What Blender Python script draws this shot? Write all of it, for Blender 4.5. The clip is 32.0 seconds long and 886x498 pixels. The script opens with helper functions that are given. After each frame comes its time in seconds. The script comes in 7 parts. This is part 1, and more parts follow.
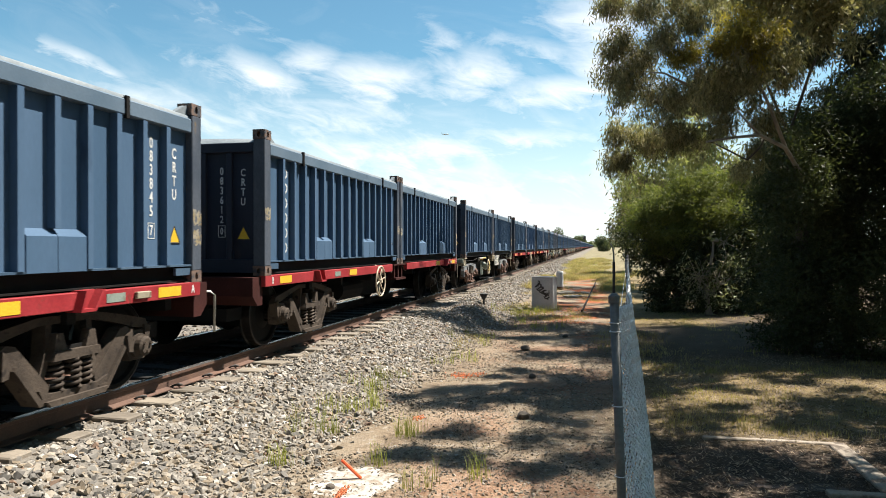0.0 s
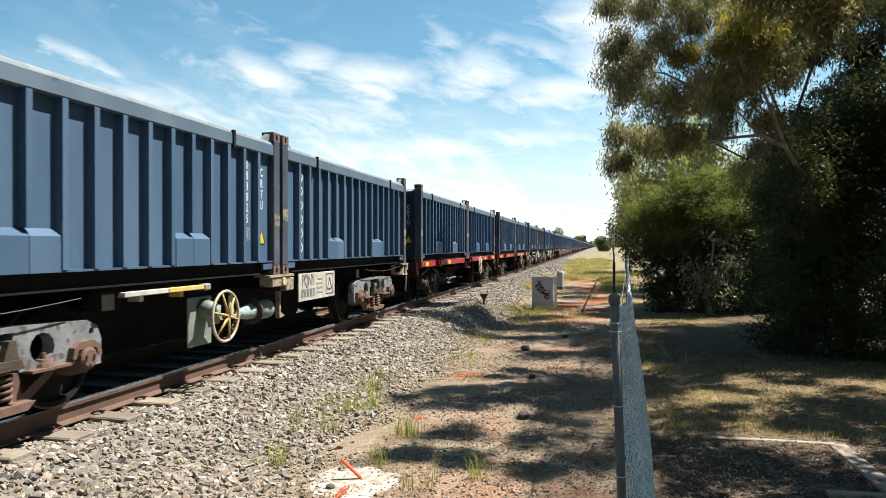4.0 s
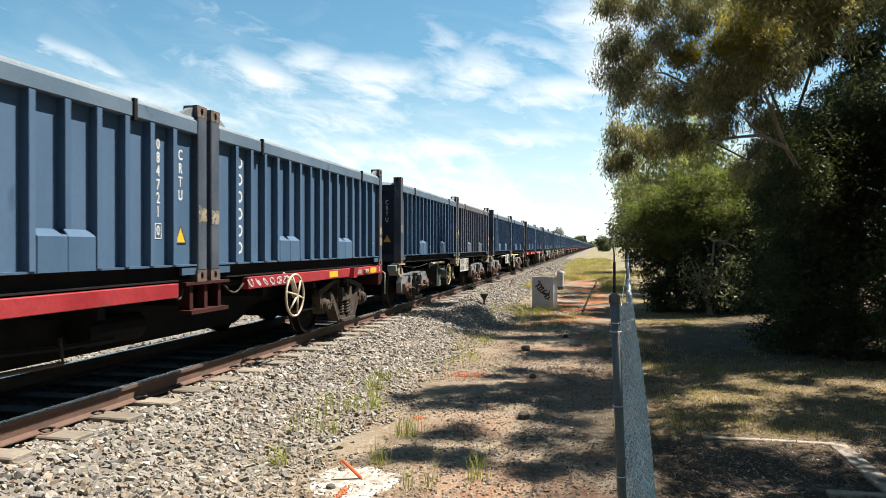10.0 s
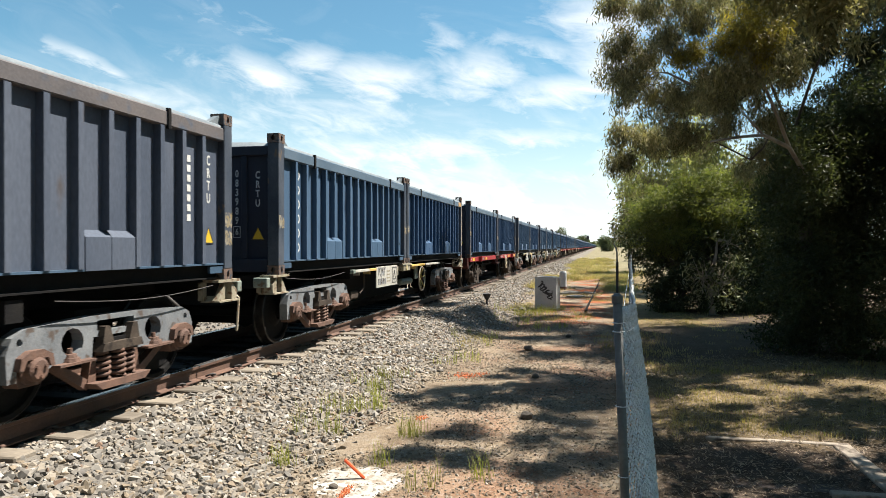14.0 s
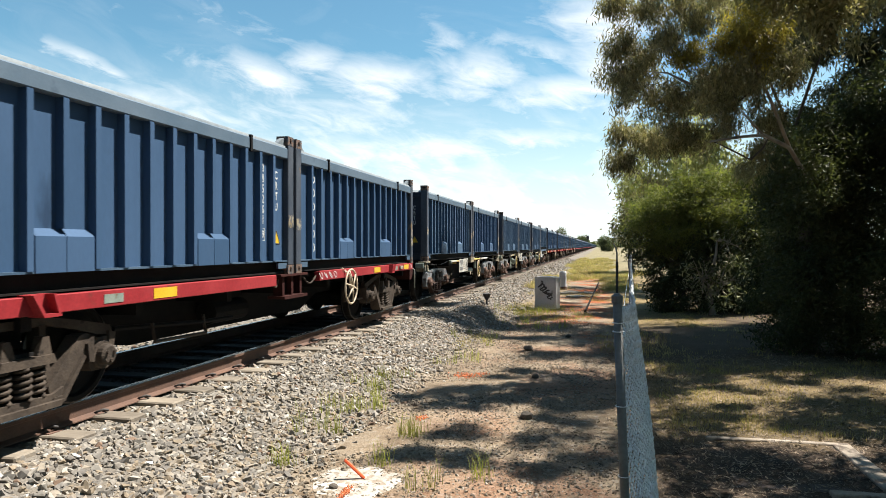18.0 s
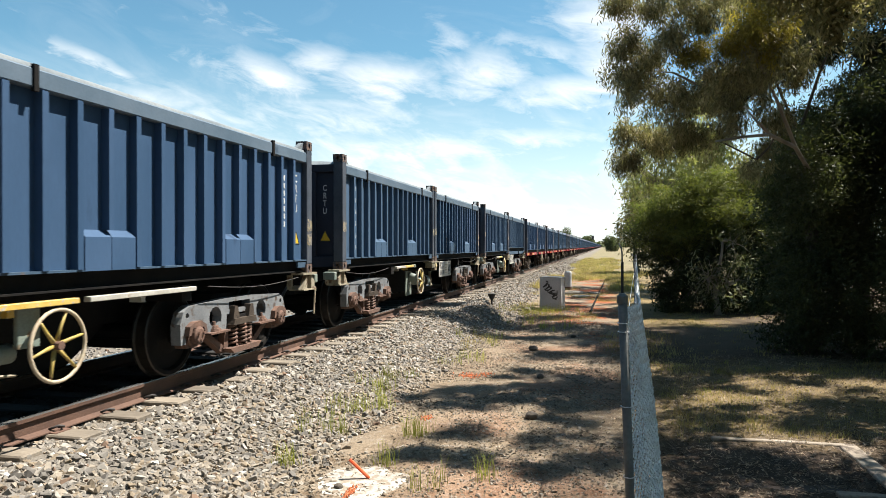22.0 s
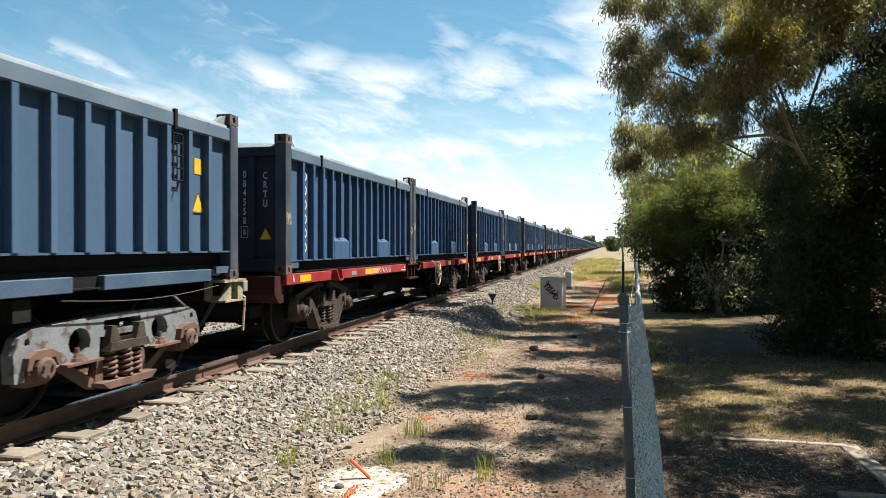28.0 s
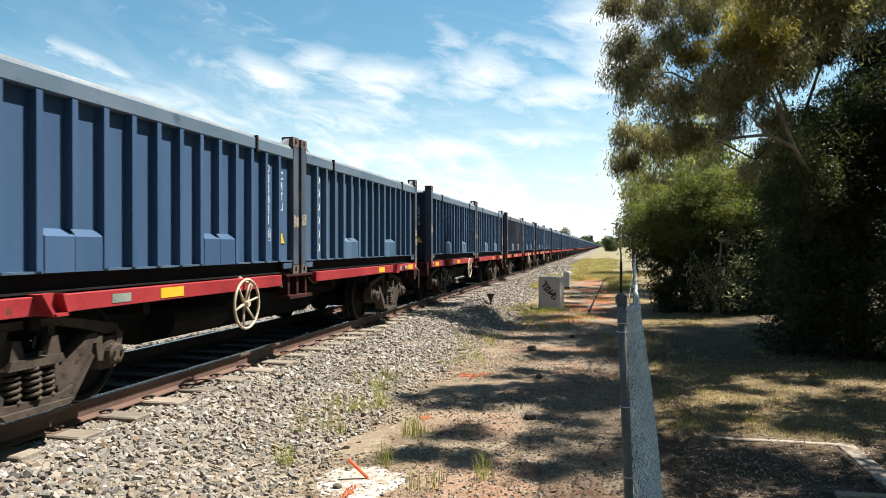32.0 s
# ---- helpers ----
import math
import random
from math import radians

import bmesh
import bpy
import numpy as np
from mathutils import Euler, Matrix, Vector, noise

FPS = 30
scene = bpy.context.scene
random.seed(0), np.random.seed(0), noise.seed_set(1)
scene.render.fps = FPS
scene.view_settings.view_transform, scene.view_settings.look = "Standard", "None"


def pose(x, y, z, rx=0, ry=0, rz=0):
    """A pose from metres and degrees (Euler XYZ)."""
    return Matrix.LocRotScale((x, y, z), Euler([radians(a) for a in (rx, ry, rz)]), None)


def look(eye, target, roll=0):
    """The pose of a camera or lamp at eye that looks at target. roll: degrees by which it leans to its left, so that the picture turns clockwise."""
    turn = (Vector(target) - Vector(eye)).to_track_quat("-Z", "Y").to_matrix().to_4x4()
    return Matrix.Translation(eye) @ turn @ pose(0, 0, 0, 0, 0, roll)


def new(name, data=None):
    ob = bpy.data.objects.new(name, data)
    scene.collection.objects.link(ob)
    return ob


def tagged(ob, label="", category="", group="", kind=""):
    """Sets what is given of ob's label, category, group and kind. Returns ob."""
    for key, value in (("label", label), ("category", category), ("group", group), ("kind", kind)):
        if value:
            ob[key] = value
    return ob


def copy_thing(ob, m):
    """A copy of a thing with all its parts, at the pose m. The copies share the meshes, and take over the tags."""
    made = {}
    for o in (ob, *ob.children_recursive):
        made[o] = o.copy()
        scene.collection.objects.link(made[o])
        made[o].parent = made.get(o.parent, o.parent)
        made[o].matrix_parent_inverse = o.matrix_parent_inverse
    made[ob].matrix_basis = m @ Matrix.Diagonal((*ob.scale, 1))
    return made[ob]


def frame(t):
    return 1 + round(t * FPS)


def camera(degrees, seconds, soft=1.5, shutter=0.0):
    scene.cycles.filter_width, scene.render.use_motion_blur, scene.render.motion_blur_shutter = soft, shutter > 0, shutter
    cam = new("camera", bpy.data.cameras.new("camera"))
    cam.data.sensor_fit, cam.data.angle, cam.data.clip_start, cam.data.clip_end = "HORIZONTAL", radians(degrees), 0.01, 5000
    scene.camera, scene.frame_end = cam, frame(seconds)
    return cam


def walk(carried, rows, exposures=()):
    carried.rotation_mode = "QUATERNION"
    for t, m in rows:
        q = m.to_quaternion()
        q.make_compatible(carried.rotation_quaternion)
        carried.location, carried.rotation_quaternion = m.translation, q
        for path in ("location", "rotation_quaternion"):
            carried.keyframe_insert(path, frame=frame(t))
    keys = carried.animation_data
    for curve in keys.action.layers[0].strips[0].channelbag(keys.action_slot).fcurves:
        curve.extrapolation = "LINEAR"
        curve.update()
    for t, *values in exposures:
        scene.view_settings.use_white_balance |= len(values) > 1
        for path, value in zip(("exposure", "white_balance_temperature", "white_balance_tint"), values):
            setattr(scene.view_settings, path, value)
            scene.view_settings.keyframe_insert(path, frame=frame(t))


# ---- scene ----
# The track runs along +y; rail tops lie at z = 0; the eye stands 1.35 m above them.
TRACK = -5.21          # x of the track's centre line
SPEED = 4.80           # the train's pace in metres a second, towards -y
EYE = (0.0, 0.0, 1.35)
PANS = [(0, 0), (2, -0.5), (5, 0.5), (8, 0.5), (12, 1), (12.5, 1.5), (13, 5), (14, 5.5), (16.5, 6), (18, 5.3), (19.5, 3.7), (20.5, 2.6), (21, 3.3), (21.5, 6.5),
        (22, 14), (22.5, 18.5), (23, 19.4), (24, 18.4), (25.5, 17.2), (28, 15.4), (30, 14), (32, 12)]
LENS = 1240.0
cam = camera(math.degrees(2 * math.atan(784 / LENS)), 32.0, soft=0.5, shutter=0.12)
walk(cam, [(t, pose(*EYE, 89.77, 0, 12.33 + math.degrees(p / LENS))) for t, p in PANS],
     exposures=[(0, 1.56), (32, 1.56)])

# ---- light ----
SUN_TO = Vector((0.42, 0.27, 0.87)).normalized()
world = bpy.data.worlds.new("sky")
scene.world = world
world.use_nodes = True


def sky():
    nt = world.node_tree
    n, l = nt.nodes, nt.links
    bg = n["Background"]
    s = n.new("ShaderNodeTexSky")
    s.sky_type, s.sun_disc = "NISHITA", False
    s.sun_elevation = math.asin(SUN_TO.z)
    s.sun_rotation = math.atan2(SUN_TO.x, SUN_TO.y)
    s.air_density, s.dust_density, s.ozone_density = 1.0, 0.4, 2.0
    tc = n.new("ShaderNodeTexCoord")
    sep = n.new("ShaderNodeSeparateXYZ")
    l.new(tc.outputs["Generated"], sep.inputs[0])

    def m(op, a, b=None, c=None):
        k = n.new("ShaderNodeMath")
        k.operation = op
        for i, v in enumerate((a, b, c)):
            if v is None:
                continue
            if isinstance(v, (int, float)):
                k.inputs[i].default_value = v
            else:
                l.new(v, k.inputs[i])
        return k.outputs[0]
    x, y, z = sep.outputs
    az = m("MULTIPLY", m("ARCTAN2", x, y), 57.3)
    el = m("MULTIPLY", m("ARCSINE", z), 57.3)
    comb = n.new("ShaderNodeCombineXYZ")
    l.new(m("MULTIPLY", m("SUBTRACT", az, m("MULTIPLY", el, 0.9)), 0.055), comb.inputs[0])
    l.new(m("MULTIPLY", m("ADD", el, m("MULTIPLY", az, 0.28)), 0.17), comb.inputs[1])

    def fbm(scale, detail, rough, twist):
        t = n.new("ShaderNodeTexNoise")
        t.inputs["Scale"].default_value, t.inputs["Detail"].default_value, t.inputs["Roughness"].default_value = scale, detail, rough
        t.inputs["Distortion"].default_value = twist
        l.new(comb.outputs[0], t.inputs["Vector"])
        return t.outputs["Fac"]
    puffs, wisps, sway = fbm(4.2, 9, 0.62, 0.5), fbm(1.6, 8, 0.62, 1.0), fbm(2.0, 3, 0.5, 0.0)
    # the banks of cloud: bearing, height, half-width, half-height in degrees, tilt, weight
    banks = [(-39.2, 13.2, 2.8, 0.55, -0.42, 0.75), (-27.2, 13.4, 3.2, 1.3, -0.25, 0.95), (-22.6, 14.6, 2.4, 1.1, 0.0, 0.8), (-18.3, 13.4, 4.2, 1.5, -0.05, 1.0), (-9.8, 13.9, 2.9, 1.7, 0.0, 0.95),
             (-12.6, 16.6, 1.8, 1.5, -0.5, 0.5), (-4.3, 15.5, 4.6, 0.9, -0.2, 0.65), (0.9, 17.4, 4.2, 2.0, -0.1, 1.15), (0.6, 14.3, 3.6, 2.4, 0.0, 1.0), (-2.4, 12.3, 5.0, 1.2, 0.05, 0.9), (-5.6, 8.7, 5.0, 0.8, -0.05, 0.6),
             (-22.0, 10.4, 7.5, 1.6, -0.08, 0.55), (-33.5, 10.6, 5.0, 1.3, -0.15, 0.6), (-15.3, 7.8, 9.5, 1.6, 0.0, 0.5), (-4.7, 2.9, 4.5, 0.6, 0.0, 0.5), (-28.5, 17.0, 4.6, 1.3, -0.3, 0.35), (-20.0, 4.6, 16.0, 2.0, 0.0, 0.45)]
    total = None
    sa = m("ADD", az, m("MULTIPLY", m("SUBTRACT", sway, 0.5), 3.0))
    se = m("ADD", el, m("MULTIPLY", m("SUBTRACT", puffs, 0.5), 2.2))
    for b_az, b_el, w, h, tilt, weight in banks:
        da, de = m("SUBTRACT", sa, b_az), m("SUBTRACT", se, b_el)
        de = m("SUBTRACT", de, m("MULTIPLY", da, tilt))
        q = m("ADD", m("POWER", m("DIVIDE", da, w), 2.0), m("POWER", m("DIVIDE", de, h), 2.0))
        g = m("MULTIPLY", m("POWER", 2.718, m("MULTIPLY", q, -0.7)), weight)
        total = g if total is None else m("MAXIMUM", total, g)
    cloud = m("MINIMUM", m("MAXIMUM", m("MULTIPLY", m("ADD", m("MULTIPLY", total, 1.05), m("SUBTRACT", m("MULTIPLY", puffs, 1.6), 1.06)), 1.05), 0.0), 1.0)
    # thin veils, thickening towards the skyline
    low = m("MAXIMUM", m("SUBTRACT", 1.0, m("DIVIDE", m("MAXIMUM", el, 0.0), 15.0)), 0.0)
    veil = m("ADD", m("MULTIPLY", m("POWER", low, 1.2), 0.80), m("MULTIPLY", m("MAXIMUM", m("SUBTRACT", wisps, 0.47), 0.0), m("ADD", m("MULTIPLY", low, 2.0), 0.35)))
    # the far side of the sky, behind the standpoint, is clear
    ahead = m("MAXIMUM", m("ADD", 0.45, m("MULTIPLY", m("COSINE", m("DIVIDE", m("ADD", az, 14.0), 57.3)), 0.6)), 0.0)
    veil = m("MULTIPLY", veil, m("MINIMUM", ahead, 1.0))
    dens = m("MINIMUM", m("ADD", m("MULTIPLY", cloud, 0.85), veil), 1.0)
    mix = n.new("ShaderNodeMix")
    mix.data_type = "RGBA"
    mix.inputs["B"].default_value = (13.2, 13.6, 13.7, 1)
    tint = n.new("ShaderNodeMix")
    tint.data_type, tint.blend_type = "RGBA", "MULTIPLY"
    tint.inputs["Factor"].default_value, tint.inputs["B"].default_value = 1.0, (1.18, 1.70, 1.60, 1)
    l.new(s.outputs[0], tint.inputs["A"])
    l.new(dens, mix.inputs["Factor"])
    l.new(tint.outputs["Result"], mix.inputs["A"])
    l.new(mix.outputs["Result"], bg.inputs[0])
    bg.inputs[1].default_value = 0.0305


sky()
sun = new("sun", bpy.data.lights.new("sun", "SUN"))
sun.data.energy, sun.data.angle, sun.data.color = 5.0, radians(0.53), (1.0, 0.935, 0.835)
sun.matrix_world = look(SUN_TO * 40, (0, 0, 0))


# ---- materials ----
def mat(name, a, b, scale=6.0, rough=0.6, metal=0.0, bump=0.2, fine=60.0, spread=(0.35, 0.65), third=None, vary=0.0, stretch=(1, 1, 1), spec=0.5, grain=0.28):
    """Two colours mixed by a broad noise, speckled by a fine one; third: (colour, threshold) for patches of rust or dirt."""
    m = bpy.data.materials.new(name)
    m.use_nodes = True
    nt = m.node_tree
    n, l = nt.nodes, nt.links
    p = n["Principled BSDF"]
    p.inputs["Metallic"].default_value = metal
    p.inputs["Specular IOR Level"].default_value = spec
    tc, mp = n.new("ShaderNodeTexCoord"), n.new("ShaderNodeMapping")
    mp.inputs["Scale"].default_value = stretch
    info = n.new("ShaderNodeObjectInfo")
    add = n.new("ShaderNodeVectorMath")
    add.operation = "ADD"
    mul = n.new("ShaderNodeMath")
    mul.operation = "MULTIPLY"
    mul.inputs[1].default_value = 37.0
    l.new(info.outputs["Random"], mul.inputs[0])
    l.new(tc.outputs["Object"], add.inputs[0])
    l.new(mul.outputs[0], add.inputs[1])
    l.new(add.outputs[0], mp.inputs[0])

    def noise_tex(s, detail=5):
        t = n.new("ShaderNodeTexNoise")
        t.inputs["Scale"].default_value, t.inputs["Detail"].default_value = s, detail
        l.new(mp.outputs[0], t.inputs["Vector"])
        return t.outputs["Fac"]

    def ramp(f, lo, hi):
        r = n.new("ShaderNodeMapRange")
        r.inputs["From Min"].default_value, r.inputs["From Max"].default_value = lo, hi
        l.new(f, r.inputs["Value"])
        return r.outputs[0]

    def mixed(f, c1, c2, blend="MIX"):
        k = n.new("ShaderNodeMix")
        k.data_type, k.blend_type = "RGBA", blend
        for sock, v in (("Factor", f), ("A", c1), ("B", c2)):
            if isinstance(v, (int, float)):
                k.inputs[sock].default_value = v
            elif isinstance(v, tuple):
                k.inputs[sock].default_value = (*v, 1)
            else:
                l.new(v, k.inputs[sock])
        return k.outputs["Result"]
    big, small = noise_tex(scale), noise_tex(fine, 3)
    col = mixed(ramp(big, *spread), a, b)
    if third:
        col = mixed(ramp(noise_tex(scale * 2.3, 8), third[1], third[1] + 0.08), col, third[0])
    g = ramp(small, 0.25, 0.75)
    val = n.new("ShaderNodeMix")
    val.data_type, val.blend_type = "RGBA", "MULTIPLY"
    val.inputs["Factor"].default_value = grain
    l.new(col, val.inputs["A"])
    l.new(g, val.inputs["B"])
    out = val.outputs["Result"]
    if vary:
        hs = n.new("ShaderNodeHueSaturation")
        l.new(out, hs.inputs["Color"])
        mr = n.new("ShaderNodeMapRange")
        mr.inputs["To Min"].default_value, mr.inputs["To Max"].default_value = 1 - vary, 1 + vary
        geo = n.new("ShaderNodeNewGeometry")
        addr = n.new("ShaderNodeMath")
        addr.operation = "ADD"
        l.new(info.outputs["Random"], addr.inputs[0])
        l.new(geo.outputs["Random Per Island"], addr.inputs[1])
        fr = n.new("ShaderNodeMath")
        fr.operation = "FRACT"
        l.new(addr.outputs[0], fr.inputs[0])
        l.new(fr.outputs[0], mr.inputs["Value"])
        l.new(mr.outputs[0], hs.inputs["Value"])
        out = hs.outputs["Color"]
    l.new(out, p.inputs["Base Color"])
    rr = n.new("ShaderNodeMapRange")
    rr.inputs["To Min"].default_value, rr.inputs["To Max"].default_value = max(rough - 0.12, 0.05), min(rough + 0.12, 1)
    l.new(big, rr.inputs["Value"])
    l.new(rr.outputs[0], p.inputs["Roughness"])
    if bump:
        bp = n.new("ShaderNodeBump")
        bp.inputs["Strength"].default_value, bp.inputs["Distance"].default_value = bump, 0.01
        l.new(small, bp.inputs["Height"])
        l.new(bp.outputs[0], p.inputs["Normal"])
    return m


def leaf_mat(name, a, b, thin=0.35, vary=0.45):
    """Leaves: two greens from leaf to leaf, some light through them."""
    m = bpy.data.materials.new(name)
    m.use_nodes = True
    n, l = m.node_tree.nodes, m.node_tree.links
    p = n["Principled BSDF"]
    geo = n.new("ShaderNodeNewGeometry")
    mix = n.new("ShaderNodeMix")
    mix.data_type = "RGBA"
    mix.inputs["A"].default_value, mix.inputs["B"].default_value = (*a, 1), (*b, 1)
    l.new(geo.outputs["Random Per Island"], mix.inputs["Factor"])
    tc, t = n.new("ShaderNodeTexCoord"), n.new("ShaderNodeTexNoise")
    t.inputs["Scale"].default_value = 0.9
    l.new(tc.outputs["Object"], t.inputs["Vector"])
    mr = n.new("ShaderNodeMapRange")
    mr.inputs["From Min"].default_value, mr.inputs["From Max"].default_value = 0.3, 0.7
    mr.inputs["To Min"].default_value, mr.inputs["To Max"].default_value = 1 - vary, 1 + vary
    l.new(t.outputs["Fac"], mr.inputs["Value"])
    hs = n.new("ShaderNodeHueSaturation")
    l.new(mix.outputs["Result"], hs.inputs["Color"])
    l.new(mr.outputs[0], hs.inputs["Value"])
    l.new(hs.outputs["Color"], p.inputs["Base Color"])
    p.inputs["Roughness"].default_value, p.inputs["Specular IOR Level"].default_value = 0.6, 0.2
    tr = n.new("ShaderNodeBsdfTranslucent")
    glow = n.new("ShaderNodeMix")
    glow.data_type, glow.blend_type = "RGBA", "MULTIPLY"
    glow.inputs["Factor"].default_value, glow.inputs["B"].default_value = 1.0, (1.5, 1.6, 0.9, 1)
    l.new(hs.outputs["Color"], glow.inputs["A"])
    l.new(glow.outputs["Result"], tr.inputs["Color"])
    ms = n.new("ShaderNodeMixShader")
    ms.inputs[0].default_value = thin
    l.new(p.outputs[0], ms.inputs[1])
    l.new(tr.outputs[0], ms.inputs[2])
    l.new(ms.outputs[0], n["Material Output"].inputs[0])
    return m


BLUE = mat("blue_paint", (0.044, 0.083, 0.139), (0.061, 0.106, 0.173), 1.1, 0.6, 0, 0.06, 45, third=((0.029, 0.052, 0.088), 0.66), stretch=(1, 1, 0.35), spec=0.15, grain=0.12)
BLUE_DEEP = mat("deep_blue_paint", (0.031, 0.066, 0.127), (0.043, 0.084, 0.158), 1.1, 0.6, 0, 0.06, 45, third=((0.020, 0.041, 0.081), 0.66), stretch=(1, 1, 0.35), spec=0.15, grain=0.12)
BLUE_FADED = mat("faded_blue_paint", (0.062, 0.077, 0.108), (0.090, 0.106, 0.140), 1.3, 0.65, 0, 0.1, 45, third=((0.075, 0.064, 0.062), 0.66), stretch=(1, 1, 0.35), spec=0.15)
FADED_RAIL = mat("browned_rail_paint", (0.088, 0.085, 0.092), (0.125, 0.112, 0.112), 1.6, 0.6, 0, 0.1, 50, third=((0.085, 0.10, 0.13), 0.56), spec=0.2)
TOP_RAIL = mat("pale_rail_paint", (0.071, 0.108, 0.150), (0.097, 0.136, 0.181), 1.6, 0.55, 0, 0.08, 50, third=((0.046, 0.071, 0.105), 0.64), spec=0.25, grain=0.15)
BLUE_TRIM = mat("blue_trim_paint", (0.042, 0.076, 0.122), (0.063, 0.101, 0.151), 2.0, 0.6, 0, 0.08, 50, third=((0.134, 0.092, 0.067), 0.72), spec=0.15)
# a darker copy of the blue for the ends: shade put into colour
END_SHADED = mat("shade_darkened_navy", (0.016, 0.020, 0.032), (0.026, 0.031, 0.046), 1.4, 0.6, 0, 0.06, 45, third=((0.030, 0.028, 0.030), 0.64), stretch=(1, 1, 0.35), spec=0.15, grain=0.12)
POST = mat("worn_post_paint", (0.038, 0.050, 0.071), (0.076, 0.088, 0.109), 3.0, 0.6, 0.0, 0.12, 60, third=((0.168, 0.118, 0.067), 0.66), stretch=(1, 1, 0.5), spec=0.15)
CASTING = mat("rusty_casting", (0.10, 0.065, 0.05), (0.16, 0.10, 0.075), 9.0, 0.7, 0.1, 0.3, 80, third=((0.04, 0.045, 0.055), 0.5))
LID = mat("lid_canvas", (0.126, 0.151, 0.172), (0.202, 0.227, 0.244), 1.5, 0.7, 0, 0.2, 30, spec=0.2)
UNDER = mat("black_underframe", (0.008, 0.008, 0.009), (0.015, 0.014, 0.013), 4.0, 0.85, 0, 0.2, 50, spec=0.12)
RED = mat("red_wagon_paint", (0.227, 0.017, 0.022), (0.294, 0.030, 0.035), 2.2, 0.6, 0, 0.1, 40, third=((0.109, 0.034, 0.025), 0.64), spec=0.2)
# dark red of end beams and middle brackets, deepened to near black for shade
RED_SHADED = mat("shaded_red_wagon_paint", (0.028, 0.008, 0.007), (0.046, 0.013, 0.011), 3, 0.75, 0, 0.15, 40, spec=0.15)
YELLOW = mat("yellow_reflector", (0.554, 0.353, 0.017), (0.605, 0.403, 0.025), 5, 0.45, 0, 0.05, 60)
OCHRE = mat("ochre_paint", (0.40, 0.20, 0.06), (0.46, 0.27, 0.10), 9, 0.6, 0, 0.1, 60, third=((0.09, 0.10, 0.12), 0.58))
OCHRE_WORN = mat("rubbed_ochre_paint", (0.11, 0.115, 0.12), (0.20, 0.18, 0.14), 5, 0.6, 0, 0.1, 60, third=((0.42, 0.34, 0.14), 0.60))
SIGNAL = mat("worn_orange_paint", (0.62, 0.26, 0.10), (0.70, 0.36, 0.16), 9, 0.6, 0, 0.1, 60)
WHITE = mat("white_paint", (0.538, 0.538, 0.521), (0.622, 0.622, 0.605), 5, 0.55, 0, 0.05, 60)
WHITE_WORN = mat("worn_white_paint", (0.336, 0.323, 0.286), (0.470, 0.454, 0.412), 6, 0.6, 0, 0.1, 60, third=((0.235, 0.168, 0.109), 0.66))
FADED = mat("faded_white_lettering", (0.42, 0.44, 0.46), (0.55, 0.56, 0.57), 9, 0.6, 0, 0.0, 60)
BOGIE = mat("brown_bogie", (0.042, 0.033, 0.027), (0.073, 0.057, 0.045), 5, 0.8, 0, 0.4, 50, third=((0.028, 0.023, 0.020), 0.6), spec=0.15)
BOGIE_GREY = mat("grey_bogie", (0.126, 0.136, 0.148), (0.185, 0.196, 0.207), 4, 0.65, 0, 0.25, 50, third=((0.081, 0.062, 0.052), 0.56))
RUST = mat("rust", (0.085, 0.048, 0.036), (0.14, 0.075, 0.052), 7, 0.85, 0, 0.4, 60)
TREAD = mat("greasy_tread", (0.016, 0.014, 0.013), (0.045, 0.038, 0.033), 8, 0.35, 0.5, 0.05, 60)
CREAM = mat("cream_paint", (0.390, 0.316, 0.222), (0.470, 0.403, 0.302), 9, 0.6, 0, 0.1, 60, third=((0.174, 0.101, 0.054), 0.63))
YELLOW_OLD = mat("old_yellow_paint", (0.420, 0.336, 0.168), (0.504, 0.428, 0.252), 9, 0.6, 0, 0.1, 60, third=((0.168, 0.101, 0.050), 0.62))
YELLOW_PATCH = mat("scuffed_yellow_paint", (0.521, 0.336, 0.059), (0.588, 0.420, 0.118), 9, 0.6, 0, 0.1, 60, third=((0.378, 0.353, 0.302), 0.56))
SPOKE = mat("faded_yellow_spoke", (0.336, 0.240, 0.048), (0.416, 0.320, 0.112), 9, 0.6, 0, 0.1, 60, third=((0.160, 0.096, 0.048), 0.60))
AQUA = mat("pale_aqua_paint", (0.208, 0.288, 0.272), (0.288, 0.368, 0.344), 6, 0.6, 0, 0.15, 60, third=((0.080, 0.128, 0.128), 0.60))
GREEN = mat("pale_green_paint", (0.134, 0.174, 0.154), (0.202, 0.235, 0.202), 6, 0.6, 0, 0.15, 60, third=((0.134, 0.094, 0.054), 0.60))
BRACKET = mat("weathered_bracket", (0.222, 0.195, 0.134), (0.302, 0.269, 0.202), 7, 0.7, 0, 0.2, 60, third=((0.134, 0.081, 0.047), 0.55))
RAIL_SIDE = mat("rusty_rail", (0.080, 0.042, 0.029), (0.118, 0.063, 0.042), 5, 0.85, 0, 0.3, 60)
RAIL_TOP = mat("worn_rail_head", (0.24, 0.23, 0.22), (0.34, 0.33, 0.31), 3, 0.25, 0.75, 0.05, 60)
SLEEPER = mat("weathered_sleeper", (0.13, 0.108, 0.084), (0.21, 0.178, 0.140), 4, 0.9, 0, 0.5, 40, stretch=(0.3, 1, 1), vary=0.2)


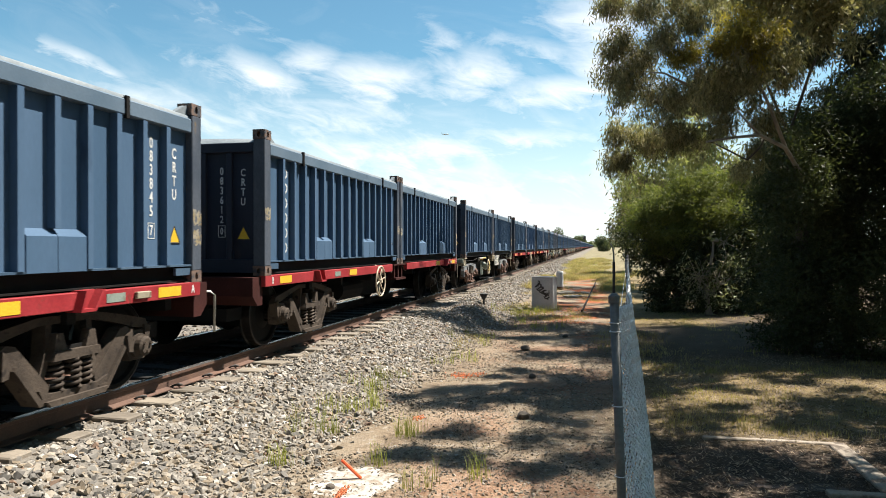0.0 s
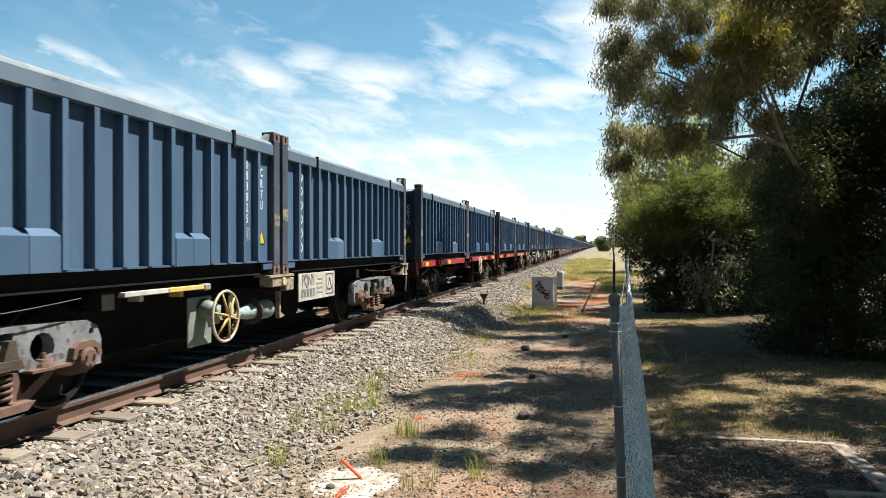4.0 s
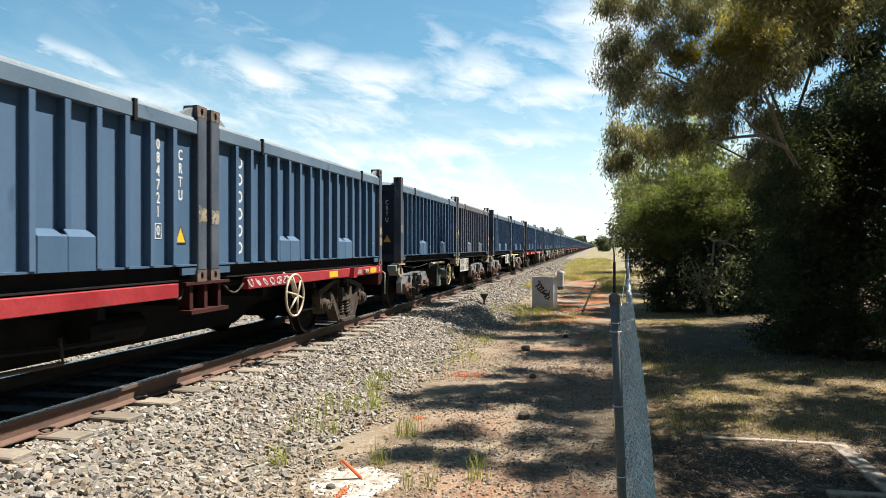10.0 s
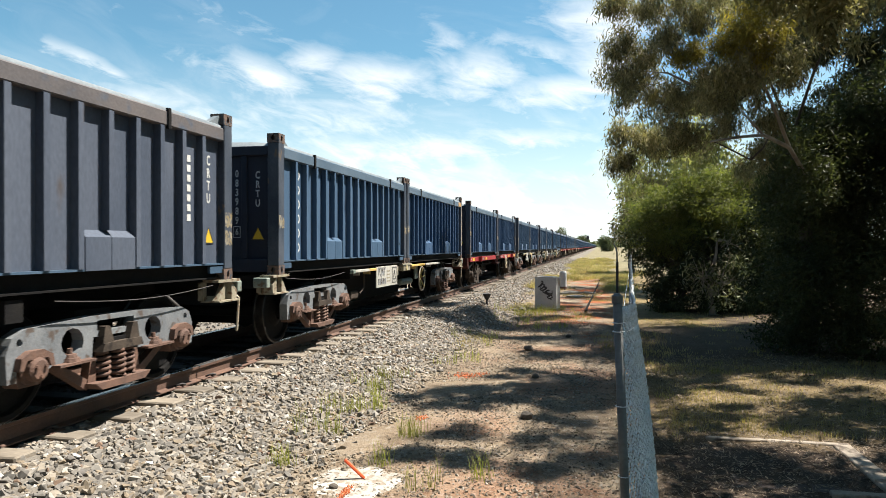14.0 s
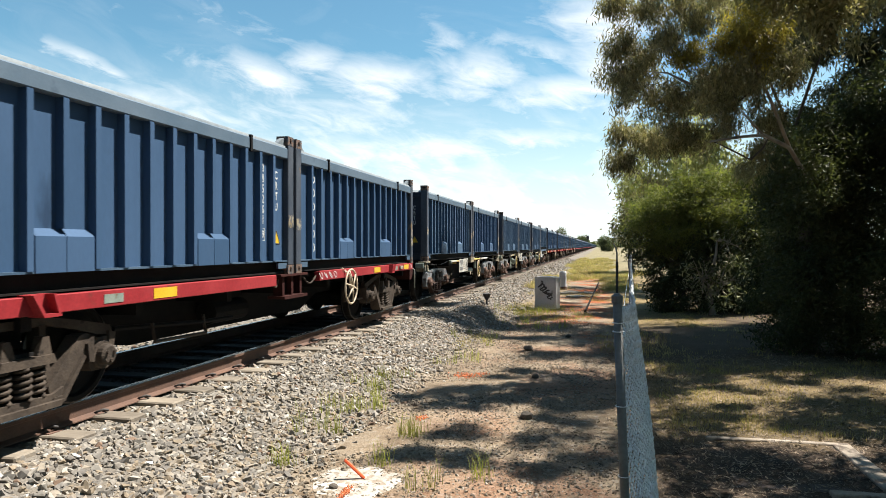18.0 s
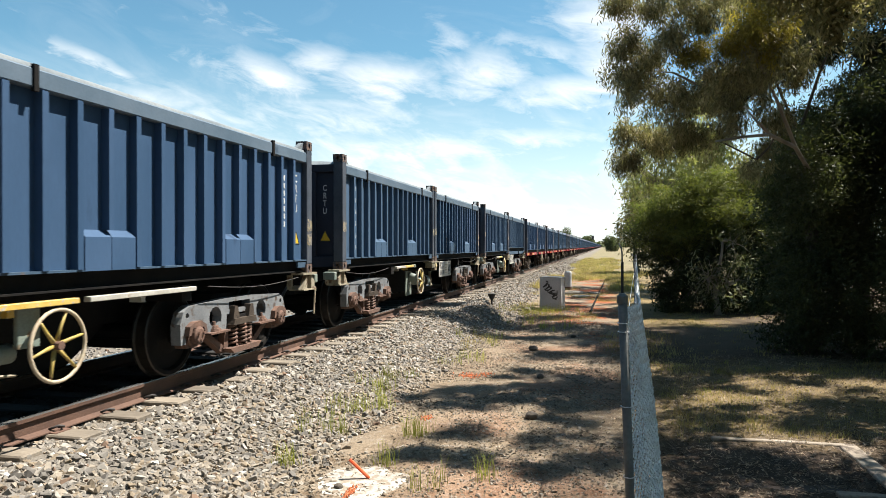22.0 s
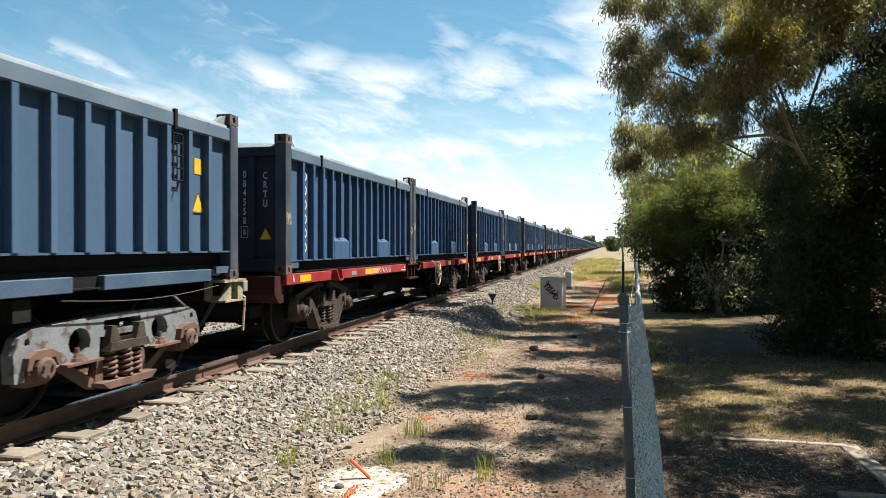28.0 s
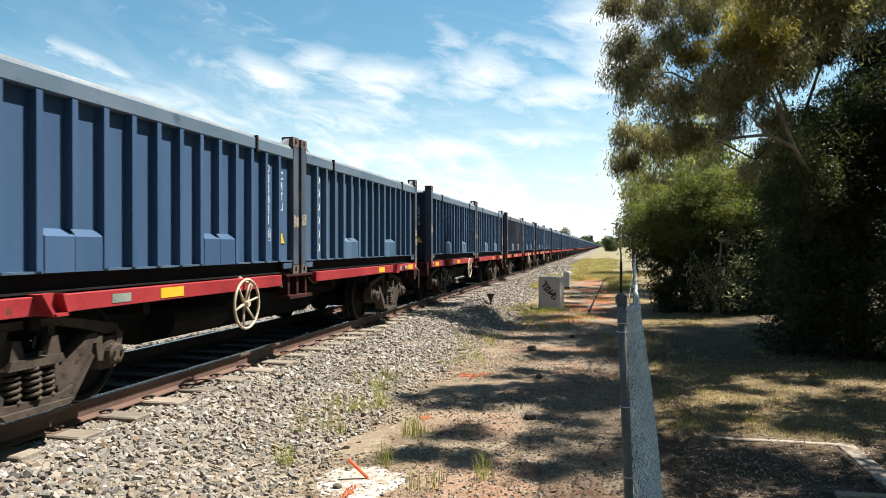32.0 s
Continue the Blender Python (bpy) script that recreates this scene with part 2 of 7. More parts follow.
def shaded_middle(m, half):
    """Darkens a sleeper within half metres of its centre: the train's shade put into its colour."""
    n, l = m.node_tree.nodes, m.node_tree.links
    p = n["Principled BSDF"]
    src = p.inputs["Base Color"].links[0].from_socket
    tc, sep = n.new("ShaderNodeTexCoord"), n.new("ShaderNodeSeparateXYZ")
    l.new(tc.outputs["Object"], sep.inputs[0])
    a, r, k = n.new("ShaderNodeMath"), n.new("ShaderNodeMapRange"), n.new("ShaderNodeMix")
    a.operation = "ABSOLUTE"
    l.new(sep.outputs[0], a.inputs[0])
    r.inputs["From Min"].default_value, r.inputs["From Max"].default_value = half, half + 0.12
    l.new(a.outputs[0], r.inputs["Value"])
    k.data_type = "RGBA"
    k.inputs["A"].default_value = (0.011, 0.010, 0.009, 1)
    l.new(r.outputs[0], k.inputs["Factor"])
    l.new(src, k.inputs["B"])
    l.new(k.outputs["Result"], p.inputs["Base Color"])


shaded_middle(SLEEPER, 0.72)


def stone_mat(name, stops, gain=1.0):
    """Broken stone: each piece takes one of several rock colours, mottled and dusty."""
    m = bpy.data.materials.new(name)
    m.use_nodes = True
    n, l = m.node_tree.nodes, m.node_tree.links
    p = n["Principled BSDF"]
    p.inputs["Roughness"].default_value, p.inputs["Specular IOR Level"].default_value = 0.9, 0.25
    geo, ramp, tc = n.new("ShaderNodeNewGeometry"), n.new("ShaderNodeValToRGB"), n.new("ShaderNodeTexCoord")
    ramp.color_ramp.interpolation = "CONSTANT"
    els = ramp.color_ramp.elements
    for k, (at, c) in enumerate(stops):
        e = els[k] if k < 2 else els.new(at)
        e.position, e.color = at, (*[q * gain for q in c], 1)
    l.new(geo.outputs["Random Per Island"], ramp.inputs[0])
    out = ramp.outputs[0]
    for scale, lo, hi in ((38.0, 0.80, 1.16), (1.1, 0.85, 1.12)):
        t, r, k = n.new("ShaderNodeTexNoise"), n.new("ShaderNodeMapRange"), n.new("ShaderNodeVectorMath")
        t.inputs["Scale"].default_value, t.inputs["Detail"].default_value = scale, 4
        l.new(tc.outputs["Object"], t.inputs["Vector"])
        r.inputs["From Min"].default_value, r.inputs["From Max"].default_value = 0.3, 0.7
        r.inputs["To Min"].default_value, r.inputs["To Max"].default_value = lo, hi
        l.new(t.outputs["Fac"], r.inputs["Value"])
        k.operation = "SCALE"
        l.new(out, k.inputs[0])
        l.new(r.outputs[0], k.inputs["Scale"])
        out = k.outputs[0]
    l.new(out, p.inputs["Base Color"])
    return m


STONE = stone_mat("ballast_stone", [(0.0, (0.190, 0.172, 0.150)), (0.22, (0.150, 0.138, 0.124)), (0.40, (0.220, 0.190, 0.154)), (0.58, (0.182, 0.146, 0.106)), (0.72, (0.262, 0.242, 0.214)), (0.85, (0.112, 0.102, 0.092)), (0.93, (0.155, 0.104, 0.074)), (0.97, (0.36, 0.345, 0.32))])
# ballast coloured near black for the train's shade
TRACK_SHADE = mat("oily_ballast", (0.015, 0.014, 0.013), (0.030, 0.026, 0.023), 3, 0.85, 0, 0.4, 60, vary=0.5)
PEBBLE = stone_mat("pebble", [(0.0, (0.189, 0.158, 0.121)), (0.25, (0.143, 0.120, 0.092)), (0.45, (0.216, 0.179, 0.136)), (0.65, (0.166, 0.129, 0.090)), (0.80, (0.267, 0.237, 0.198)), (0.94, (0.101, 0.085, 0.068))])
# near-white base: the sun's glints on the wire put into the colour
GALV = mat("galvanised_steel", (0.66, 0.68, 0.70), (0.80, 0.82, 0.84), 8, 0.45, 0.1, 0.1, 80)
PIPE = mat("dull_galvanised_pipe", (0.11, 0.115, 0.115), (0.18, 0.185, 0.18), 6, 0.6, 0.4, 0.2, 60)
BLACK = mat("black_steel", (0.02, 0.02, 0.02), (0.035, 0.03, 0.028), 5, 0.7, 0, 0.2, 60)
CABINET = mat("grey_cabinet_paint", (0.386, 0.395, 0.403), (0.470, 0.479, 0.487), 3, 0.6, 0, 0.1, 60, third=((0.319, 0.294, 0.269), 0.68))
CONCRETE = mat("old_concrete", (0.168, 0.147, 0.122), (0.260, 0.235, 0.202), 3, 0.9, 0, 0.4, 50)
ORANGE = mat("orange_plastic", (0.75, 0.10, 0.03), (0.82, 0.15, 0.05), 5, 0.5, 0, 0.05, 60)
BARK = mat("gum_bark", (0.16, 0.13, 0.10), (0.30, 0.265, 0.22), 4, 0.9, 0, 0.6, 25, stretch=(1, 1, 0.3))
BARK_DARK = mat("dark_bark", (0.06, 0.05, 0.04), (0.11, 0.09, 0.07), 4, 0.95, 0, 0.6, 25, stretch=(1, 1, 0.3))
LEAF_GUM = leaf_mat("gum_leaf", (0.085, 0.083, 0.042), (0.27, 0.235, 0.135), 0.26)
LEAF_GOLD = leaf_mat("golden_gum_leaf", (0.148, 0.122, 0.026), (0.266, 0.207, 0.048), 0.4)
# darker gum leaf for the crown's right part: shade put into the colour
LEAF_SHADE = leaf_mat("shaded_gum_leaf", (0.045, 0.050, 0.028), (0.13, 0.125, 0.07), 0.26)
LEAF_BUSH = leaf_mat("bush_leaf", (0.065, 0.078, 0.021), (0.122, 0.130, 0.039), 0.4)
LEAF_FAR = leaf_mat("far_leaf", (0.05, 0.065, 0.03), (0.09, 0.10, 0.05), 0.3)
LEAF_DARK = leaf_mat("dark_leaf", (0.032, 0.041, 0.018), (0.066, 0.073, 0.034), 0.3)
LEAF_PALE = leaf_mat("pale_leaf", (0.16, 0.17, 0.075), (0.27, 0.26, 0.13), 0.45)
LEAF_GREY = leaf_mat("grey_leaf", (0.14, 0.145, 0.085), (0.25, 0.25, 0.16), 0.3)
GRASS = leaf_mat("green_grass", (0.152, 0.171, 0.033), (0.285, 0.279, 0.076), 0.4)
STRAW = leaf_mat("dry_grass", (0.254, 0.200, 0.091), (0.363, 0.291, 0.145), 0.3)
LITTER = leaf_mat("leaf_litter", (0.045, 0.033, 0.024), (0.25, 0.19, 0.135), 0.1)


# ---- mesh building ----
class Shape:
    """Vertices and faces of one mesh, gathered piece by piece."""

    def __init__(self):
        self.v, self.f = [], []

    def add(self, vs, fs):
        k = len(self.v)
        self.v += [tuple(p) for p in vs]
        self.f += [tuple(i + k for i in f) for f in fs]
        return self

    def box(self, x0, x1, y0, y1, z0, z1, cut=0.0):
        """A box; cut: its edges are chamfered by that much."""
        if not cut:
            vs = [(x, y, z) for z in (z0, z1) for y in (y0, y1) for x in (x0, x1)]
            return self.add(vs, [(0, 2, 3, 1), (4, 5, 7, 6), (0, 1, 5, 4), (2, 6, 7, 3), (0, 4, 6, 2), (1, 3, 7, 5)])
        bm = bmesh.new()
        bmesh.ops.create_cube(bm, size=1)
        bmesh.ops.scale(bm, vec=(x1 - x0, y1 - y0, z1 - z0), verts=bm.verts)
        bmesh.ops.translate(bm, vec=((x0 + x1) / 2, (y0 + y1) / 2, (z0 + z1) / 2), verts=bm.verts)
        bmesh.ops.bevel(bm, geom=bm.edges[:], offset=cut, segments=1, affect="EDGES")
        bm.verts.index_update()
        self.add([v.co for v in bm.verts], [[v.index for v in f.verts] for f in bm.faces])
        bm.free()
        return self

    def tube(self, path, radii, sides=8, caps=True):
        """A tube along a path of points."""
        pts = [Vector(p) for p in path]
        if isinstance(radii, (int, float)):
            radii = [radii] * len(pts)
        vs, fs = [], []
        for i, p in enumerate(pts):
            way = (pts[min(i + 1, len(pts) - 1)] - pts[max(i - 1, 0)]).normalized()
            side = way.cross(Vector((0, 0, 1)) if abs(way.z) < 0.9 else Vector((1, 0, 0))).normalized()
            up = side.cross(way)
            for j in range(sides):
                a = 2 * math.pi * j / sides
                vs.append(p + (side * math.cos(a) + up * math.sin(a)) * radii[i])
        for i in range(len(pts) - 1):
            for j in range(sides):
                k = (j + 1) % sides
                fs.append((i * sides + j, i * sides + k, (i + 1) * sides + k, (i + 1) * sides + j))
        if caps:
            fs += [tuple(range(sides))[::-1], tuple(range((len(pts) - 1) * sides, len(pts) * sides))]
        return self.add(vs, fs)

    def ring(self, centre, axis, big, small, n=24, sides=6):
        """A torus about an axis ('x', 'y' or 'z')."""
        vs, fs = [], []
        for i in range(n):
            a = 2 * math.pi * i / n
            for j in range(sides):
                b = 2 * math.pi * j / sides
                r, h = big + small * math.cos(b), small * math.sin(b)
                p = {"x": (h, r * math.cos(a), r * math.sin(a)), "y": (r * math.cos(a), h, r * math.sin(a)), "z": (r * math.cos(a), r * math.sin(a), h)}[axis]
                vs.append([centre[q] + p[q] for q in range(3)])
                fs.append((i * sides + j, ((i + 1) % n) * sides + j, ((i + 1) % n) * sides + (j + 1) % sides, i * sides + (j + 1) % sides))
        return self.add(vs, fs)

    def prism(self, outline, x0, x1, axis="x"):
        """An outline in the plane across the axis, drawn out from x0 to x1."""
        n = len(outline)
        put = {"x": lambda p, h: (h, p[0], p[1]), "y": lambda p, h: (p[0], h, p[1]), "z": lambda p, h: (p[0], p[1], h)}[axis]
        vs = [put(p, x0) for p in outline] + [put(p, x1) for p in outline]
        fs = [tuple(range(n))[::-1], tuple(range(n, 2 * n))]
        fs += [(i, (i + 1) % n, n + (i + 1) % n, n + i) for i in range(n)]
        return self.add(vs, fs)

    def mesh(self, name, material, smooth=False):
        me = bpy.data.meshes.new(name)
        me.from_pydata(self.v, [], self.f)
        me.materials.append(material)
        bm = bmesh.new()
        bm.from_mesh(me)
        bmesh.ops.recalc_face_normals(bm, faces=bm.faces)
        bm.to_mesh(me)
        bm.free()
        if smooth:
            me.polygons.foreach_set("use_smooth", [True] * len(me.polygons))
        return me


def part(name, shape, material, parent, label="", at=None, smooth=False, kind=""):
    """Links a Shape (or a ready mesh) as one part under a thing or a part."""
    me = shape if isinstance(shape, bpy.types.Mesh) else shape.mesh(name, material, smooth)
    ob = new(name, me)
    ob.parent = parent
    if at is not None:
        ob.matrix_basis = at
    return tagged(ob, label, kind=kind)


def thing(name, label, category, group="", at=None, kind=""):
    ob = new(name)
    if at is not None:
        ob.matrix_basis = at
    return tagged(ob, label, category, group, kind)


def big_mesh(name, verts, faces, material, smooth=False):
    """A mesh from arrays: faces is an array of n x 3 or n x 4 indices."""
    me = bpy.data.meshes.new(name)
    verts, faces = np.asarray(verts, np.float32), np.asarray(faces, np.int32)
    k = faces.shape[1]
    me.vertices.add(len(verts))
    me.vertices.foreach_set("co", verts.ravel())
    me.loops.add(faces.size)
    me.loops.foreach_set("vertex_index", faces.ravel())
    me.polygons.add(len(faces))
    me.polygons.foreach_set("loop_start", np.arange(0, faces.size, k, dtype=np.int32))
    me.polygons.foreach_set("loop_total", np.full(len(faces), k, np.int32))
    me.update(calc_edges=True)
    me.validate()
    me.materials.append(material)
    me.polygons.foreach_set("use_smooth", [smooth] * len(me.polygons))
    return me


LETTERS = {}


def lettering(text, height, material, line=1.0):
    """A flat mesh of text, set in x and y, its middle at the origin; lines below one another by line times the height."""
    key = (text, height, material.name, line)
    if key not in LETTERS:
        cu = bpy.data.curves.new("text", "FONT")
        cu.body, cu.size, cu.align_x, cu.align_y, cu.space_line = text, height / 0.72, "CENTER", "CENTER", line
        cu.extrude = 0.0015
        cu.resolution_u, cu.offset = 3, height * 0.02
        tmp = new("text", cu)
        dg = bpy.context.evaluated_depsgraph_get()
        me = bpy.data.meshes.new_from_object(tmp.evaluated_get(dg))
        bpy.data.objects.remove(tmp)
        me.transform(Matrix.Diagonal((0.72, 1, 1, 1)))
        me.materials.clear()
        me.materials.append(material)
        LETTERS[key] = me
    return LETTERS[key]


ON_SIDE = Matrix(((0, 0, 1, 0), (1, 0, 0, 0), (0, 1, 0, 0), (0, 0, 0, 1)))   # text's x along +y, its y up, facing +x
ON_FRONT = Matrix(((1, 0, 0, 0), (0, 0, -1, 0), (0, 1, 0, 0), (0, 0, 0, 1)))  # text's x along +x, its y up, facing -y


# ---- ground, ballast and track ----
GROUND = -0.45
rng = np.random.default_rng(7)


def lay(x, y):
    """The ground's height: a ballast bank under the track, a low heap beside it, soft unevenness elsewhere."""
    a = abs(x - TRACK)
    if a < 1.45:
        z = -0.205
    elif a < 2.75:
        z = -0.205 + (GROUND + 0.205) * ((a - 1.45) / 1.3) ** 0.85
    else:
        z = GROUND
    z += 0.30 * math.exp(-((x + 3.0) / 0.55) ** 2 - ((y - 17.6) / 1.3) ** 2)
    z -= 0.10 * math.exp(-((x + 2.3) / 0.5) ** 2 - ((y - 15.5) / 1.5) ** 2)
    k = min(max((a - 1.2) / 1.5, 0), 1)
    z += k * 0.05 * noise.noise(Vector((x * 0.45, y * 0.3, 3))) + k * 0.018 * noise.noise(Vector((x * 1.9, y * 1.7, 8)))
    if x > 1.0:
        z += 0.03 * min(x - 1.0, 8)
    return z


def axis(spans):
    out = []
    for lo, hi, step in spans:
        out += list(np.arange(lo, hi, step))
    return out + [spans[-1][1]]


def ground_material():
    """Gravelly dirt by the track, red earth patches, leaf litter darkened for tree shade and dry grass past the fence.
    """
    m = bpy.data.materials.new("earth")
    m.use_nodes = True
    n, l = m.node_tree.nodes, m.node_tree.links
    p = n["Principled BSDF"]
    p.inputs["Roughness"].default_value, p.inputs["Specular IOR Level"].default_value = 0.95, 0.2
    tc = n.new("ShaderNodeTexCoord")
    sep = n.new("ShaderNodeSeparateXYZ")
    l.new(tc.outputs["Object"], sep.inputs[0])

    def tex(scale, detail=6, rough=0.6, kind="ShaderNodeTexNoise"):
        t = n.new(kind)
        t.inputs["Scale"].default_value = scale
        if kind == "ShaderNodeTexNoise":
            t.inputs["Detail"].default_value, t.inputs["Roughness"].default_value = detail, rough
        l.new(tc.outputs["Object"], t.inputs["Vector"])
        return t.outputs[0]

    def rg(f, lo, hi):
        r = n.new("ShaderNodeMapRange")
        r.inputs["From Min"].default_value, r.inputs["From Max"].default_value = lo, hi
        l.new(f, r.inputs["Value"])
        return r.outputs[0]

    def mx(f, a, b, blend="MIX"):
        k = n.new("ShaderNodeMix")
        k.data_type, k.blend_type = "RGBA", blend
        for s, v in (("Factor", f), ("A", a), ("B", b)):
            if isinstance(v, tuple):
                k.inputs[s].default_value = (*v, 1)
            elif isinstance(v, (int, float)):
                k.inputs[s].default_value = v
            else:
                l.new(v, k.inputs[s])
        return k.outputs["Result"]

    def op(kind, a, b):
        k = n.new("ShaderNodeMath")
        k.operation = kind
        for i, v in enumerate((a, b)):
            if isinstance(v, (int, float)):
                k.inputs[i].default_value = v
            else:
                l.new(v, k.inputs[i])
        return k.outputs[0]
    x, y = sep.outputs[0], sep.outputs[1]
    broad, mid, fine = tex(0.7), tex(3.5), tex(42, 4)
    dirt = mx(rg(broad, 0.35, 0.65), (0.190, 0.143, 0.096), (0.278, 0.220, 0.157))
    dirt = mx(rg(mid, 0.50, 0.66), dirt, (0.132, 0.095, 0.062))
    dirt = mx(rg(tex(11, 5), 0.54, 0.66), dirt, (0.286, 0.250, 0.202))
    red = op("MULTIPLY", rg(tex(0.75, 5), 0.45, 0.57), op("MULTIPLY", rg(x, -2.2, -0.8), op("SUBTRACT", 1.0, rg(x, 0.3, 0.9))))
    dirt = mx(op("MULTIPLY", red, op("ADD", 0.30, op("MULTIPLY", rg(y, 12, 15), 0.70))), dirt, (0.290, 0.086, 0.031))
    # litter is darkened for shade; under lays it where the trees' shade falls
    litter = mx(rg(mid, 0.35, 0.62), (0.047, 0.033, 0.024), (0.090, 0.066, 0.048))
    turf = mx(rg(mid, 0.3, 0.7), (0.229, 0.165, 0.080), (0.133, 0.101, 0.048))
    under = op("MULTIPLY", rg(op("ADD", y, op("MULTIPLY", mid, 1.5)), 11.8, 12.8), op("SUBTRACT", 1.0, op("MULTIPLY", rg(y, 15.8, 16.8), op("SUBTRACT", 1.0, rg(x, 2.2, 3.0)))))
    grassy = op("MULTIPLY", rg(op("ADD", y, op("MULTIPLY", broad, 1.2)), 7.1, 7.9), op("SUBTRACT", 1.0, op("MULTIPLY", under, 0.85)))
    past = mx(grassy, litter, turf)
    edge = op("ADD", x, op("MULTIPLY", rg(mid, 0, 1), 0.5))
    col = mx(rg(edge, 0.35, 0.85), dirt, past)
    far = mx(rg(broad, 0.4, 0.6), (0.237, 0.199, 0.121), (0.166, 0.150, 0.084))
    col = mx(op("MULTIPLY", rg(y, 34, 60), rg(op("ADD", x, op("MULTIPLY", rg(mid, 0, 1), 1.0)), -3.4, -2.4)), col, far)
    grey = mx(rg(mid, 0.3, 0.7), (0.134, 0.119, 0.102), (0.202, 0.181, 0.155))
    bank = op("SUBTRACT", 1.0, rg(op("ADD", x, op("MULTIPLY", rg(mid, 0, 1), 0.9)), -2.6, -1.6))
    col = mx(bank, col, grey)
    # the train's shade between the rails put into the earth's colour
    train_shade = op("MULTIPLY", rg(x, -6.6, -6.4), op("SUBTRACT", 1.0, rg(x, -4.55, -4.40)))
    col = mx(train_shade, col, (0.035, 0.030, 0.027))
    col = mx(0.45, col, rg(fine, 0.25, 0.7), "MULTIPLY")
    l.new(col, p.inputs["Base Color"])
    bp = n.new("ShaderNodeBump")
    bp.inputs["Strength"].default_value, bp.inputs["Distance"].default_value = 0.6, 0.03
    l.new(op("ADD", fine, op("MULTIPLY", mid, 1.2)), bp.inputs["Height"])
    l.new(bp.outputs[0], p.inputs["Normal"])
    return m


def make_ground():
    xs = axis([(-2500, -100, 400), (-100, -20, 10), (-20, -9, 1.5), (-9, -1, 0.16), (-1, 8, 0.25), (8, 30, 2), (30, 100, 10), (100, 2500, 400)])
    ys = axis([(-400, -20, 40), (-20, 1, 1.5), (1, 30, 0.22), (30, 80, 1.5), (80, 300, 12), (300, 3000, 270)])
    vs = [(x, y, lay(x, y)) for y in ys for x in xs]
    w = len(xs)
    fs = [(j * w + i, j * w + i + 1, (j + 1) * w + i + 1, (j + 1) * w + i) for j in range(len(ys) - 1) for i in range(w - 1)]
    ob = new("ground", big_mesh("ground", vs, fs, ground_material(), True))
    return tagged(ob, "dry gravelly earth with red patches and leaf litter", "ground", kind="structure")


ground = make_ground()


def stone_kinds(count=28):
    """Broken stones: hulls of a few points, with flat faces and sharp edges; each as points and triangles."""
    kinds = []
    for k in range(count):
        bm = bmesh.new()
        n = int(rng.integers(9, 14))
        q = rng.normal(0, 1, (n, 3))
        q /= np.linalg.norm(q, axis=1)[:, None]
        q = np.sign(q) * np.abs(q) ** 0.7 * np.array((1.0, rng.uniform(0.6, 0.95), rng.uniform(0.42, 0.75)))
        for p in q:
            bm.verts.new(p)
        got = bmesh.ops.convex_hull(bm, input=bm.verts[:])
        bmesh.ops.delete(bm, geom=[g for g in got["geom_interior"] if isinstance(g, bmesh.types.BMVert)], context="VERTS")
        bmesh.ops.triangulate(bm, faces=bm.faces[:])
        bmesh.ops.recalc_face_normals(bm, faces=bm.faces[:])
        bm.verts.index_update()
        kinds.append((np.array([v.co[:] for v in bm.verts]), np.array([[v.index for v in f.verts] for f in bm.faces])))
        bm.free()
    return kinds


KINDS = stone_kinds()


def stone_heap(name, pts, sizes, material, label, category, squash=1.0):
    """Many broken stones in one mesh, each turned and tipped its own way."""
    pts, sizes = np.asarray(pts, float), np.asarray(sizes, float)
    pick = rng.integers(0, len(KINDS), len(pts))
    vs, fs, base = [], [], 0
    for k, (shape, tri) in enumerate(KINDS):
        here = np.nonzero(pick == k)[0]
        n = len(here)
        if not n:
            continue
        a, b, c = rng.uniform(0, 6.28, n)[:, None], rng.normal(0, 0.5, n)[:, None], rng.normal(0, 0.4, n)[:, None]
        x, y, z = (np.repeat(shape[None, :, q], n, 0) for q in range(3))
        y, z = y * np.cos(b) - z * np.sin(b), y * np.sin(b) + z * np.cos(b)
        x, z = x * np.cos(c) + z * np.sin(c), z * np.cos(c) - x * np.sin(c)
        x, y = x * np.cos(a) - y * np.sin(a), x * np.sin(a) + y * np.cos(a)
        v = np.stack([x, y, z * squash], -1) * sizes[here][:, None, None] + pts[here][:, None]
        w = len(shape)
        vs.append(v.reshape(-1, 3))
        fs.append((tri[None] + (base + np.arange(n) * w)[:, None, None]).reshape(-1, 3))
        base += n * w
    ob = new(name, big_mesh(name, np.concatenate(vs), np.concatenate(fs), material))
    return tagged(ob, label, category, kind="stuff")


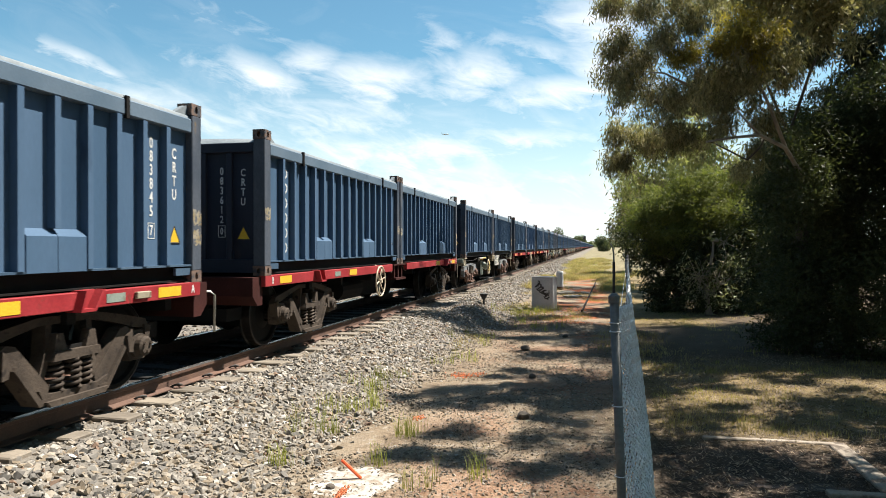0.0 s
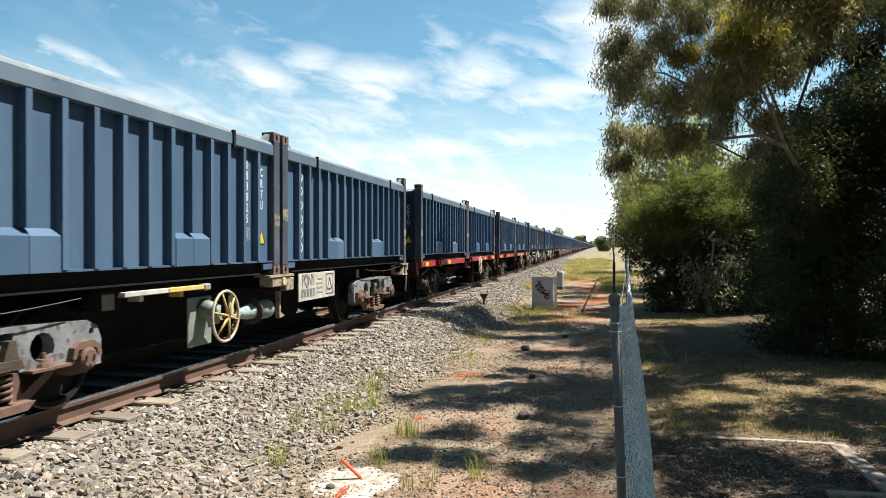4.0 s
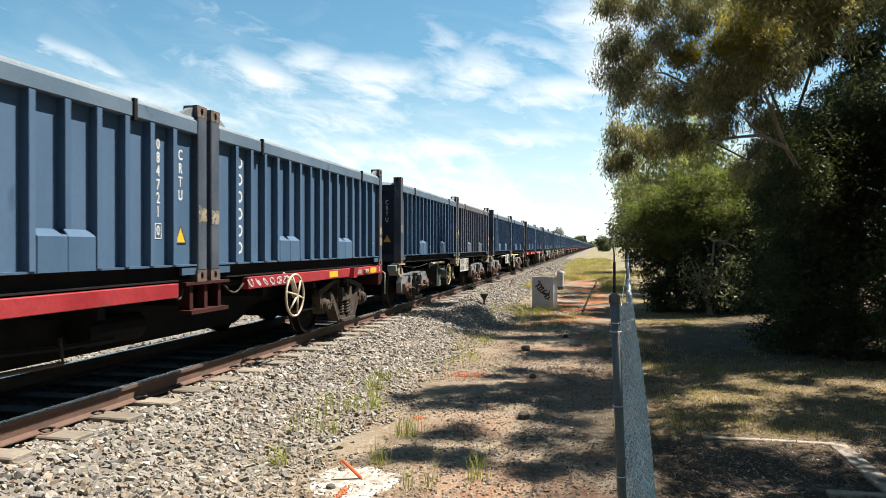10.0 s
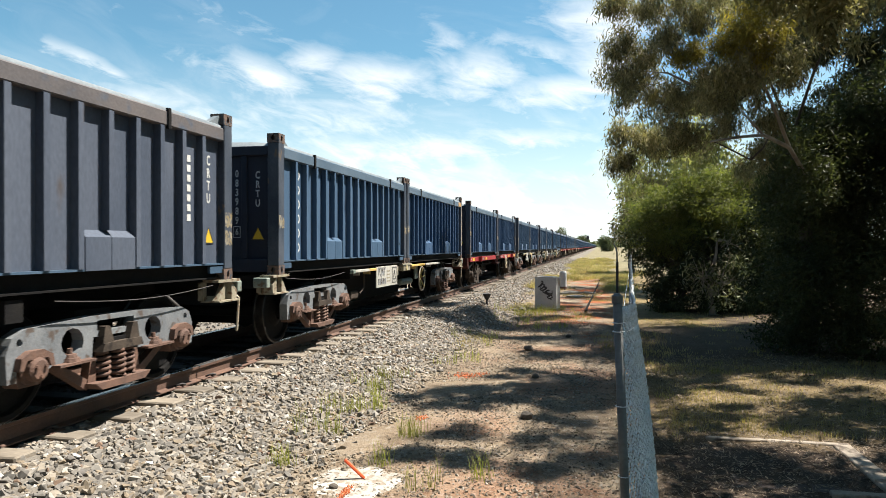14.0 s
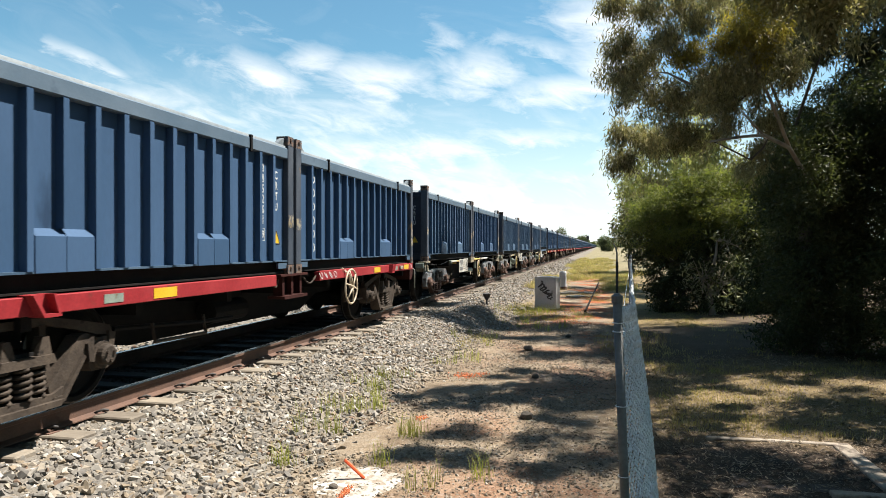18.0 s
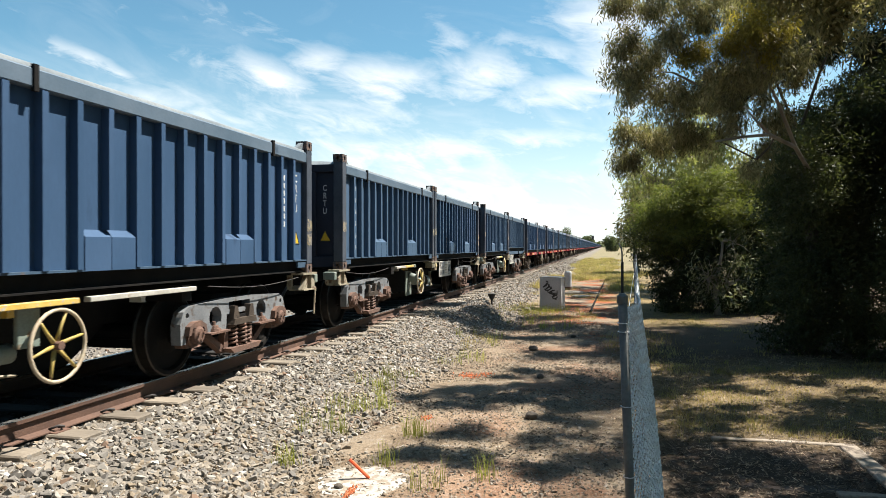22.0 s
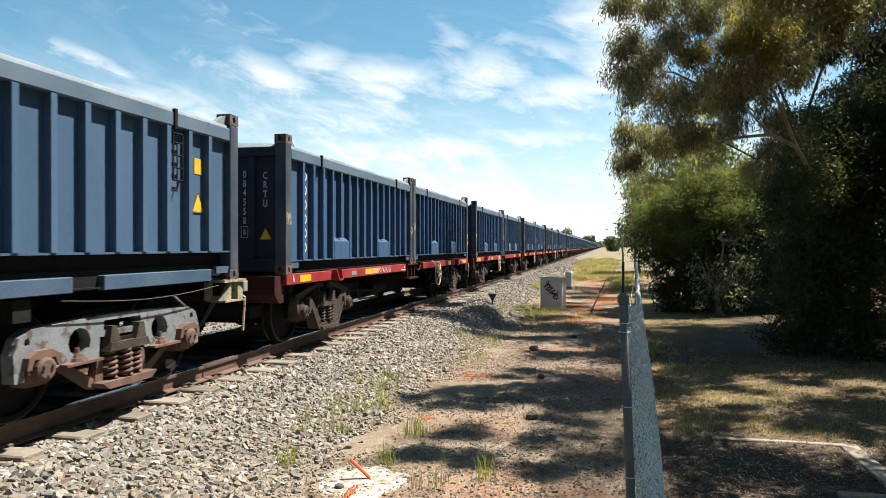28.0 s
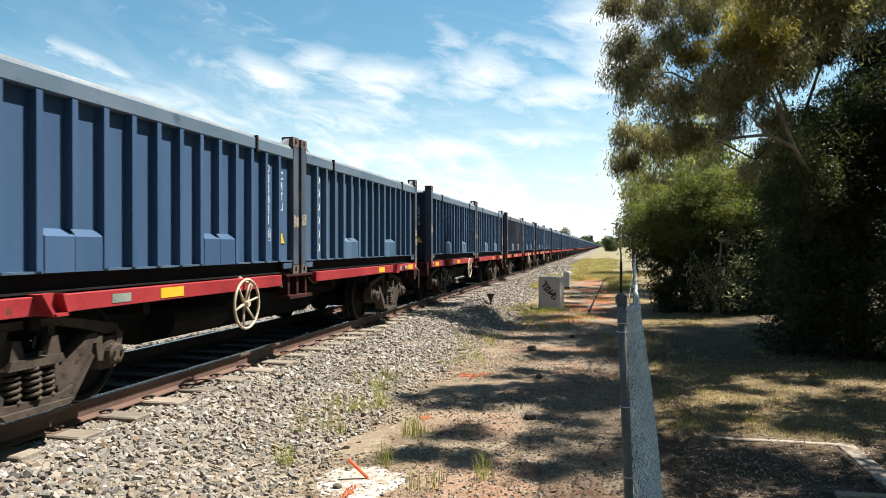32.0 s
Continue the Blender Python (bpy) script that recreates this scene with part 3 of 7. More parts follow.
def ballast():
    pts, sizes = [], []

    def strew(count, x0, x1, y0, y1, s0, s1, power=1.0, lift=0.3):
        for _ in range(count):
            y = y0 + (y1 - y0) * rng.random() ** power
            x = rng.uniform(x0, x1)
            a = abs(x - TRACK)
            if a > 2.35 and rng.random() < (a - 2.35) / 0.7:
                continue
            off = (y - 3.09 + 0.3025) % 0.605 - 0.3025
            s = s0 + (s1 - s0) * rng.random() ** 1.6
            up = s * rng.uniform(-0.5, lift)
            if a < 1.23:
                # the sleepers' ends stay bare, the stones between them lie a little lower
                k = math.sin(round((y - 3.09) / 0.605) * 2.7) * 0.5 + 0.5
                if abs(off) < 0.125 and rng.random() < (0.96 if y < 7 else 0.62) - 0.34 * k * (x - TRACK - 0.75):
                    continue
                up -= 0.006
            pts.append((x, y, lay(x, y) + up))
            sizes.append(s)
    strew(15500, -4.42, -2.15, 2.0, 9.5, 0.020, 0.050)
    strew(15500, -4.42, -2.15, 9.5, 19, 0.024, 0.052)
    strew(9500, -4.42, -2.25, 19, 40, 0.03, 0.060)
    strew(3000, -4.42, -2.25, 40, 90, 0.05, 0.10)
    strew(3500, -8.2, -6.4, 3.0, 28, 0.024, 0.048)
    for _ in range(7000):
        x, y = -7.4 - 4.0 * rng.random(), 6 + 34 * rng.random() ** 1.3
        pts.append((x, y, lay(x, y) + 0.005))
        sizes.append(rng.uniform(0.03, 0.06))
    for _ in range(2600):
        x, y = rng.normal(-3.0, 0.55), rng.normal(17.6, 1.2)
        pts.append((x, y, lay(x, y) + 0.005))
        sizes.append(rng.uniform(0.022, 0.045))
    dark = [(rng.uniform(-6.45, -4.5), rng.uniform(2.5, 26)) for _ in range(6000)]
    stone_heap("oily_ballast", [(x, y, lay(x, y)) for x, y in dark], rng.uniform(0.024, 0.045, len(dark)), TRACK_SHADE, "ballast between the rails, blackened for the train's shade", "gravel")
    stone_heap("track_ballast", pts, sizes, STONE, "crushed grey and buff ballast stones banked along the rails", "gravel")
    pts, sizes = [], []
    for _ in range(60000):
        y = 2.5 + 19 * rng.random() ** 1.3
        x = rng.uniform(-3.2, 0.4)
        if noise.noise(Vector((x * 0.8, y * 0.6, 2))) < -0.45 + 0.28 * (x + 2.6) / 2:
            continue
        s = 0.005 + 0.016 * rng.random() ** 2.6
        if x < -2.0:
            s *= 1.35
        pts.append((x, y, lay(x, y) + s * 0.1))
        sizes.append(s)
    stone_heap("loose_gravel", pts, sizes, PEBBLE, "small buff stones scattered on the dirt path", "gravel")


ballast()


def rails():
    for side, name in ((1, "rail"), (-1, "rail")):
        c = TRACK + side * 0.7525
        rail = thing("rail", "rust-brown steel rail with a worn bright head", "rail", "rails of the track", pose(c, 0, 0))
        web = Shape().prism([(-0.070, -0.17), (0.070, -0.17), (0.070, -0.160), (0.010, -0.140), (0.010, -0.045), (0.034, -0.035), (0.036, -0.006), (-0.036, -0.006), (-0.034, -0.035), (-0.010, -0.045), (-0.010, -0.140), (-0.070, -0.160)], -60, 900, "y")
        part("web", web, RAIL_SIDE, rail)
        head = Shape().prism([(-0.035, -0.006), (0.035, -0.006), (0.033, -0.001), (0.026, 0.0), (-0.026, 0.0), (-0.033, -0.001)], -60, 900, "y")
        part("head", head, RAIL_TOP, rail, "worn grey running surface")
        clip = Shape().tube([(0.03, -0.05, -0.150), (0.06, -0.05, -0.135), (0.10, -0.02, -0.120), (0.115, 0.02, -0.135), (0.08, 0.05, -0.145), (0.05, 0.03, -0.150)], 0.011, 5).mesh("clip", BLACK, True)
        plate = Shape().box(-0.13, 0.13, -0.09, 0.09, -0.178, -0.166).mesh("base_plate", RUST)
        for i in range(46):
            y = 3.09 + 0.605 * i
            part("base_plate", plate, RUST, rail, at=pose(0, y, 0))
            part("clip", clip, BLACK, rail, at=pose(0, y, 0, 0, 0, 0 if side > 0 else 180))


def sleepers():
    shapes = []
    for k in range(4):
        s = Shape().box(-1.19, 1.19, -0.115, 0.115, -0.32, -0.170, 0.012)
        s.v = [(x + 0.012 * noise.noise(Vector((x * 3, y * 9, k * 5 + z))), y + 0.014 * noise.noise(Vector((x * 4, y * 5, k * 7))), z) for x, y, z in s.v]
        shapes.append(s.mesh("sleeper", SLEEPER))
    for i in range(150):
        ob = new("sleeper", shapes[i % 4])
        ob.matrix_basis = pose(TRACK + rng.normal(0, 0.03), 3.09 + 0.605 * i, rng.normal(0, 0.005), 0, 0, rng.normal(0, 0.6) + (180 if i % 3 else 0))
        tagged(ob, "weathered brown timber sleeper half sunk in ballast", "sleeper", "sleepers of the track")
    far = Shape()
    for i in range(150, 420):
        y = 3.09 + 0.605 * i
        far.box(TRACK - 1.19, TRACK + 1.19, y - 0.115, y + 0.115, -0.32, -0.172)
    tagged(new("far_sleepers", far.mesh("far_sleepers", SLEEPER)), "weathered sleepers running on into the distance", "sleeper", kind="stuff")


rails()
sleepers()


# ---- the train ----
LONG, HALF, TALL = 6.058, 1.219, 1.81
RIBS = [0.560 + 0.3527 * k for k in range(15)]


def casting_shape():
    """A corner fitting with an oval hole in its side and its end."""
    s = Shape()
    w, d, h = 0.162, 0.178, 0.118

    def plate(put, a, b, hole, deep):
        n = 12
        ring = [(a / 2 + hole[0] * math.cos(2 * math.pi * i / n), b / 2 + hole[1] * math.sin(2 * math.pi * i / n)) for i in range(n)]
        outer = []
        for x, y in ring:
            dx, dy = x - a / 2, y - b / 2
            k = min(a / 2 / max(abs(dx), 1e-6), b / 2 / max(abs(dy), 1e-6))
            outer.append((a / 2 + dx * k, b / 2 + dy * k))
        corners = [(0, 0), (a, 0), (a, b), (0, b)]
        for c in corners:
            j = min(range(n), key=lambda i: (outer[i][0] - c[0]) ** 2 + (outer[i][1] - c[1]) ** 2)
            outer[j] = c
        vs = [put(x, y, 0) for x, y in outer] + [put(x, y, 0) for x, y in ring] + [put(x, y, deep) for x, y in ring]
        fs = [(i, (i + 1) % n, n + (i + 1) % n, n + i) for i in range(n)] + [(n + i, n + (i + 1) % n, 2 * n + (i + 1) % n, 2 * n + i) for i in range(n)]
        fs.append(tuple(range(2 * n, 3 * n)))
        s.add(vs, fs)
    plate(lambda a, b, k: (w - k, a, b), d, h, (0.026, 0.040), 0.05)
    plate(lambda a, b, k: (a, k, b), w, h, (0.030, 0.036), 0.05)
    s.add([(0, 0, h), (w, 0, h), (w, d, h), (0, d, h), (0, 0, 0), (w, 0, 0), (w, d, 0), (0, d, 0)], [(0, 1, 2, 3), (4, 7, 6, 5), (2, 6, 7, 3), (0, 3, 7, 4)])
    return s


def container(at=None, plain=False, paint=None):
    """plain: the odd box, without fork pockets, its side panels starting higher over a blue base beam."""
    foot = 0.30 if plain else 0.165
    paint = paint or BLUE
    c = thing("container", "dark blue ribbed steel bulk container with a pale canvas lid", "container", "containers on the train", at)
    r = 0.075
    body = Shape().box(-HALF + r, HALF - r, 0.07, LONG - 0.07, foot, 1.63)
    part("body", body, paint, c)
    floor_rail = Shape()
    for s in (-1, 1):
        x0, x1 = sorted((s * 1.04, s * 1.12))
        floor_rail.box(x0, x1, 0.16, LONG - 0.16, 0.03, 0.167)
        x0, x1 = sorted((s * 1.0, s * 1.17))
        floor_rail.box(x0, x1, 0.16, LONG - 0.16, 0.015, 0.03)
    for y in (0.9, 2.1, 3.0, 3.9, 5.1):
        floor_rail.box(-1.04, 1.04, y - 0.06, y + 0.06, 0.02, 0.15)
    if plain:
        floor_rail.box(-1.09, 1.09, 0.16, LONG - 0.16, 0.13, 0.305)
        for y0, y1 in ((0.2, 3.6), (3.95, LONG - 0.5)):
            part("base_beam", Shape().box(1.12, 1.19, y0, y1, 0.0, 0.125, 0.006), BLUE_TRIM, c, "blue base beam")
    part("bottom_frame", floor_rail, UNDER, c, "black bottom frame")
    lip = Shape().box(HALF - r - 0.001, HALF - 0.012, 0.165, LONG - 0.165, foot - 0.002, foot + 0.016).mesh("bottom_lip", BLUE_TRIM)
    plate = Shape().box(HALF - 0.05, HALF - 0.02, 0.166, 0.42, 0.075, 0.147).mesh("end_plate", BLUE_TRIM)
    post = Shape().box(HALF - 0.155, HALF, 0.0, 0.165, 0.118, TALL - 0.118, 0.008).mesh("corner_post", POST)
    cast = casting_shape().mesh("corner_casting", CASTING)
    rail = Shape().box(HALF - 0.10, HALF - 0.004, 0.166, LONG - 0.166, 1.505, 1.650, 0.012).mesh("top_rail", TOP_RAIL if paint in (BLUE, BLUE_DEEP) else FADED_RAIL)
    hook = Shape().box(HALF - 0.02, HALF + 0.012, -0.022, 0.022, 1.48, 1.675).mesh("lid_clamp", UNDER)
    rib = Shape().prism([(HALF - r - 0.001, -0.032), (HALF - 0.002, -0.030), (HALF - 0.002, 0.030), (HALF - r - 0.001, 0.032)], foot + 0.016, 1.504, "z").mesh("rib", paint)
    short = Shape().prism([(HALF - r - 0.001, -0.032), (HALF - 0.002, -0.030), (HALF - 0.002, 0.030), (HALF - r - 0.001, 0.032)], 0.50, 1.504, "z").mesh("rib", paint)
    pocket = Shape().prism([(HALF - r - 0.001, 0.166), (HALF - 0.004, 0.166), (HALF - 0.004, 0.44), (HALF - r - 0.001, 0.50)], -0.305, -0.004, "y").mesh("fork_pocket", paint)
    for s, turn in ((1, 0), (-1, 180)):
        flip = pose(0, 0, 0) if s > 0 else pose(0, LONG, 0, 0, 0, 180)
        part("bottom_lip", lip, BLUE_TRIM, c, at=flip)
        part("top_rail", rail, BLUE_TRIM, c, "grey-blue top rail", at=flip)
        for y in (1.17, LONG - 1.17):
            part("lid_clamp", hook, UNDER, c, at=flip @ pose(0, y, 0))
        for k, y in enumerate(RIBS):
            part("rib", short if k in (4, 10) and not plain else rib, BLUE, c, at=flip @ pose(0, y, 0))
        for k in (() if plain else (4, 10)):
            for q in (0, 0.309):
                part("fork_pocket", pocket, BLUE, c, at=flip @ pose(0, RIBS[k] + q, 0))
        mirror = Matrix.Translation((0, LONG, 0)) @ Matrix.Diagonal((1, -1, 1, 1))
        for m in (pose(0, 0, 0), mirror):
            part("end_plate", plate, BLUE_TRIM, c, at=flip @ m)
            part("corner_post", post, POST, c, at=flip @ m)
            for z in (0.0, TALL - 0.118):
                part("corner_casting", cast, CASTING, c, at=flip @ m @ pose(HALF - 0.162, 0, z))
    rail_end = Shape().box(-1.06, 1.06, 0.01, 0.10, 1.535, 1.655, 0.008).mesh("end_rail", END_SHADED)
    sill_end = Shape().box(-1.06, 1.06, 0.01, 0.10, 0.03, 0.20, 0.008).mesh("end_sill", END_SHADED)
    rib_end = Shape().box(-0.04, 0.04, 0.018, 0.071, 0.20, 1.534, 0.008).mesh("end_rib", END_SHADED)
    panel_end = Shape().box(-1.063, 1.063, 0.066, 0.0695, 0.20, 1.534).mesh("end_panel", END_SHADED)
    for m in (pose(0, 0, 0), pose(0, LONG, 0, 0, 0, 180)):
        part("end_panel", panel_end, END_SHADED, c, "end wall in blue darkened for shade", at=m)
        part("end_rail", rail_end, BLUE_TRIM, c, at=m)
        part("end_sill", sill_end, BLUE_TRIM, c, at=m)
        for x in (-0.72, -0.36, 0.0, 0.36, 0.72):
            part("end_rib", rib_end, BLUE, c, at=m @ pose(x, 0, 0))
    lid = Shape()
    rows = []
    xs = (-1.195, -1.19, -1.15, -0.8, -0.4, 0.0, 0.4, 0.8, 1.15, 1.19, 1.195)
    rise = (-0.02, 0.030, 0.052, 0.075, 0.088, 0.092, 0.088, 0.075, 0.052, 0.030, -0.02)
    for i in range(28):
        # a stiff skirt hangs down at either end
        q = min(max(i - 1, 0), 25) / 25
        y = 0.02 + (LONG - 0.04) * q + (0.09 if i == 1 else -0.09 if i == 26 else 0)
        for x, up in zip(xs, rise):
            k = 0.95 if i in (1, 26) else 1.0
            z = 1.645 + up * k + (0.007 * math.sin(i * 2.1 + x * 5) + 0.006 * math.sin(i * 0.7 + x * 2) if up > 0.06 else 0)
            rows.append((x, y, 1.640 if i in (0, 27) else z))
    w = len(xs)
    lid.add(rows, [(i * w + j, i * w + j + 1, (i + 1) * w + j + 1, (i + 1) * w + j) for i in range(27) for j in range(w - 1)])
    part("lid", lid, LID, c, "pale grey canvas lid", smooth=True)
    gusset = Shape().prism([(0.17, 1.64), (0.17, 1.79), (0.22, 1.775), (0.44, 1.66)], 1.11, 1.17, "x").mesh("corner_gusset", LID)
    for s in (1, -1):
        for m in (pose(0, 0, 0), pose(0, LONG, 0, 0, 0, 180)):
            part("corner_gusset", gusset, LID, c, at=m @ pose(0 if s > 0 else -2.28, 0, 0))
    return c


def tape_shape(k):
    """A worn reflective strip round a post's corner, with ragged ends."""
    s = Shape()
    n = 7
    vs = []
    for i in range(n):
        y = 0.006 + 0.15 * i / (n - 1)
        for end, z in ((0, 0.0), (1, 0.15)):
            vs.append((HALF + 0.0025, y, z + 0.05 * noise.noise(Vector((i * 0.9, end * 4, k * 3.3)))))
    s.add(vs, [(2 * i, 2 * i + 2, 2 * i + 3, 2 * i + 1) for i in range(n - 1)])
    return s


TAPE = mat("worn_yellow_tape", (0.218, 0.160, 0.067), (0.286, 0.260, 0.202), 11, 0.6, 0, 0.1, 60, third=((0.063, 0.071, 0.092), 0.49))
TRIANGLE = Shape().prism([(-0.078, -0.066), (0.078, -0.066), (0.0, 0.078)], 0.0, 0.003, "z").mesh("warning_triangle", YELLOW)
TRI_EDGE = Shape()
for q in range(3):
    p0, p1 = [(-0.09, -0.074), (0.09, -0.074), (0.0, 0.092)][q], [(-0.09, -0.074), (0.09, -0.074), (0.0, 0.092)][(q + 1) % 3]
    TRI_EDGE.tube([(*p0, 0.0015), (*p1, 0.0015)], 0.0055, 4)
TRI_EDGE = TRI_EDGE.mesh("triangle_border", BLACK)


def logo_shape():
    """Six plain white blocks, one below another, for the maker's upright mark."""
    s = Shape()
    for k in range(6):
        z = 0.495 - 0.198 * k
        s.ring((0, z, 0.0), "z", 0.055, 0.014, 14, 4)
        s.box(-0.07, -0.045, z - 0.055, z + 0.055, 0, 0.002)
    s.v = [(x, y, max(0.0, min(z, 0.0025))) for x, y, z in s.v]
    return s


LOGO = logo_shape().mesh("maker_mark", WHITE)
BARS = Shape()
for q in range(7):
    BARS.box(-0.03, 0.03, 0.30 - q * 0.1, 0.37 - q * 0.1, 0, 0.002)
BARS_SIDE, BARS_FRONT = BARS.mesh("number_bars", WHITE), BARS.mesh("number_bars", FADED)
CHECK_FRAME = Shape().box(-0.05, 0.05, 0.068, 0.075, 0, 0.002).box(-0.05, 0.05, -0.075, -0.068, 0, 0.002).box(-0.05, -0.043, -0.068, 0.068, 0, 0.002).box(0.043, 0.05, -0.068, 0.068, 0, 0.002)
CHECK_SIDE, CHECK_FRONT = CHECK_FRAME.mesh("check_frame", WHITE), CHECK_FRAME.mesh("check_frame", FADED)
TAPES = [tape_shape(k).mesh("worn_tape", TAPE) for k in range(4)]


def mark(c, number, k):
    """The writing on a container's near side and front."""
    face, end = HALF - 0.075, 0.066
    if number:
        digits, check = number[:6], number[6:]
        part("serial_number", lettering("\n".join(digits), 0.105, WHITE, 0.88), WHITE, c, "white stacked serial number", at=pose(face + 0.002, 5.325, 1.01) @ ON_SIDE)
        part("check_digit", lettering(check, 0.095, WHITE), WHITE, c, at=pose(face + 0.002, 5.325, 0.51) @ ON_SIDE)
        part("check_frame", CHECK_SIDE, WHITE, c, at=pose(face + 0.002, 5.325, 0.51) @ ON_SIDE)
        part("check_frame", CHECK_FRONT, FADED, c, at=pose(0.60, end - 0.003, 0.55) @ ON_FRONT)
        part("serial_number", lettering("\n".join(digits), 0.095, FADED, 0.92), FADED, c, "faded white serial number", at=pose(0.60, end - 0.003, 1.00) @ ON_FRONT)
        part("check_digit", lettering(check, 0.085, FADED), FADED, c, at=pose(0.60, end - 0.003, 0.55) @ ON_FRONT)
    else:
        part("serial_number", BARS_SIDE, WHITE, c, kind="stuff", at=pose(face + 0.002, 5.325, 0.92) @ ON_SIDE)
        part("serial_number", BARS_FRONT, FADED, c, kind="stuff", at=pose(0.60, end - 0.003, 0.95) @ ON_FRONT)
    part("owner_code", lettering("C\nR\nT\nU", 0.105, WHITE, 0.92), WHITE, c, "white stacked letters", at=pose(face + 0.002, 5.69, 1.07) @ ON_SIDE)
    part("owner_code", lettering("C\nR\nT\nU", 0.095, FADED, 0.92), FADED, c, "faded white letters", at=pose(0.895, end - 0.003, 1.10) @ ON_FRONT)
    for x, words in ((0.24, "CUBE\n2\n0\n8\nCU.M\n7\n3\n6\n4\nCU.FT"), (-0.12, "TARE\n2\n6\n6\n0\nKGS\n5\n8\n6\n4\nLBS")):
        part("weight_panel", lettering(words, 0.066, FADED, 1.05), FADED, c, "faded white weights and volumes", at=pose(x, end - 0.003, 0.86) @ ON_FRONT)
    part("maker_mark", LOGO, WHITE, c, "white stacked maker's mark", at=pose(face + 0.002, 0.735, 0.84) @ ON_SIDE)
    for m in (pose(face + 0.002, 5.69, 0.47) @ ON_SIDE, pose(0.90, end - 0.003, 0.52) @ ON_FRONT):
        tri = part("warning_triangle", TRIANGLE, YELLOW, c, "yellow warning triangle", at=m)
        part("triangle_border", TRI_EDGE, BLACK, tri)
    for z, y in ((0.60 + 0.05 * (k % 3), 0.0), (0.62 - 0.04 * (k % 2), LONG - 0.162), (0.33 + 0.05 * (k % 2), LONG - 0.162))[: 3 if k % 2 else 2]:
        part("worn_tape", TAPES[(k + int(z * 10)) % 4], TAPE, c, "worn yellow reflective tape", at=pose(0, y, z))
    return c


def wheel_mesh():
    """One wheel about the x axis: hub, dished web, rim and flange, the running surface bright."""
    s = Shape()
    prof = [(0.10, -0.09), (0.10, 0.09), (0.20, 0.03), (0.36, 0.02), (0.375, 0.065), (0.415, 0.068), (0.43, 0.060), (0.432, -0.045), (0.455, -0.055), (0.455, -0.075), (0.375, -0.075), (0.36, -0.02), (0.20, -0.02)]
    n, c = 32, len(prof)
    s.add([(h, r * math.cos(2 * math.pi * i / n), r * math.sin(2 * math.pi * i / n)) for i in range(n) for r, h in prof],
          [(i * c + j, ((i + 1) % n) * c + j, ((i + 1) % n) * c + (j + 1) % c, i * c + (j + 1) % c) for i in range(n) for j in range(c)])
    me = s.mesh("wheel", UNDER)
    me.materials.append(TREAD)
    for p in me.polygons:
        r = max(math.hypot(me.vertices[k].co.y, me.vertices[k].co.z) for k in p.vertices)
        if r > 0.425 and p.center.x > -0.06:
            p.material_index = 1
    return me


WHEEL = wheel_mesh()
AXLE = Shape().tube([(-1.0, 0, 0), (1.0, 0, 0)], 0.075, 10).mesh("wheelset", UNDER)


def springs_shape(n, r, z0, z1, spots):
    s = Shape()
    for y, x in spots:
        path = [(x + r * math.cos(a), y + r * math.sin(a), z0 + (z1 - z0) * a / (n * 6.283)) for a in np.linspace(0, n * 6.283, n * 10)]
        s.tube(path, 0.017, 5)
    return s


def brown_frame():
    """One side of the brown three-piece bogie: arch, deep slanting arms with jaws for the bearings, and the spring seat; its middle at y = 0."""
    s = Shape()
    x0, x1 = 0.96, 1.07
    top = [(-1.05, 0.58), (-1.0, 0.67), (-0.6, 0.75), (-0.3, 0.80), (0.3, 0.80), (0.6, 0.75), (1.0, 0.67), (1.05, 0.58), (0.86, 0.60), (0.55, 0.68), (0.3, 0.735), (-0.3, 0.735), (-0.55, 0.68), (-0.86, 0.60)]
    s.prism(top, x0, x1 - 0.03)
    for k in (-1, 1):
        # the arm, its raised lower flange, and the jaw beside the bearing
        s.prism([(k * 0.71, 0.60), (k * 0.66, 0.635), (k * 0.575, 0.62), (k * 0.25, 0.27), (k * 0.27, 0.14), (k * 0.38, 0.135), (k * 0.60, 0.43), (k * 0.64, 0.47), (k * 0.71, 0.44)], x0, x1 + 0.02)
        s.prism([(k * 0.27, 0.14), (k * 0.38, 0.135), (k * 0.615, 0.445), (k * 0.595, 0.47), (k * 0.36, 0.185), (k * 0.26, 0.185)], x1 + 0.02, x1 + 0.055)
        s.prism([(k * 0.71, 0.60), (k * 0.64, 0.55), (k * 0.66, 0.40), (k * 0.72, 0.39)], x1 - 0.02, x1 + 0.05)
        # the curved column between the arm and the springs
        s.prism([(k * 0.25, 0.74), (k * 0.19, 0.74), (k * 0.205, 0.50), (k * 0.27, 0.30), (k * 0.33, 0.32), (k * 0.27, 0.50)], x0 - 0.02, x1 - 0.01)
        s.prism([(k * 1.04, 0.60), (k * 1.00, 0.40), (k * 0.95, 0.40), (k * 0.96, 0.62)], x0, x1)
    s.prism([(-0.38, 0.255), (-0.33, 0.14), (0.33, 0.14), (0.38, 0.255), (0.27, 0.215), (-0.27, 0.215)], x0 - 0.04, x1 + 0.05)
    s.prism([(-0.34, 0.165), (-0.30, 0.12), (0.30, 0.12), (0.34, 0.165)], x1 + 0.05, x1 + 0.09)
    return s


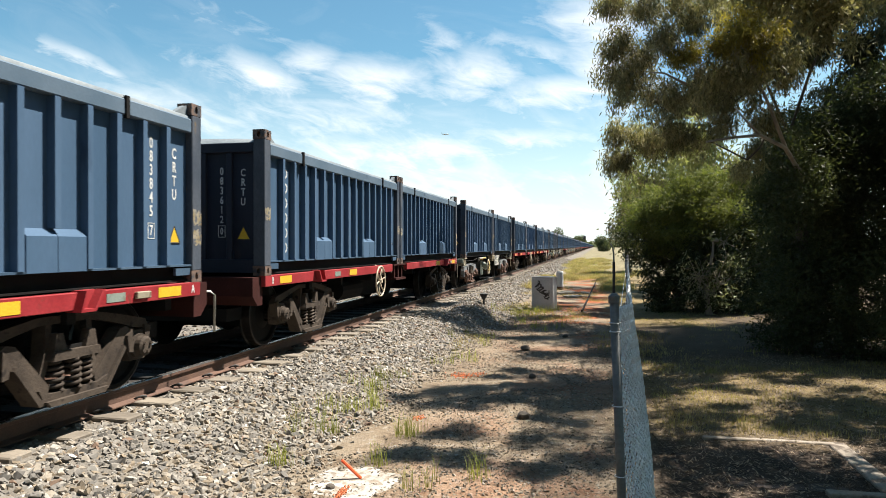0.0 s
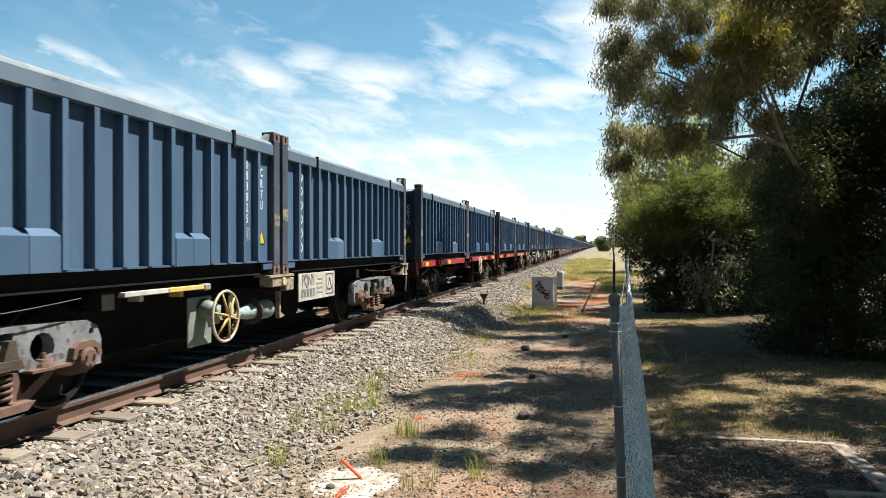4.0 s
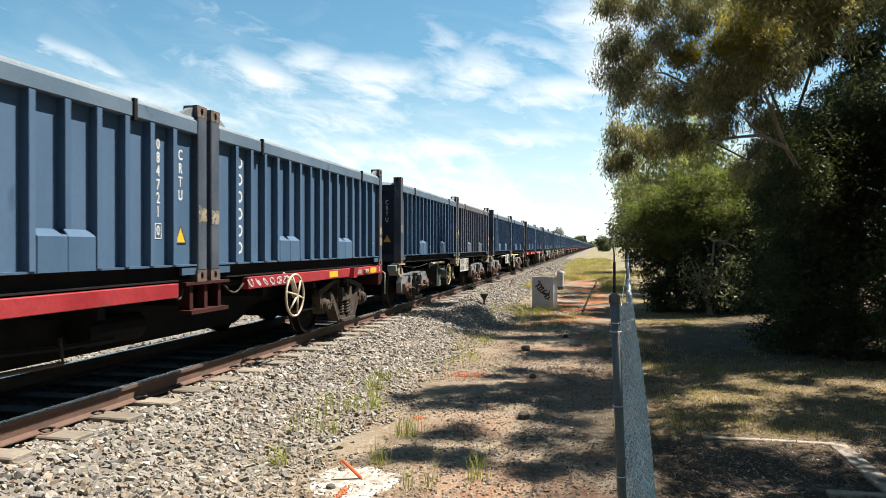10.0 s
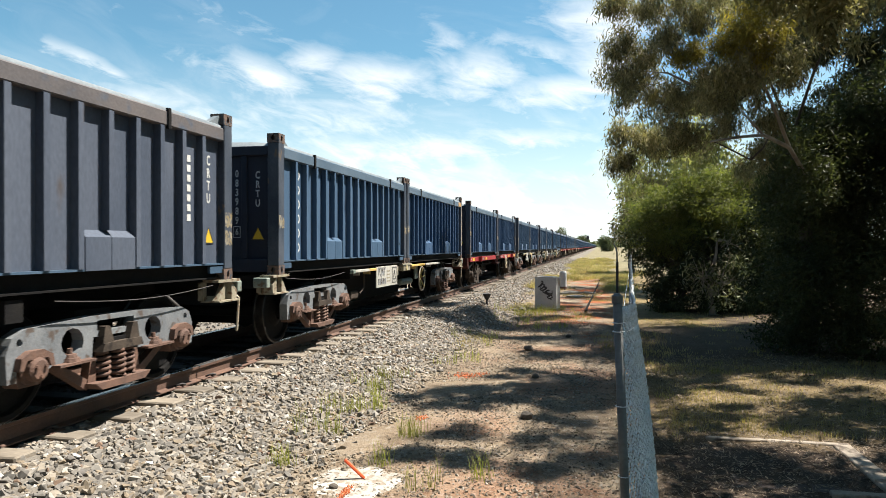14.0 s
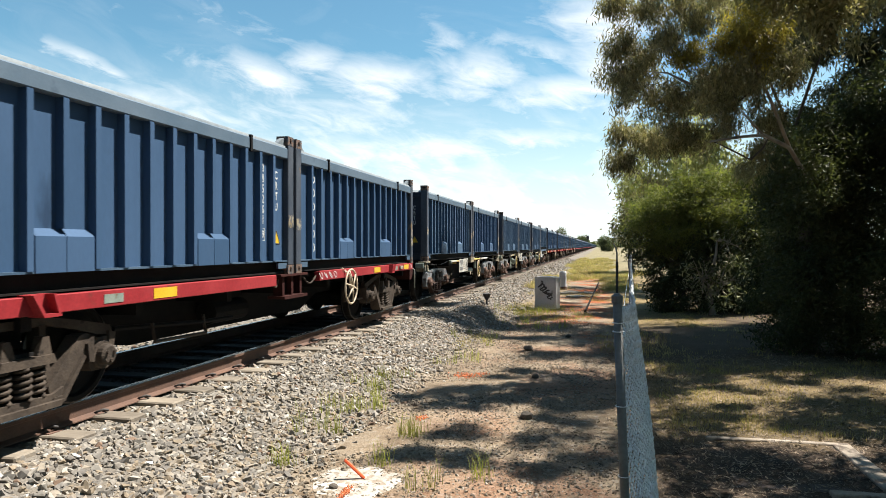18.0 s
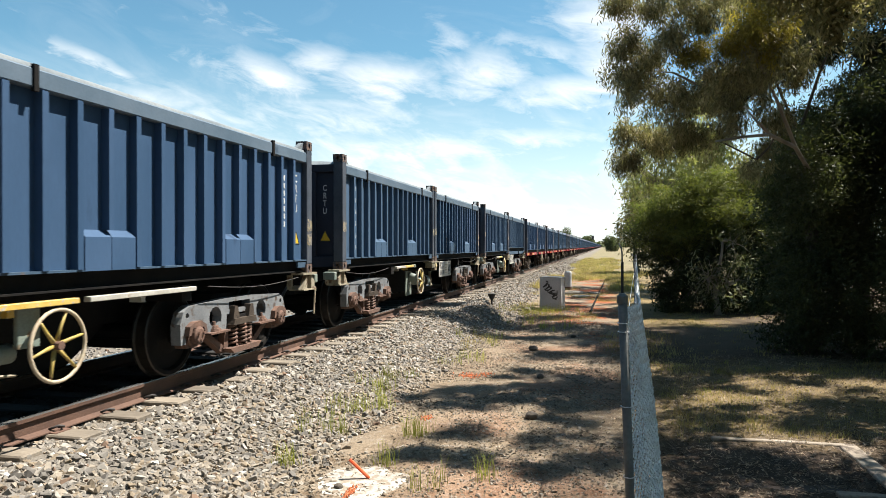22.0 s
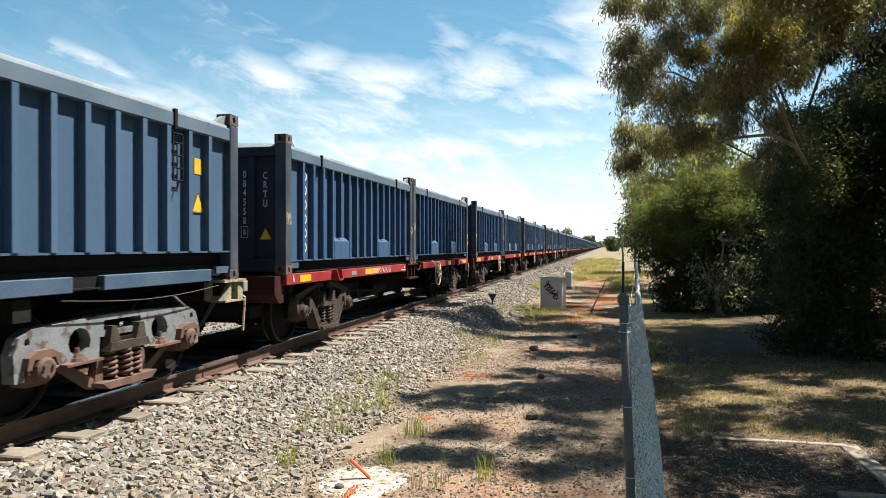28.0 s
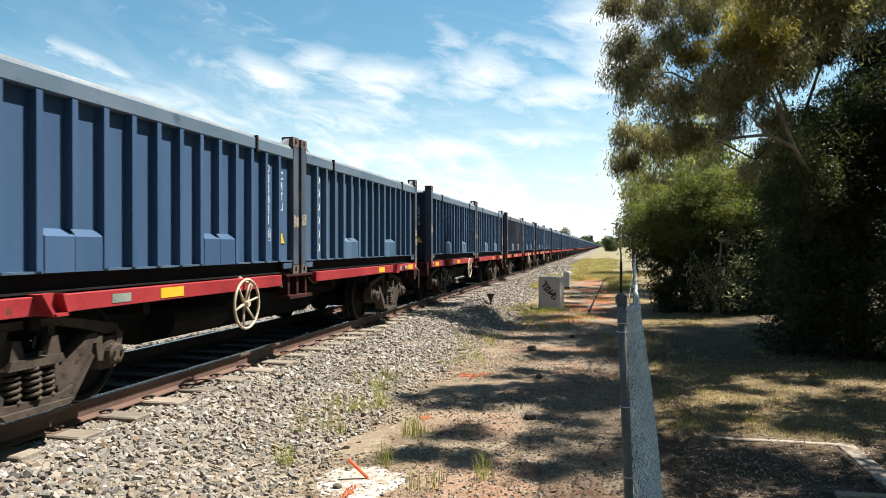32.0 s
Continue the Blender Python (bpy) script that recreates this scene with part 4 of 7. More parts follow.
def bearing_shape():
    """A bearing's square flange, stepped cap and end bolts, about the x axis."""
    s = Shape().prism([(-0.10, -0.13), (0.10, -0.13), (0.135, -0.06), (0.135, 0.10), (0.09, 0.145), (-0.09, 0.145), (-0.135, 0.10), (-0.135, -0.06)], 0.92, 1.05)
    s.tube([(1.05, 0, 0), (1.085, 0, 0), (1.086, 0, 0), (1.14, 0, 0), (1.155, 0, 0)], [0.115, 0.115, 0.092, 0.092, 0.07], 18)
    for k in range(3):
        a = 2.094 * k + 0.5
        s.tube([(1.15, 0.05 * math.cos(a), 0.05 * math.sin(a)), (1.175, 0.05 * math.cos(a), 0.05 * math.sin(a))], 0.015, 6)
    return s


def grey_frame():
    """One side of the cast grey bogie: a long rounded beam with oval windows; its middle at y = 0."""
    bm = bmesh.new()
    half = [(0.30, 0.42), (0.72, 0.42), (0.80, 0.40), (0.81, 0.50), (0.87, 0.565), (1.01, 0.565), (1.07, 0.50), (1.08, 0.35), (1.165, 0.35), (1.175, 0.56), (1.12, 0.68), (1.0, 0.735), (0.3, 0.765)]
    outer = half + [(-y, z) for y, z in half[::-1]][:-1] + [(-0.30, 0.42), (-0.285, 0.585), (0.285, 0.585)]

    def loop(pts):
        vs = [bm.verts.new((0.96, y, z)) for y, z in pts]
        return [bm.edges.new((vs[i], vs[(i + 1) % len(vs)])) for i in range(len(vs))]
    edges = loop(outer)
    for k in (-1, 1):
        edges += loop([(k * 0.52 + 0.125 * math.cos(2 * math.pi * i / 12), 0.575 + 0.115 * math.sin(2 * math.pi * i / 12)) for i in range(12)])
        edges += loop([(k * 1.05 + 0.03 * math.cos(2 * math.pi * i / 8), 0.64 + 0.03 * math.sin(2 * math.pi * i / 8)) for i in range(8)])
    edges += loop([(-0.24, 0.635), (0.24, 0.635), (0.24, 0.72), (-0.24, 0.72)])
    got = bmesh.ops.triangle_fill(bm, use_beauty=True, use_dissolve=False, edges=edges)
    faces = [g for g in got["geom"] if isinstance(g, bmesh.types.BMFace)]
    ext = bmesh.ops.extrude_face_region(bm, geom=faces)
    bmesh.ops.translate(bm, vec=(0.11, 0, 0), verts=[g for g in ext["geom"] if isinstance(g, bmesh.types.BMVert)])
    bmesh.ops.recalc_face_normals(bm, faces=bm.faces)
    s = Shape()
    bm.verts.index_update()
    s.add([v.co for v in bm.verts], [[v.index for v in f.verts] for f in bm.faces])
    bm.free()
    return s


def bogie(wagon, middle, grey, base):
    """Both side frames with their springs and bearings, the bolster, and the wheelsets."""
    frame_me = (grey_frame() if grey else brown_frame()).mesh("side_frame", BOGIE_GREY if grey else BOGIE) if (grey, "f") not in PARTS else PARTS[(grey, "f")]
    PARTS[(grey, "f")] = frame_me
    if (grey, "s") not in PARTS:
        PARTS[(grey, "s")] = springs_shape(5, 0.055, 0.215, 0.45, [(0.0, 1.06)]).mesh("spring", RUST if grey else BOGIE, True)
        PARTS[(grey, "b")] = bearing_shape().mesh("axle_bearing", RUST if grey else BOGIE)
        PARTS[(grey, "o")] = Shape().box(-1.09, 1.09, -0.20, 0.20, 0.45, 0.56).box(-0.85, 0.85, -0.24, 0.24, 0.50, 0.80).box(-0.55, 0.55, -0.78, 0.78, 0.24, 0.52).mesh("bolster", UNDER)
        PARTS[(grey, "w")] = Shape().prism([(-0.24, 0.53), (0.24, 0.53), (0.27, 0.46), (-0.27, 0.46)], 1.02, 1.15).prism([(-0.24, 0.53), (-0.21, 0.67), (-0.15, 0.67), (-0.10, 0.53)], 1.05, 1.13).prism([(0.24, 0.53), (0.21, 0.67), (0.15, 0.67), (0.10, 0.53)], 1.05, 1.13).mesh("bolster_end", BOGIE)
    if "seat" not in PARTS:
        seat = Shape().prism([(-0.36, 0.21), (-0.28, 0.15), (0.28, 0.15), (0.36, 0.21)], 0.94, 1.16)
        for k in (-1, 1):
            seat.prism([(k * 0.76, 0.42), (k * 0.66, 0.43), (k * 0.28, 0.21), (k * 0.34, 0.15)], 0.97, 1.05)
            seat.prism([(k * 0.30, 0.42), (k * 0.24, 0.42), (k * 0.24, 0.21), (k * 0.34, 0.21)], 0.98, 1.06)
        PARTS["seat"] = seat.mesh("spring_seat", RUST)
        PARTS["hat"] = Shape().box(0.99, 1.15, -0.20, 0.20, 0.405, 0.425).tube([(1.06, 0, 0.425), (1.06, 0, 0.455), (1.06, 0, 0.456), (1.06, 0, 0.485), (1.06, 0, 0.486), (1.06, 0, 0.53)], [0.085, 0.075, 0.06, 0.05, 0.022, 0.02], 10).mesh("friction_block", RUST)
        PARTS["adapter"] = Shape().prism([(-0.17, 0.44), (-0.15, 0.53), (-0.06, 0.575), (0.06, 0.575), (0.15, 0.53), (0.17, 0.44), (0.13, 0.44), (0.10, 0.51), (-0.10, 0.51), (-0.13, 0.44)], 0.98, 1.13).mesh("bearing_adapter", RUST)
    part("bolster", PARTS[(grey, "o")], UNDER, wagon, at=pose(0, middle, 0))
    for turn in (0, 180):
        m = pose(0, middle, 0, 0, 0, turn)
        f = part("side_frame", frame_me, BOGIE, wagon, "cast grey bogie frame with oval windows" if grey else "dusty brown bogie frame", at=m)
        for y in (-0.16, 0.0, 0.16):
            part("spring", PARTS[(grey, "s")], BOGIE, f, at=pose(0.03 if not y else 0, y, 0))
        part("bolster_end", PARTS[(grey, "w")], BOGIE, f)
        if grey:
            part("spring_seat", PARTS["seat"], RUST, f, "rust-brown spring seat and arms")
            for y in (-0.54, 0.54):
                part("friction_block", PARTS["hat"], RUST, f, "stepped rusty friction block", at=pose(0, y, 0))
                part("bearing_adapter", PARTS["adapter"], RUST, f, at=pose(0, math.copysign(base / 2, y), 0))
        for y in (-base / 2, base / 2):
            part("axle_bearing", PARTS[(grey, "b")], BOGIE, f, at=pose(0, y, 0.43))
    for y in (-base / 2, base / 2):
        w = part("wheelset", AXLE, UNDER, wagon, "dark steel wheels on an axle", at=pose(0, middle + y, 0.4325))
        part("wheel", WHEEL, UNDER, w, at=pose(0.745, 0, 0))
        part("wheel", WHEEL, UNDER, w, at=pose(-0.745, 0, 0, 0, 0, 180))


PARTS = {}


def hand_wheel(wagon, x, y, z, r, material, label, spokes=5, arms=None):
    rim = part("brake_wheel", Shape().ring((0, 0, 0), "x", r, 0.016, 28, 6), material, wagon, label, at=pose(x, y, z), smooth=True)
    spoke = Shape().tube([(0.03, 0, 0.02), (0.02, 0, 0.5 * r), (0, 0, r)], [0.020, 0.014, 0.012], 5).mesh("spoke", arms or material, True)
    for k in range(spokes):
        part("spoke", spoke, material, rim, at=pose(0, 0, 0, 360 * k / spokes + 17))
    part("hub", Shape().tube([(-0.03, 0, 0), (0.045, 0, 0)], 0.034, 10), RUST if arms else material, rim)
    return rim


def couplers(w):
    for y, k in ((0.0, -1), (12.2, 1)):
        s = Shape()
        s.box(-0.09, 0.09, min(y, y + k * 0.48), max(y, y + k * 0.48), 0.78, 0.94)
        s.box(-0.16, 0.16, min(y + k * 0.42, y + k * 0.66), max(y + k * 0.42, y + k * 0.66), 0.72, 1.0, 0.03)
        part("coupler", s, UNDER, w, "black knuckle coupler")
        hose = Shape().tube([(0.35, y + k * 0.05, 0.78), (0.36, y + k * 0.30, 0.62), (0.32, y + k * 0.50, 0.38), (0.22, y + k * 0.57, 0.30)], 0.025, 6)
        part("air_hose", hose, BLACK, w, smooth=True)


def red_wagon(at=None):
    w = thing("flat_wagon", "red two-container flat wagon on brown bogies with yellow reflectors", "wagon", "wagons of the train", at)
    spine = Shape().box(-0.45, 0.45, 0.0, 12.2, 0.55, 0.90).box(-1.05, 1.05, 0.0, 12.2, 0.90, 0.955)
    spine.prism([(3.1, 0.56), (3.9, 0.29), (8.3, 0.29), (9.1, 0.56)], -0.30, 0.30)
    for y in (0.0, 11.45):
        spine.box(-0.7, 0.7, y, y + 0.75, 0.40, 0.56)
    part("underframe", spine, UNDER, w, "black underframe")
    rib = Shape().box(-1.1, 1.1, -0.05, 0.05, 0.72, 0.899).mesh("cross_beam", UNDER)
    for y in (0.4, 1.7, 3.0, 4.6, 6.1, 7.6, 9.2, 10.5, 11.8):
        part("cross_beam", rib, UNDER, w, at=pose(0, y, 0))
    seg = Shape().box(1.13, HALF, 0.02, 5.55, 0.845, 0.985, 0.006).mesh("side_sill", RED)
    short_seg = Shape().box(1.13, HALF, 0.02, 5.24, 0.845, 0.985, 0.006).mesh("side_sill", RED)
    bracket = Shape().prism([(-0.13, 1.0), (0.09, 1.0), (0.15, 0.83), (-0.02, 0.83)], 1.16, 1.222)
    bracket.prism([(-0.13, 1.0), (-0.10, 1.0), (0.01, 0.83), (-0.02, 0.83)], 1.222, 1.30).prism([(0.065, 1.0), (0.09, 1.0), (0.15, 0.83), (0.125, 0.83)], 1.222, 1.30).prism([(-0.02, 0.855), (0.14, 0.855), (0.15, 0.83), (-0.02, 0.83)], 1.222, 1.30)
    bracket = bracket.mesh("sill_bracket", RED)
    tag = Shape().box(HALF, HALF + 0.035, -0.10, 0.10, 0.882, 0.945, 0.006).mesh("label_holder", BRACKET)
    patch = Shape().box(HALF, HALF + 0.004, -0.18, 0.18, 0.868, 0.962).mesh("reflector", YELLOW)
    faded = Shape().box(HALF, HALF + 0.004, -0.12, 0.12, 0.875, 0.95).mesh("old_patch", GREEN)
    mid = Shape().box(1.02, 1.22, -0.42, 0.42, 0.955, 0.985).box(1.05, 1.18, -0.30, -0.24, 0.70, 0.955).box(1.05, 1.18, -0.03, 0.03, 0.70, 0.955).box(1.05, 1.18, 0.24, 0.30, 0.70, 0.955).box(1.0, 1.24, -0.36, 0.36, 0.66, 0.70).mesh("middle_bracket", RED_SHADED)
    head = Shape().prism([(-0.20, 0.97), (0.05, 0.97), (0.05, 0.62), (-0.08, 0.62), (-0.20, 0.74)], -1.16, 1.16).mesh("headstock", RED_SHADED)
    stake = Shape().box(1.09, 1.20, 0.05, 0.25, 0.955, 0.99).mesh("twist_lock", RUST)
    for turn in (0, 180):
        flip = pose(0, 0, 0) if not turn else pose(0, 12.2, 0, 0, 0, 180)
        part("headstock", head, RED_SHADED, w, "dark red end beam, deepened for shade", at=flip)
        for back in (False, True):
            # the same sill on the other half of this side
            m = flip if not back else flip @ Matrix.Translation((0, 12.2, 0)) @ Matrix.Diagonal((1, -1, 1, 1))
            part("side_sill", short_seg if back and not turn else seg, RED, w, "red side sill with chipped paint", at=m)
            part("sill_bracket", bracket, RED, w, "open red lashing pocket", at=m @ pose(0, 1.68, 0))
            for y in ((0.55, 2.52) if back else (0.60, 3.22)):
                part("reflector", patch, YELLOW, w, "yellow reflector plate", at=m @ pose(0, y, 0))
            if back:
                part("label_holder", tag, BRACKET, w, "weathered pale label holder", at=m @ pose(0, 0.98, 0))
                part("old_patch", faded, GREEN, w, "faded green patch", at=m @ pose(0, 1.32, 0))
            else:
                part("old_patch", faded, GREEN, w, at=m @ pose(0, 2.50, 0))
            part("twist_lock", stake, RUST, w, at=m)
        part("middle_bracket", mid, RED_SHADED, w, at=flip @ pose(0, 6.1, 0))
        for y0, y1 in ((5.55, 5.72), (6.50, 6.95)):
            sag = [(1.16, y0 + (y1 - y0) * q / 8, 0.92 - 0.10 * math.sin(math.pi * q / 8)) for q in range(9)]
            part("chain", Shape().tube(sag, [0.016 if q % 2 else 0.009 for q in range(9)], 5), BOGIE, w, "sagging rusty chain", at=flip)
        a, b = ("A", "B") if not turn else ("B", "A")
        part("end_letter", lettering(a, 0.085, WHITE), WHITE, w, at=flip @ pose(HALF + 0.003, 0.22, 0.915) @ ON_SIDE)
        part("end_letter", lettering(b, 0.085, WHITE), WHITE, w, at=flip @ pose(HALF + 0.003, 12.04, 0.915) @ ON_SIDE)
    for x, turn in ((1.30, 0), (-1.30, 180)):
        wy = 8.07 if x > 0 else 7.70
        hand_wheel(w, x, wy, 0.70, 0.275, CREAM, "cream six-spoked brake wheel", 6)
        lever = Shape().tube([(math.copysign(1.15, x), wy - 0.07, 1.0), (x, wy - 0.10, 0.90), (x, wy - 0.02, 0.72)], 0.02, 6)
        part("brake_chain", lever, CREAM, w)
        rod = Shape().tube([(math.copysign(0.85, x), -0.30, 0.86), (math.copysign(1.12, x), -0.34, 0.86), (math.copysign(1.16, x), -0.36, 0.82), (math.copysign(1.17, x), -0.33, 0.42)], 0.013, 6)
        rod2 = Shape().tube([(math.copysign(0.85, x), 12.50, 0.86), (math.copysign(1.12, x), 12.54, 0.86), (math.copysign(1.16, x), 12.56, 0.82), (math.copysign(1.17, x), 12.53, 0.42)], 0.013, 6)
        part("uncoupling_lever", rod2 if x > 0 else rod, WHITE_WORN, w, "worn white bent lever", smooth=True)
    part("brake_cylinder", Shape().tube([(0.62, 4.9, 0.55), (0.62, 5.7, 0.55)], 0.14, 12), UNDER, w, "black brake cylinder")
    part("air_tank", Shape().tube([(-0.62, 7.2, 0.55), (-0.62, 8.3, 0.55)], 0.17, 12), UNDER, w, "black air tank")
    part("brake_rod", Shape().tube([(0.9, 2.9, 0.60), (0.95, 4.3, 0.52), (0.9, 5.0, 0.50)], 0.025, 6), UNDER, w)
    for y in (3.4, 8.6):
        part("step", Shape().tube([(0.95, y, 0.60), (0.98, y, 0.42), (0.98, y + 0.9, 0.40), (0.95, y + 0.9, 0.60)], 0.02, 5), BOGIE, w, "bent steel step")
    couplers(w)
    bogie(w, 1.675, False, 1.73)
    bogie(w, 12.2 - 1.675, False, 1.73)
    return w


# the two sides of a skeleton wagon carry their fittings differently
SIDE_STRIPS = {-1: [(4.42, 5.60, YELLOW_PATCH, "faded yellow side strip"), (2.80, 4.30, WHITE_WORN, "worn white side strip"), (8.46, 9.24, WHITE_WORN, "worn white side strip"), (8.09, 8.455, YELLOW_PATCH, "faded yellow side strip")],
               1: [(3.05, 3.70, WHITE_WORN, "worn white side strip"), (3.71, 4.32, YELLOW_PATCH, "faded yellow side strip")]}


def grey_wagon(at=None):
    w = thing("skeleton_wagon", "dark skeletal container wagon with grey cast bogies and pale corner brackets", "wagon", "wagons of the train", at)
    spine = Shape().box(-0.40, 0.40, 0.0, 12.2, 0.58, 0.95).prism([(2.9, 0.60), (3.5, 0.22), (8.7, 0.22), (9.3, 0.60)], -0.25, 0.25)
    part("underframe", spine, UNDER, w, "black spine beam")
    beam = Shape().box(-1.14, 1.14, -0.08, 0.08, 0.80, 0.965).mesh("cross_beam", UNDER)
    for y in (0.15, 2.9, 6.1, 9.3, 12.05):
        part("cross_beam", beam, UNDER, w, at=pose(0, y, 0))
    corner = Shape().box(1.04, 1.225, -0.16, 0.30, 0.955, 0.985).box(1.0, 1.225, -0.14, 0.28, 0.74, 0.758).box(0.98, 1.04, -0.14, 0.30, 0.758, 0.955).prism([(0.27, 0.758), (0.12, 0.758), (0.12, 0.955)], 1.05, 1.2).prism([(-0.13, 0.758), (-0.02, 0.758), (-0.02, 0.955), (-0.13, 0.86)], 1.05, 1.2)
    corner = corner.mesh("corner_bracket", BRACKET)
    lock = Shape().tube([(1.03, 0.06, 0.85), (1.12, 0.06, 0.85)], 0.055, 10).mesh("lock_boss", YELLOW_OLD)
    stop = Shape().box(1.0, 1.19, -0.27, -0.17, 0.83, 0.955, 0.01).mesh("green_stop", GREEN)
    mid = Shape().box(1.02, 1.235, -0.36, 0.36, 0.955, 0.985).box(1.04, 1.22, -0.26, 0.26, 0.83, 0.955, 0.01).mesh("middle_bracket", BRACKET)
    end_box = Shape().box(1.08, 1.20, 9.24, 9.36, 0.885, 0.955, 0.01).mesh("strip_end", GREEN)
    junction = Shape().box(1.04, 1.14, 6.42, 6.66, 0.75, 0.93, 0.012).mesh("junction_box", BRACKET)
    board = Shape().box(1.17, 1.185, 6.72, 8.08, 0.575, 0.965, 0.003).mesh("number_board", WHITE_WORN)
    rod = Shape().tube([(0.85, -0.22, 0.80), (1.10, -0.26, 0.80), (1.15, -0.27, 0.76), (1.14, -0.24, 0.38)], 0.013, 6).mesh("uncoupling_lever", CREAM)
    cable = Shape().tube([(1.16, 0.3 + 0.25 * i, 0.93 - 0.06 * math.sin(math.pi * i / 9)) for i in range(10)], 0.005, 5).mesh("hanging_cable", BLACK)
    for turn in (0, 180):
        flip = pose(0, 0, 0) if not turn else pose(0, 12.2, 0, 0, 0, 180)
        for back in (False, True):
            m = flip if not back else flip @ Matrix.Translation((0, 12.2, 0)) @ Matrix.Diagonal((1, -1, 1, 1))
            b = part("corner_bracket", corner, BRACKET, w, "weathered pale corner bracket", at=m)
            part("lock_boss", lock, YELLOW_OLD, b)
            part("green_stop", stop, GREEN, w, "pale green stop", at=m)
            if back:
                part("uncoupling_lever", rod, CREAM, w, "bent cream lever", at=m)
            part("hanging_cable", cable, BLACK, w, at=m)
        # the fittings stand in the same half on both sides
        side = pose(0, 0, 0) if not turn else Matrix.Diagonal((-1, 1, 1, 1))
        part("middle_bracket", mid, BRACKET, w, at=side @ pose(0, 6.1, 0))
        k = 1 if not turn else -1
        part("lock_boss", lock, YELLOW_OLD, w, at=side @ pose(0.12, 6.10, 0.045))
        part("junction_box", junction, GREEN, w, at=side)
        for y0, y1, material, label in SIDE_STRIPS[k]:
            strip = Shape().box(1.12, 1.19, y0, y1, 0.90, 0.945, 0.005).box(1.0, 1.12, (y0 + y1) / 2 - 0.03, (y0 + y1) / 2 + 0.03, 0.84, 0.94)
            part("side_strip", strip.mesh("side_strip", material), material, w, label, at=side)
        part("strip_end", end_box, GREEN, w, at=side if k < 0 else pose(0, -4.92, 0))
        plate = part("number_board", board, WHITE_WORN, w, "scuffed white number board", at=side)
        # the triangle stands at the end that reads last
        ty = 7.86 if k > 0 else 6.94
        tri = Shape()
        pts = [(ty - 0.085, 0.70), (ty + 0.085, 0.70), (ty, 0.87)]
        for q in range(3):
            tri.tube([(k * 1.187, *pts[q]), (k * 1.187, *pts[(q + 1) % 3])], 0.008, 4)
        for a, b in (((-0.14, 0.63), (0.14, 0.63)), ((0.14, 0.63), (0.14, 0.93)), ((0.14, 0.93), (-0.14, 0.93)), ((-0.14, 0.93), (-0.14, 0.63))):
            tri.tube([(k * 1.187, ty + a[0], a[1]), (k * 1.187, ty + b[0], b[1])], 0.006, 4)
        part("warning_symbol", tri, BLACK, w, "dark framed triangle")
        cy = 7.05 if k > 0 else 7.75
        part("wagon_code", lettering("PQNY", 0.165, BOGIE_GREY), BOGIE_GREY, w, "faded dark letters", at=pose(k * 1.188, cy, 0.86, 0, 0, 0 if k > 0 else 180) @ ON_SIDE)
        for q in range(5):
            part("number_bar", Shape().box(min(k * 1.184, k * 1.1885), max(k * 1.184, k * 1.1885), cy - 0.24 + 0.1 * q, cy - 0.17 + 0.1 * q, 0.63, 0.74), BOGIE_GREY, w)
        for q in range(4):
            c2 = cy + k * 0.42
            part("small_print", Shape().box(min(k * 1.184, k * 1.1885), max(k * 1.184, k * 1.1885), c2 - 0.11 + 0.02 * (q % 2), c2 + 0.11, 0.66 + 0.065 * q, 0.685 + 0.065 * q), BRACKET, w)
        if k < 0:
            hand_wheel(w, -1.17, 4.62, 0.595, 0.275, CREAM, "cream brake wheel with six faded yellow spokes", 6, SPOKE)
            part("brake_mount", Shape().box(-1.09, -1.05, 4.71, 4.92, 0.60, 0.92, 0.006), GREEN, w, "pale green brake mount")
            tank = Shape().tube([(-0.93, 4.82, 0.56), (-0.93, 4.84, 0.56), (-0.93, 5.60, 0.56), (-0.93, 5.64, 0.56)], [0.05, 0.075, 0.075, 0.05], 18)
            part("brake_cylinder", tank, GREEN, w, "pale green brake cylinder", smooth=True)
            part("cylinder_lever", Shape().tube([(-1.0, 5.25, 0.50), (-1.02, 5.35, 0.40)], 0.014, 5).tube([(-1.0, 5.0, 0.50), (-1.02, 5.08, 0.43), (-1.0, 4.85, 0.40)], 0.012, 5), BRACKET, w, "pale bent lever")
            part("valve_gear", Shape().box(-1.0, -0.7, 8.55, 8.95, 0.42, 0.56, 0.02).tube([(-1.0, 8.5, 0.50), (-1.02, 8.3, 0.62), (-1.0, 8.25, 0.85)], 0.02, 6).tube([(-0.95, 8.7, 0.45), (-0.97, 9.2, 0.38)], 0.03, 6), BOGIE, w, "dark valve gear")
        else:
            hand_wheel(w, 1.25, 4.65, 0.585, 0.275, CREAM, "cream brake wheel with six faded yellow spokes", 6, SPOKE)
            part("brake_mount", Shape().box(0.98, 1.0, 4.32, 4.78, 0.27, 0.80, 0.006), GREEN, w, "pale green brake mount")
            part("gear_case", Shape().tube([(1.0, 4.60, 0.66), (1.12, 4.60, 0.64), (1.14, 4.60, 0.5)], [0.12, 0.11, 0.06], 14), GREEN, w, "rounded pale green gear case", smooth=True)
            part("brake_cylinder", Shape().tube([(0.96, 5.42, 0.53), (0.96, 5.46, 0.53), (0.96, 5.50, 0.53), (0.96, 5.68, 0.53), (0.96, 5.76, 0.53)], [0.035, 0.06, 0.07, 0.095, 0.10], 20), AQUA, w, "pale aqua brake cylinder nose", smooth=True)
            part("cylinder_flange", Shape().tube([(0.96, 5.76, 0.53), (0.96, 5.80, 0.53)], 0.165, 24), BOGIE, w, "dark bolted flange")
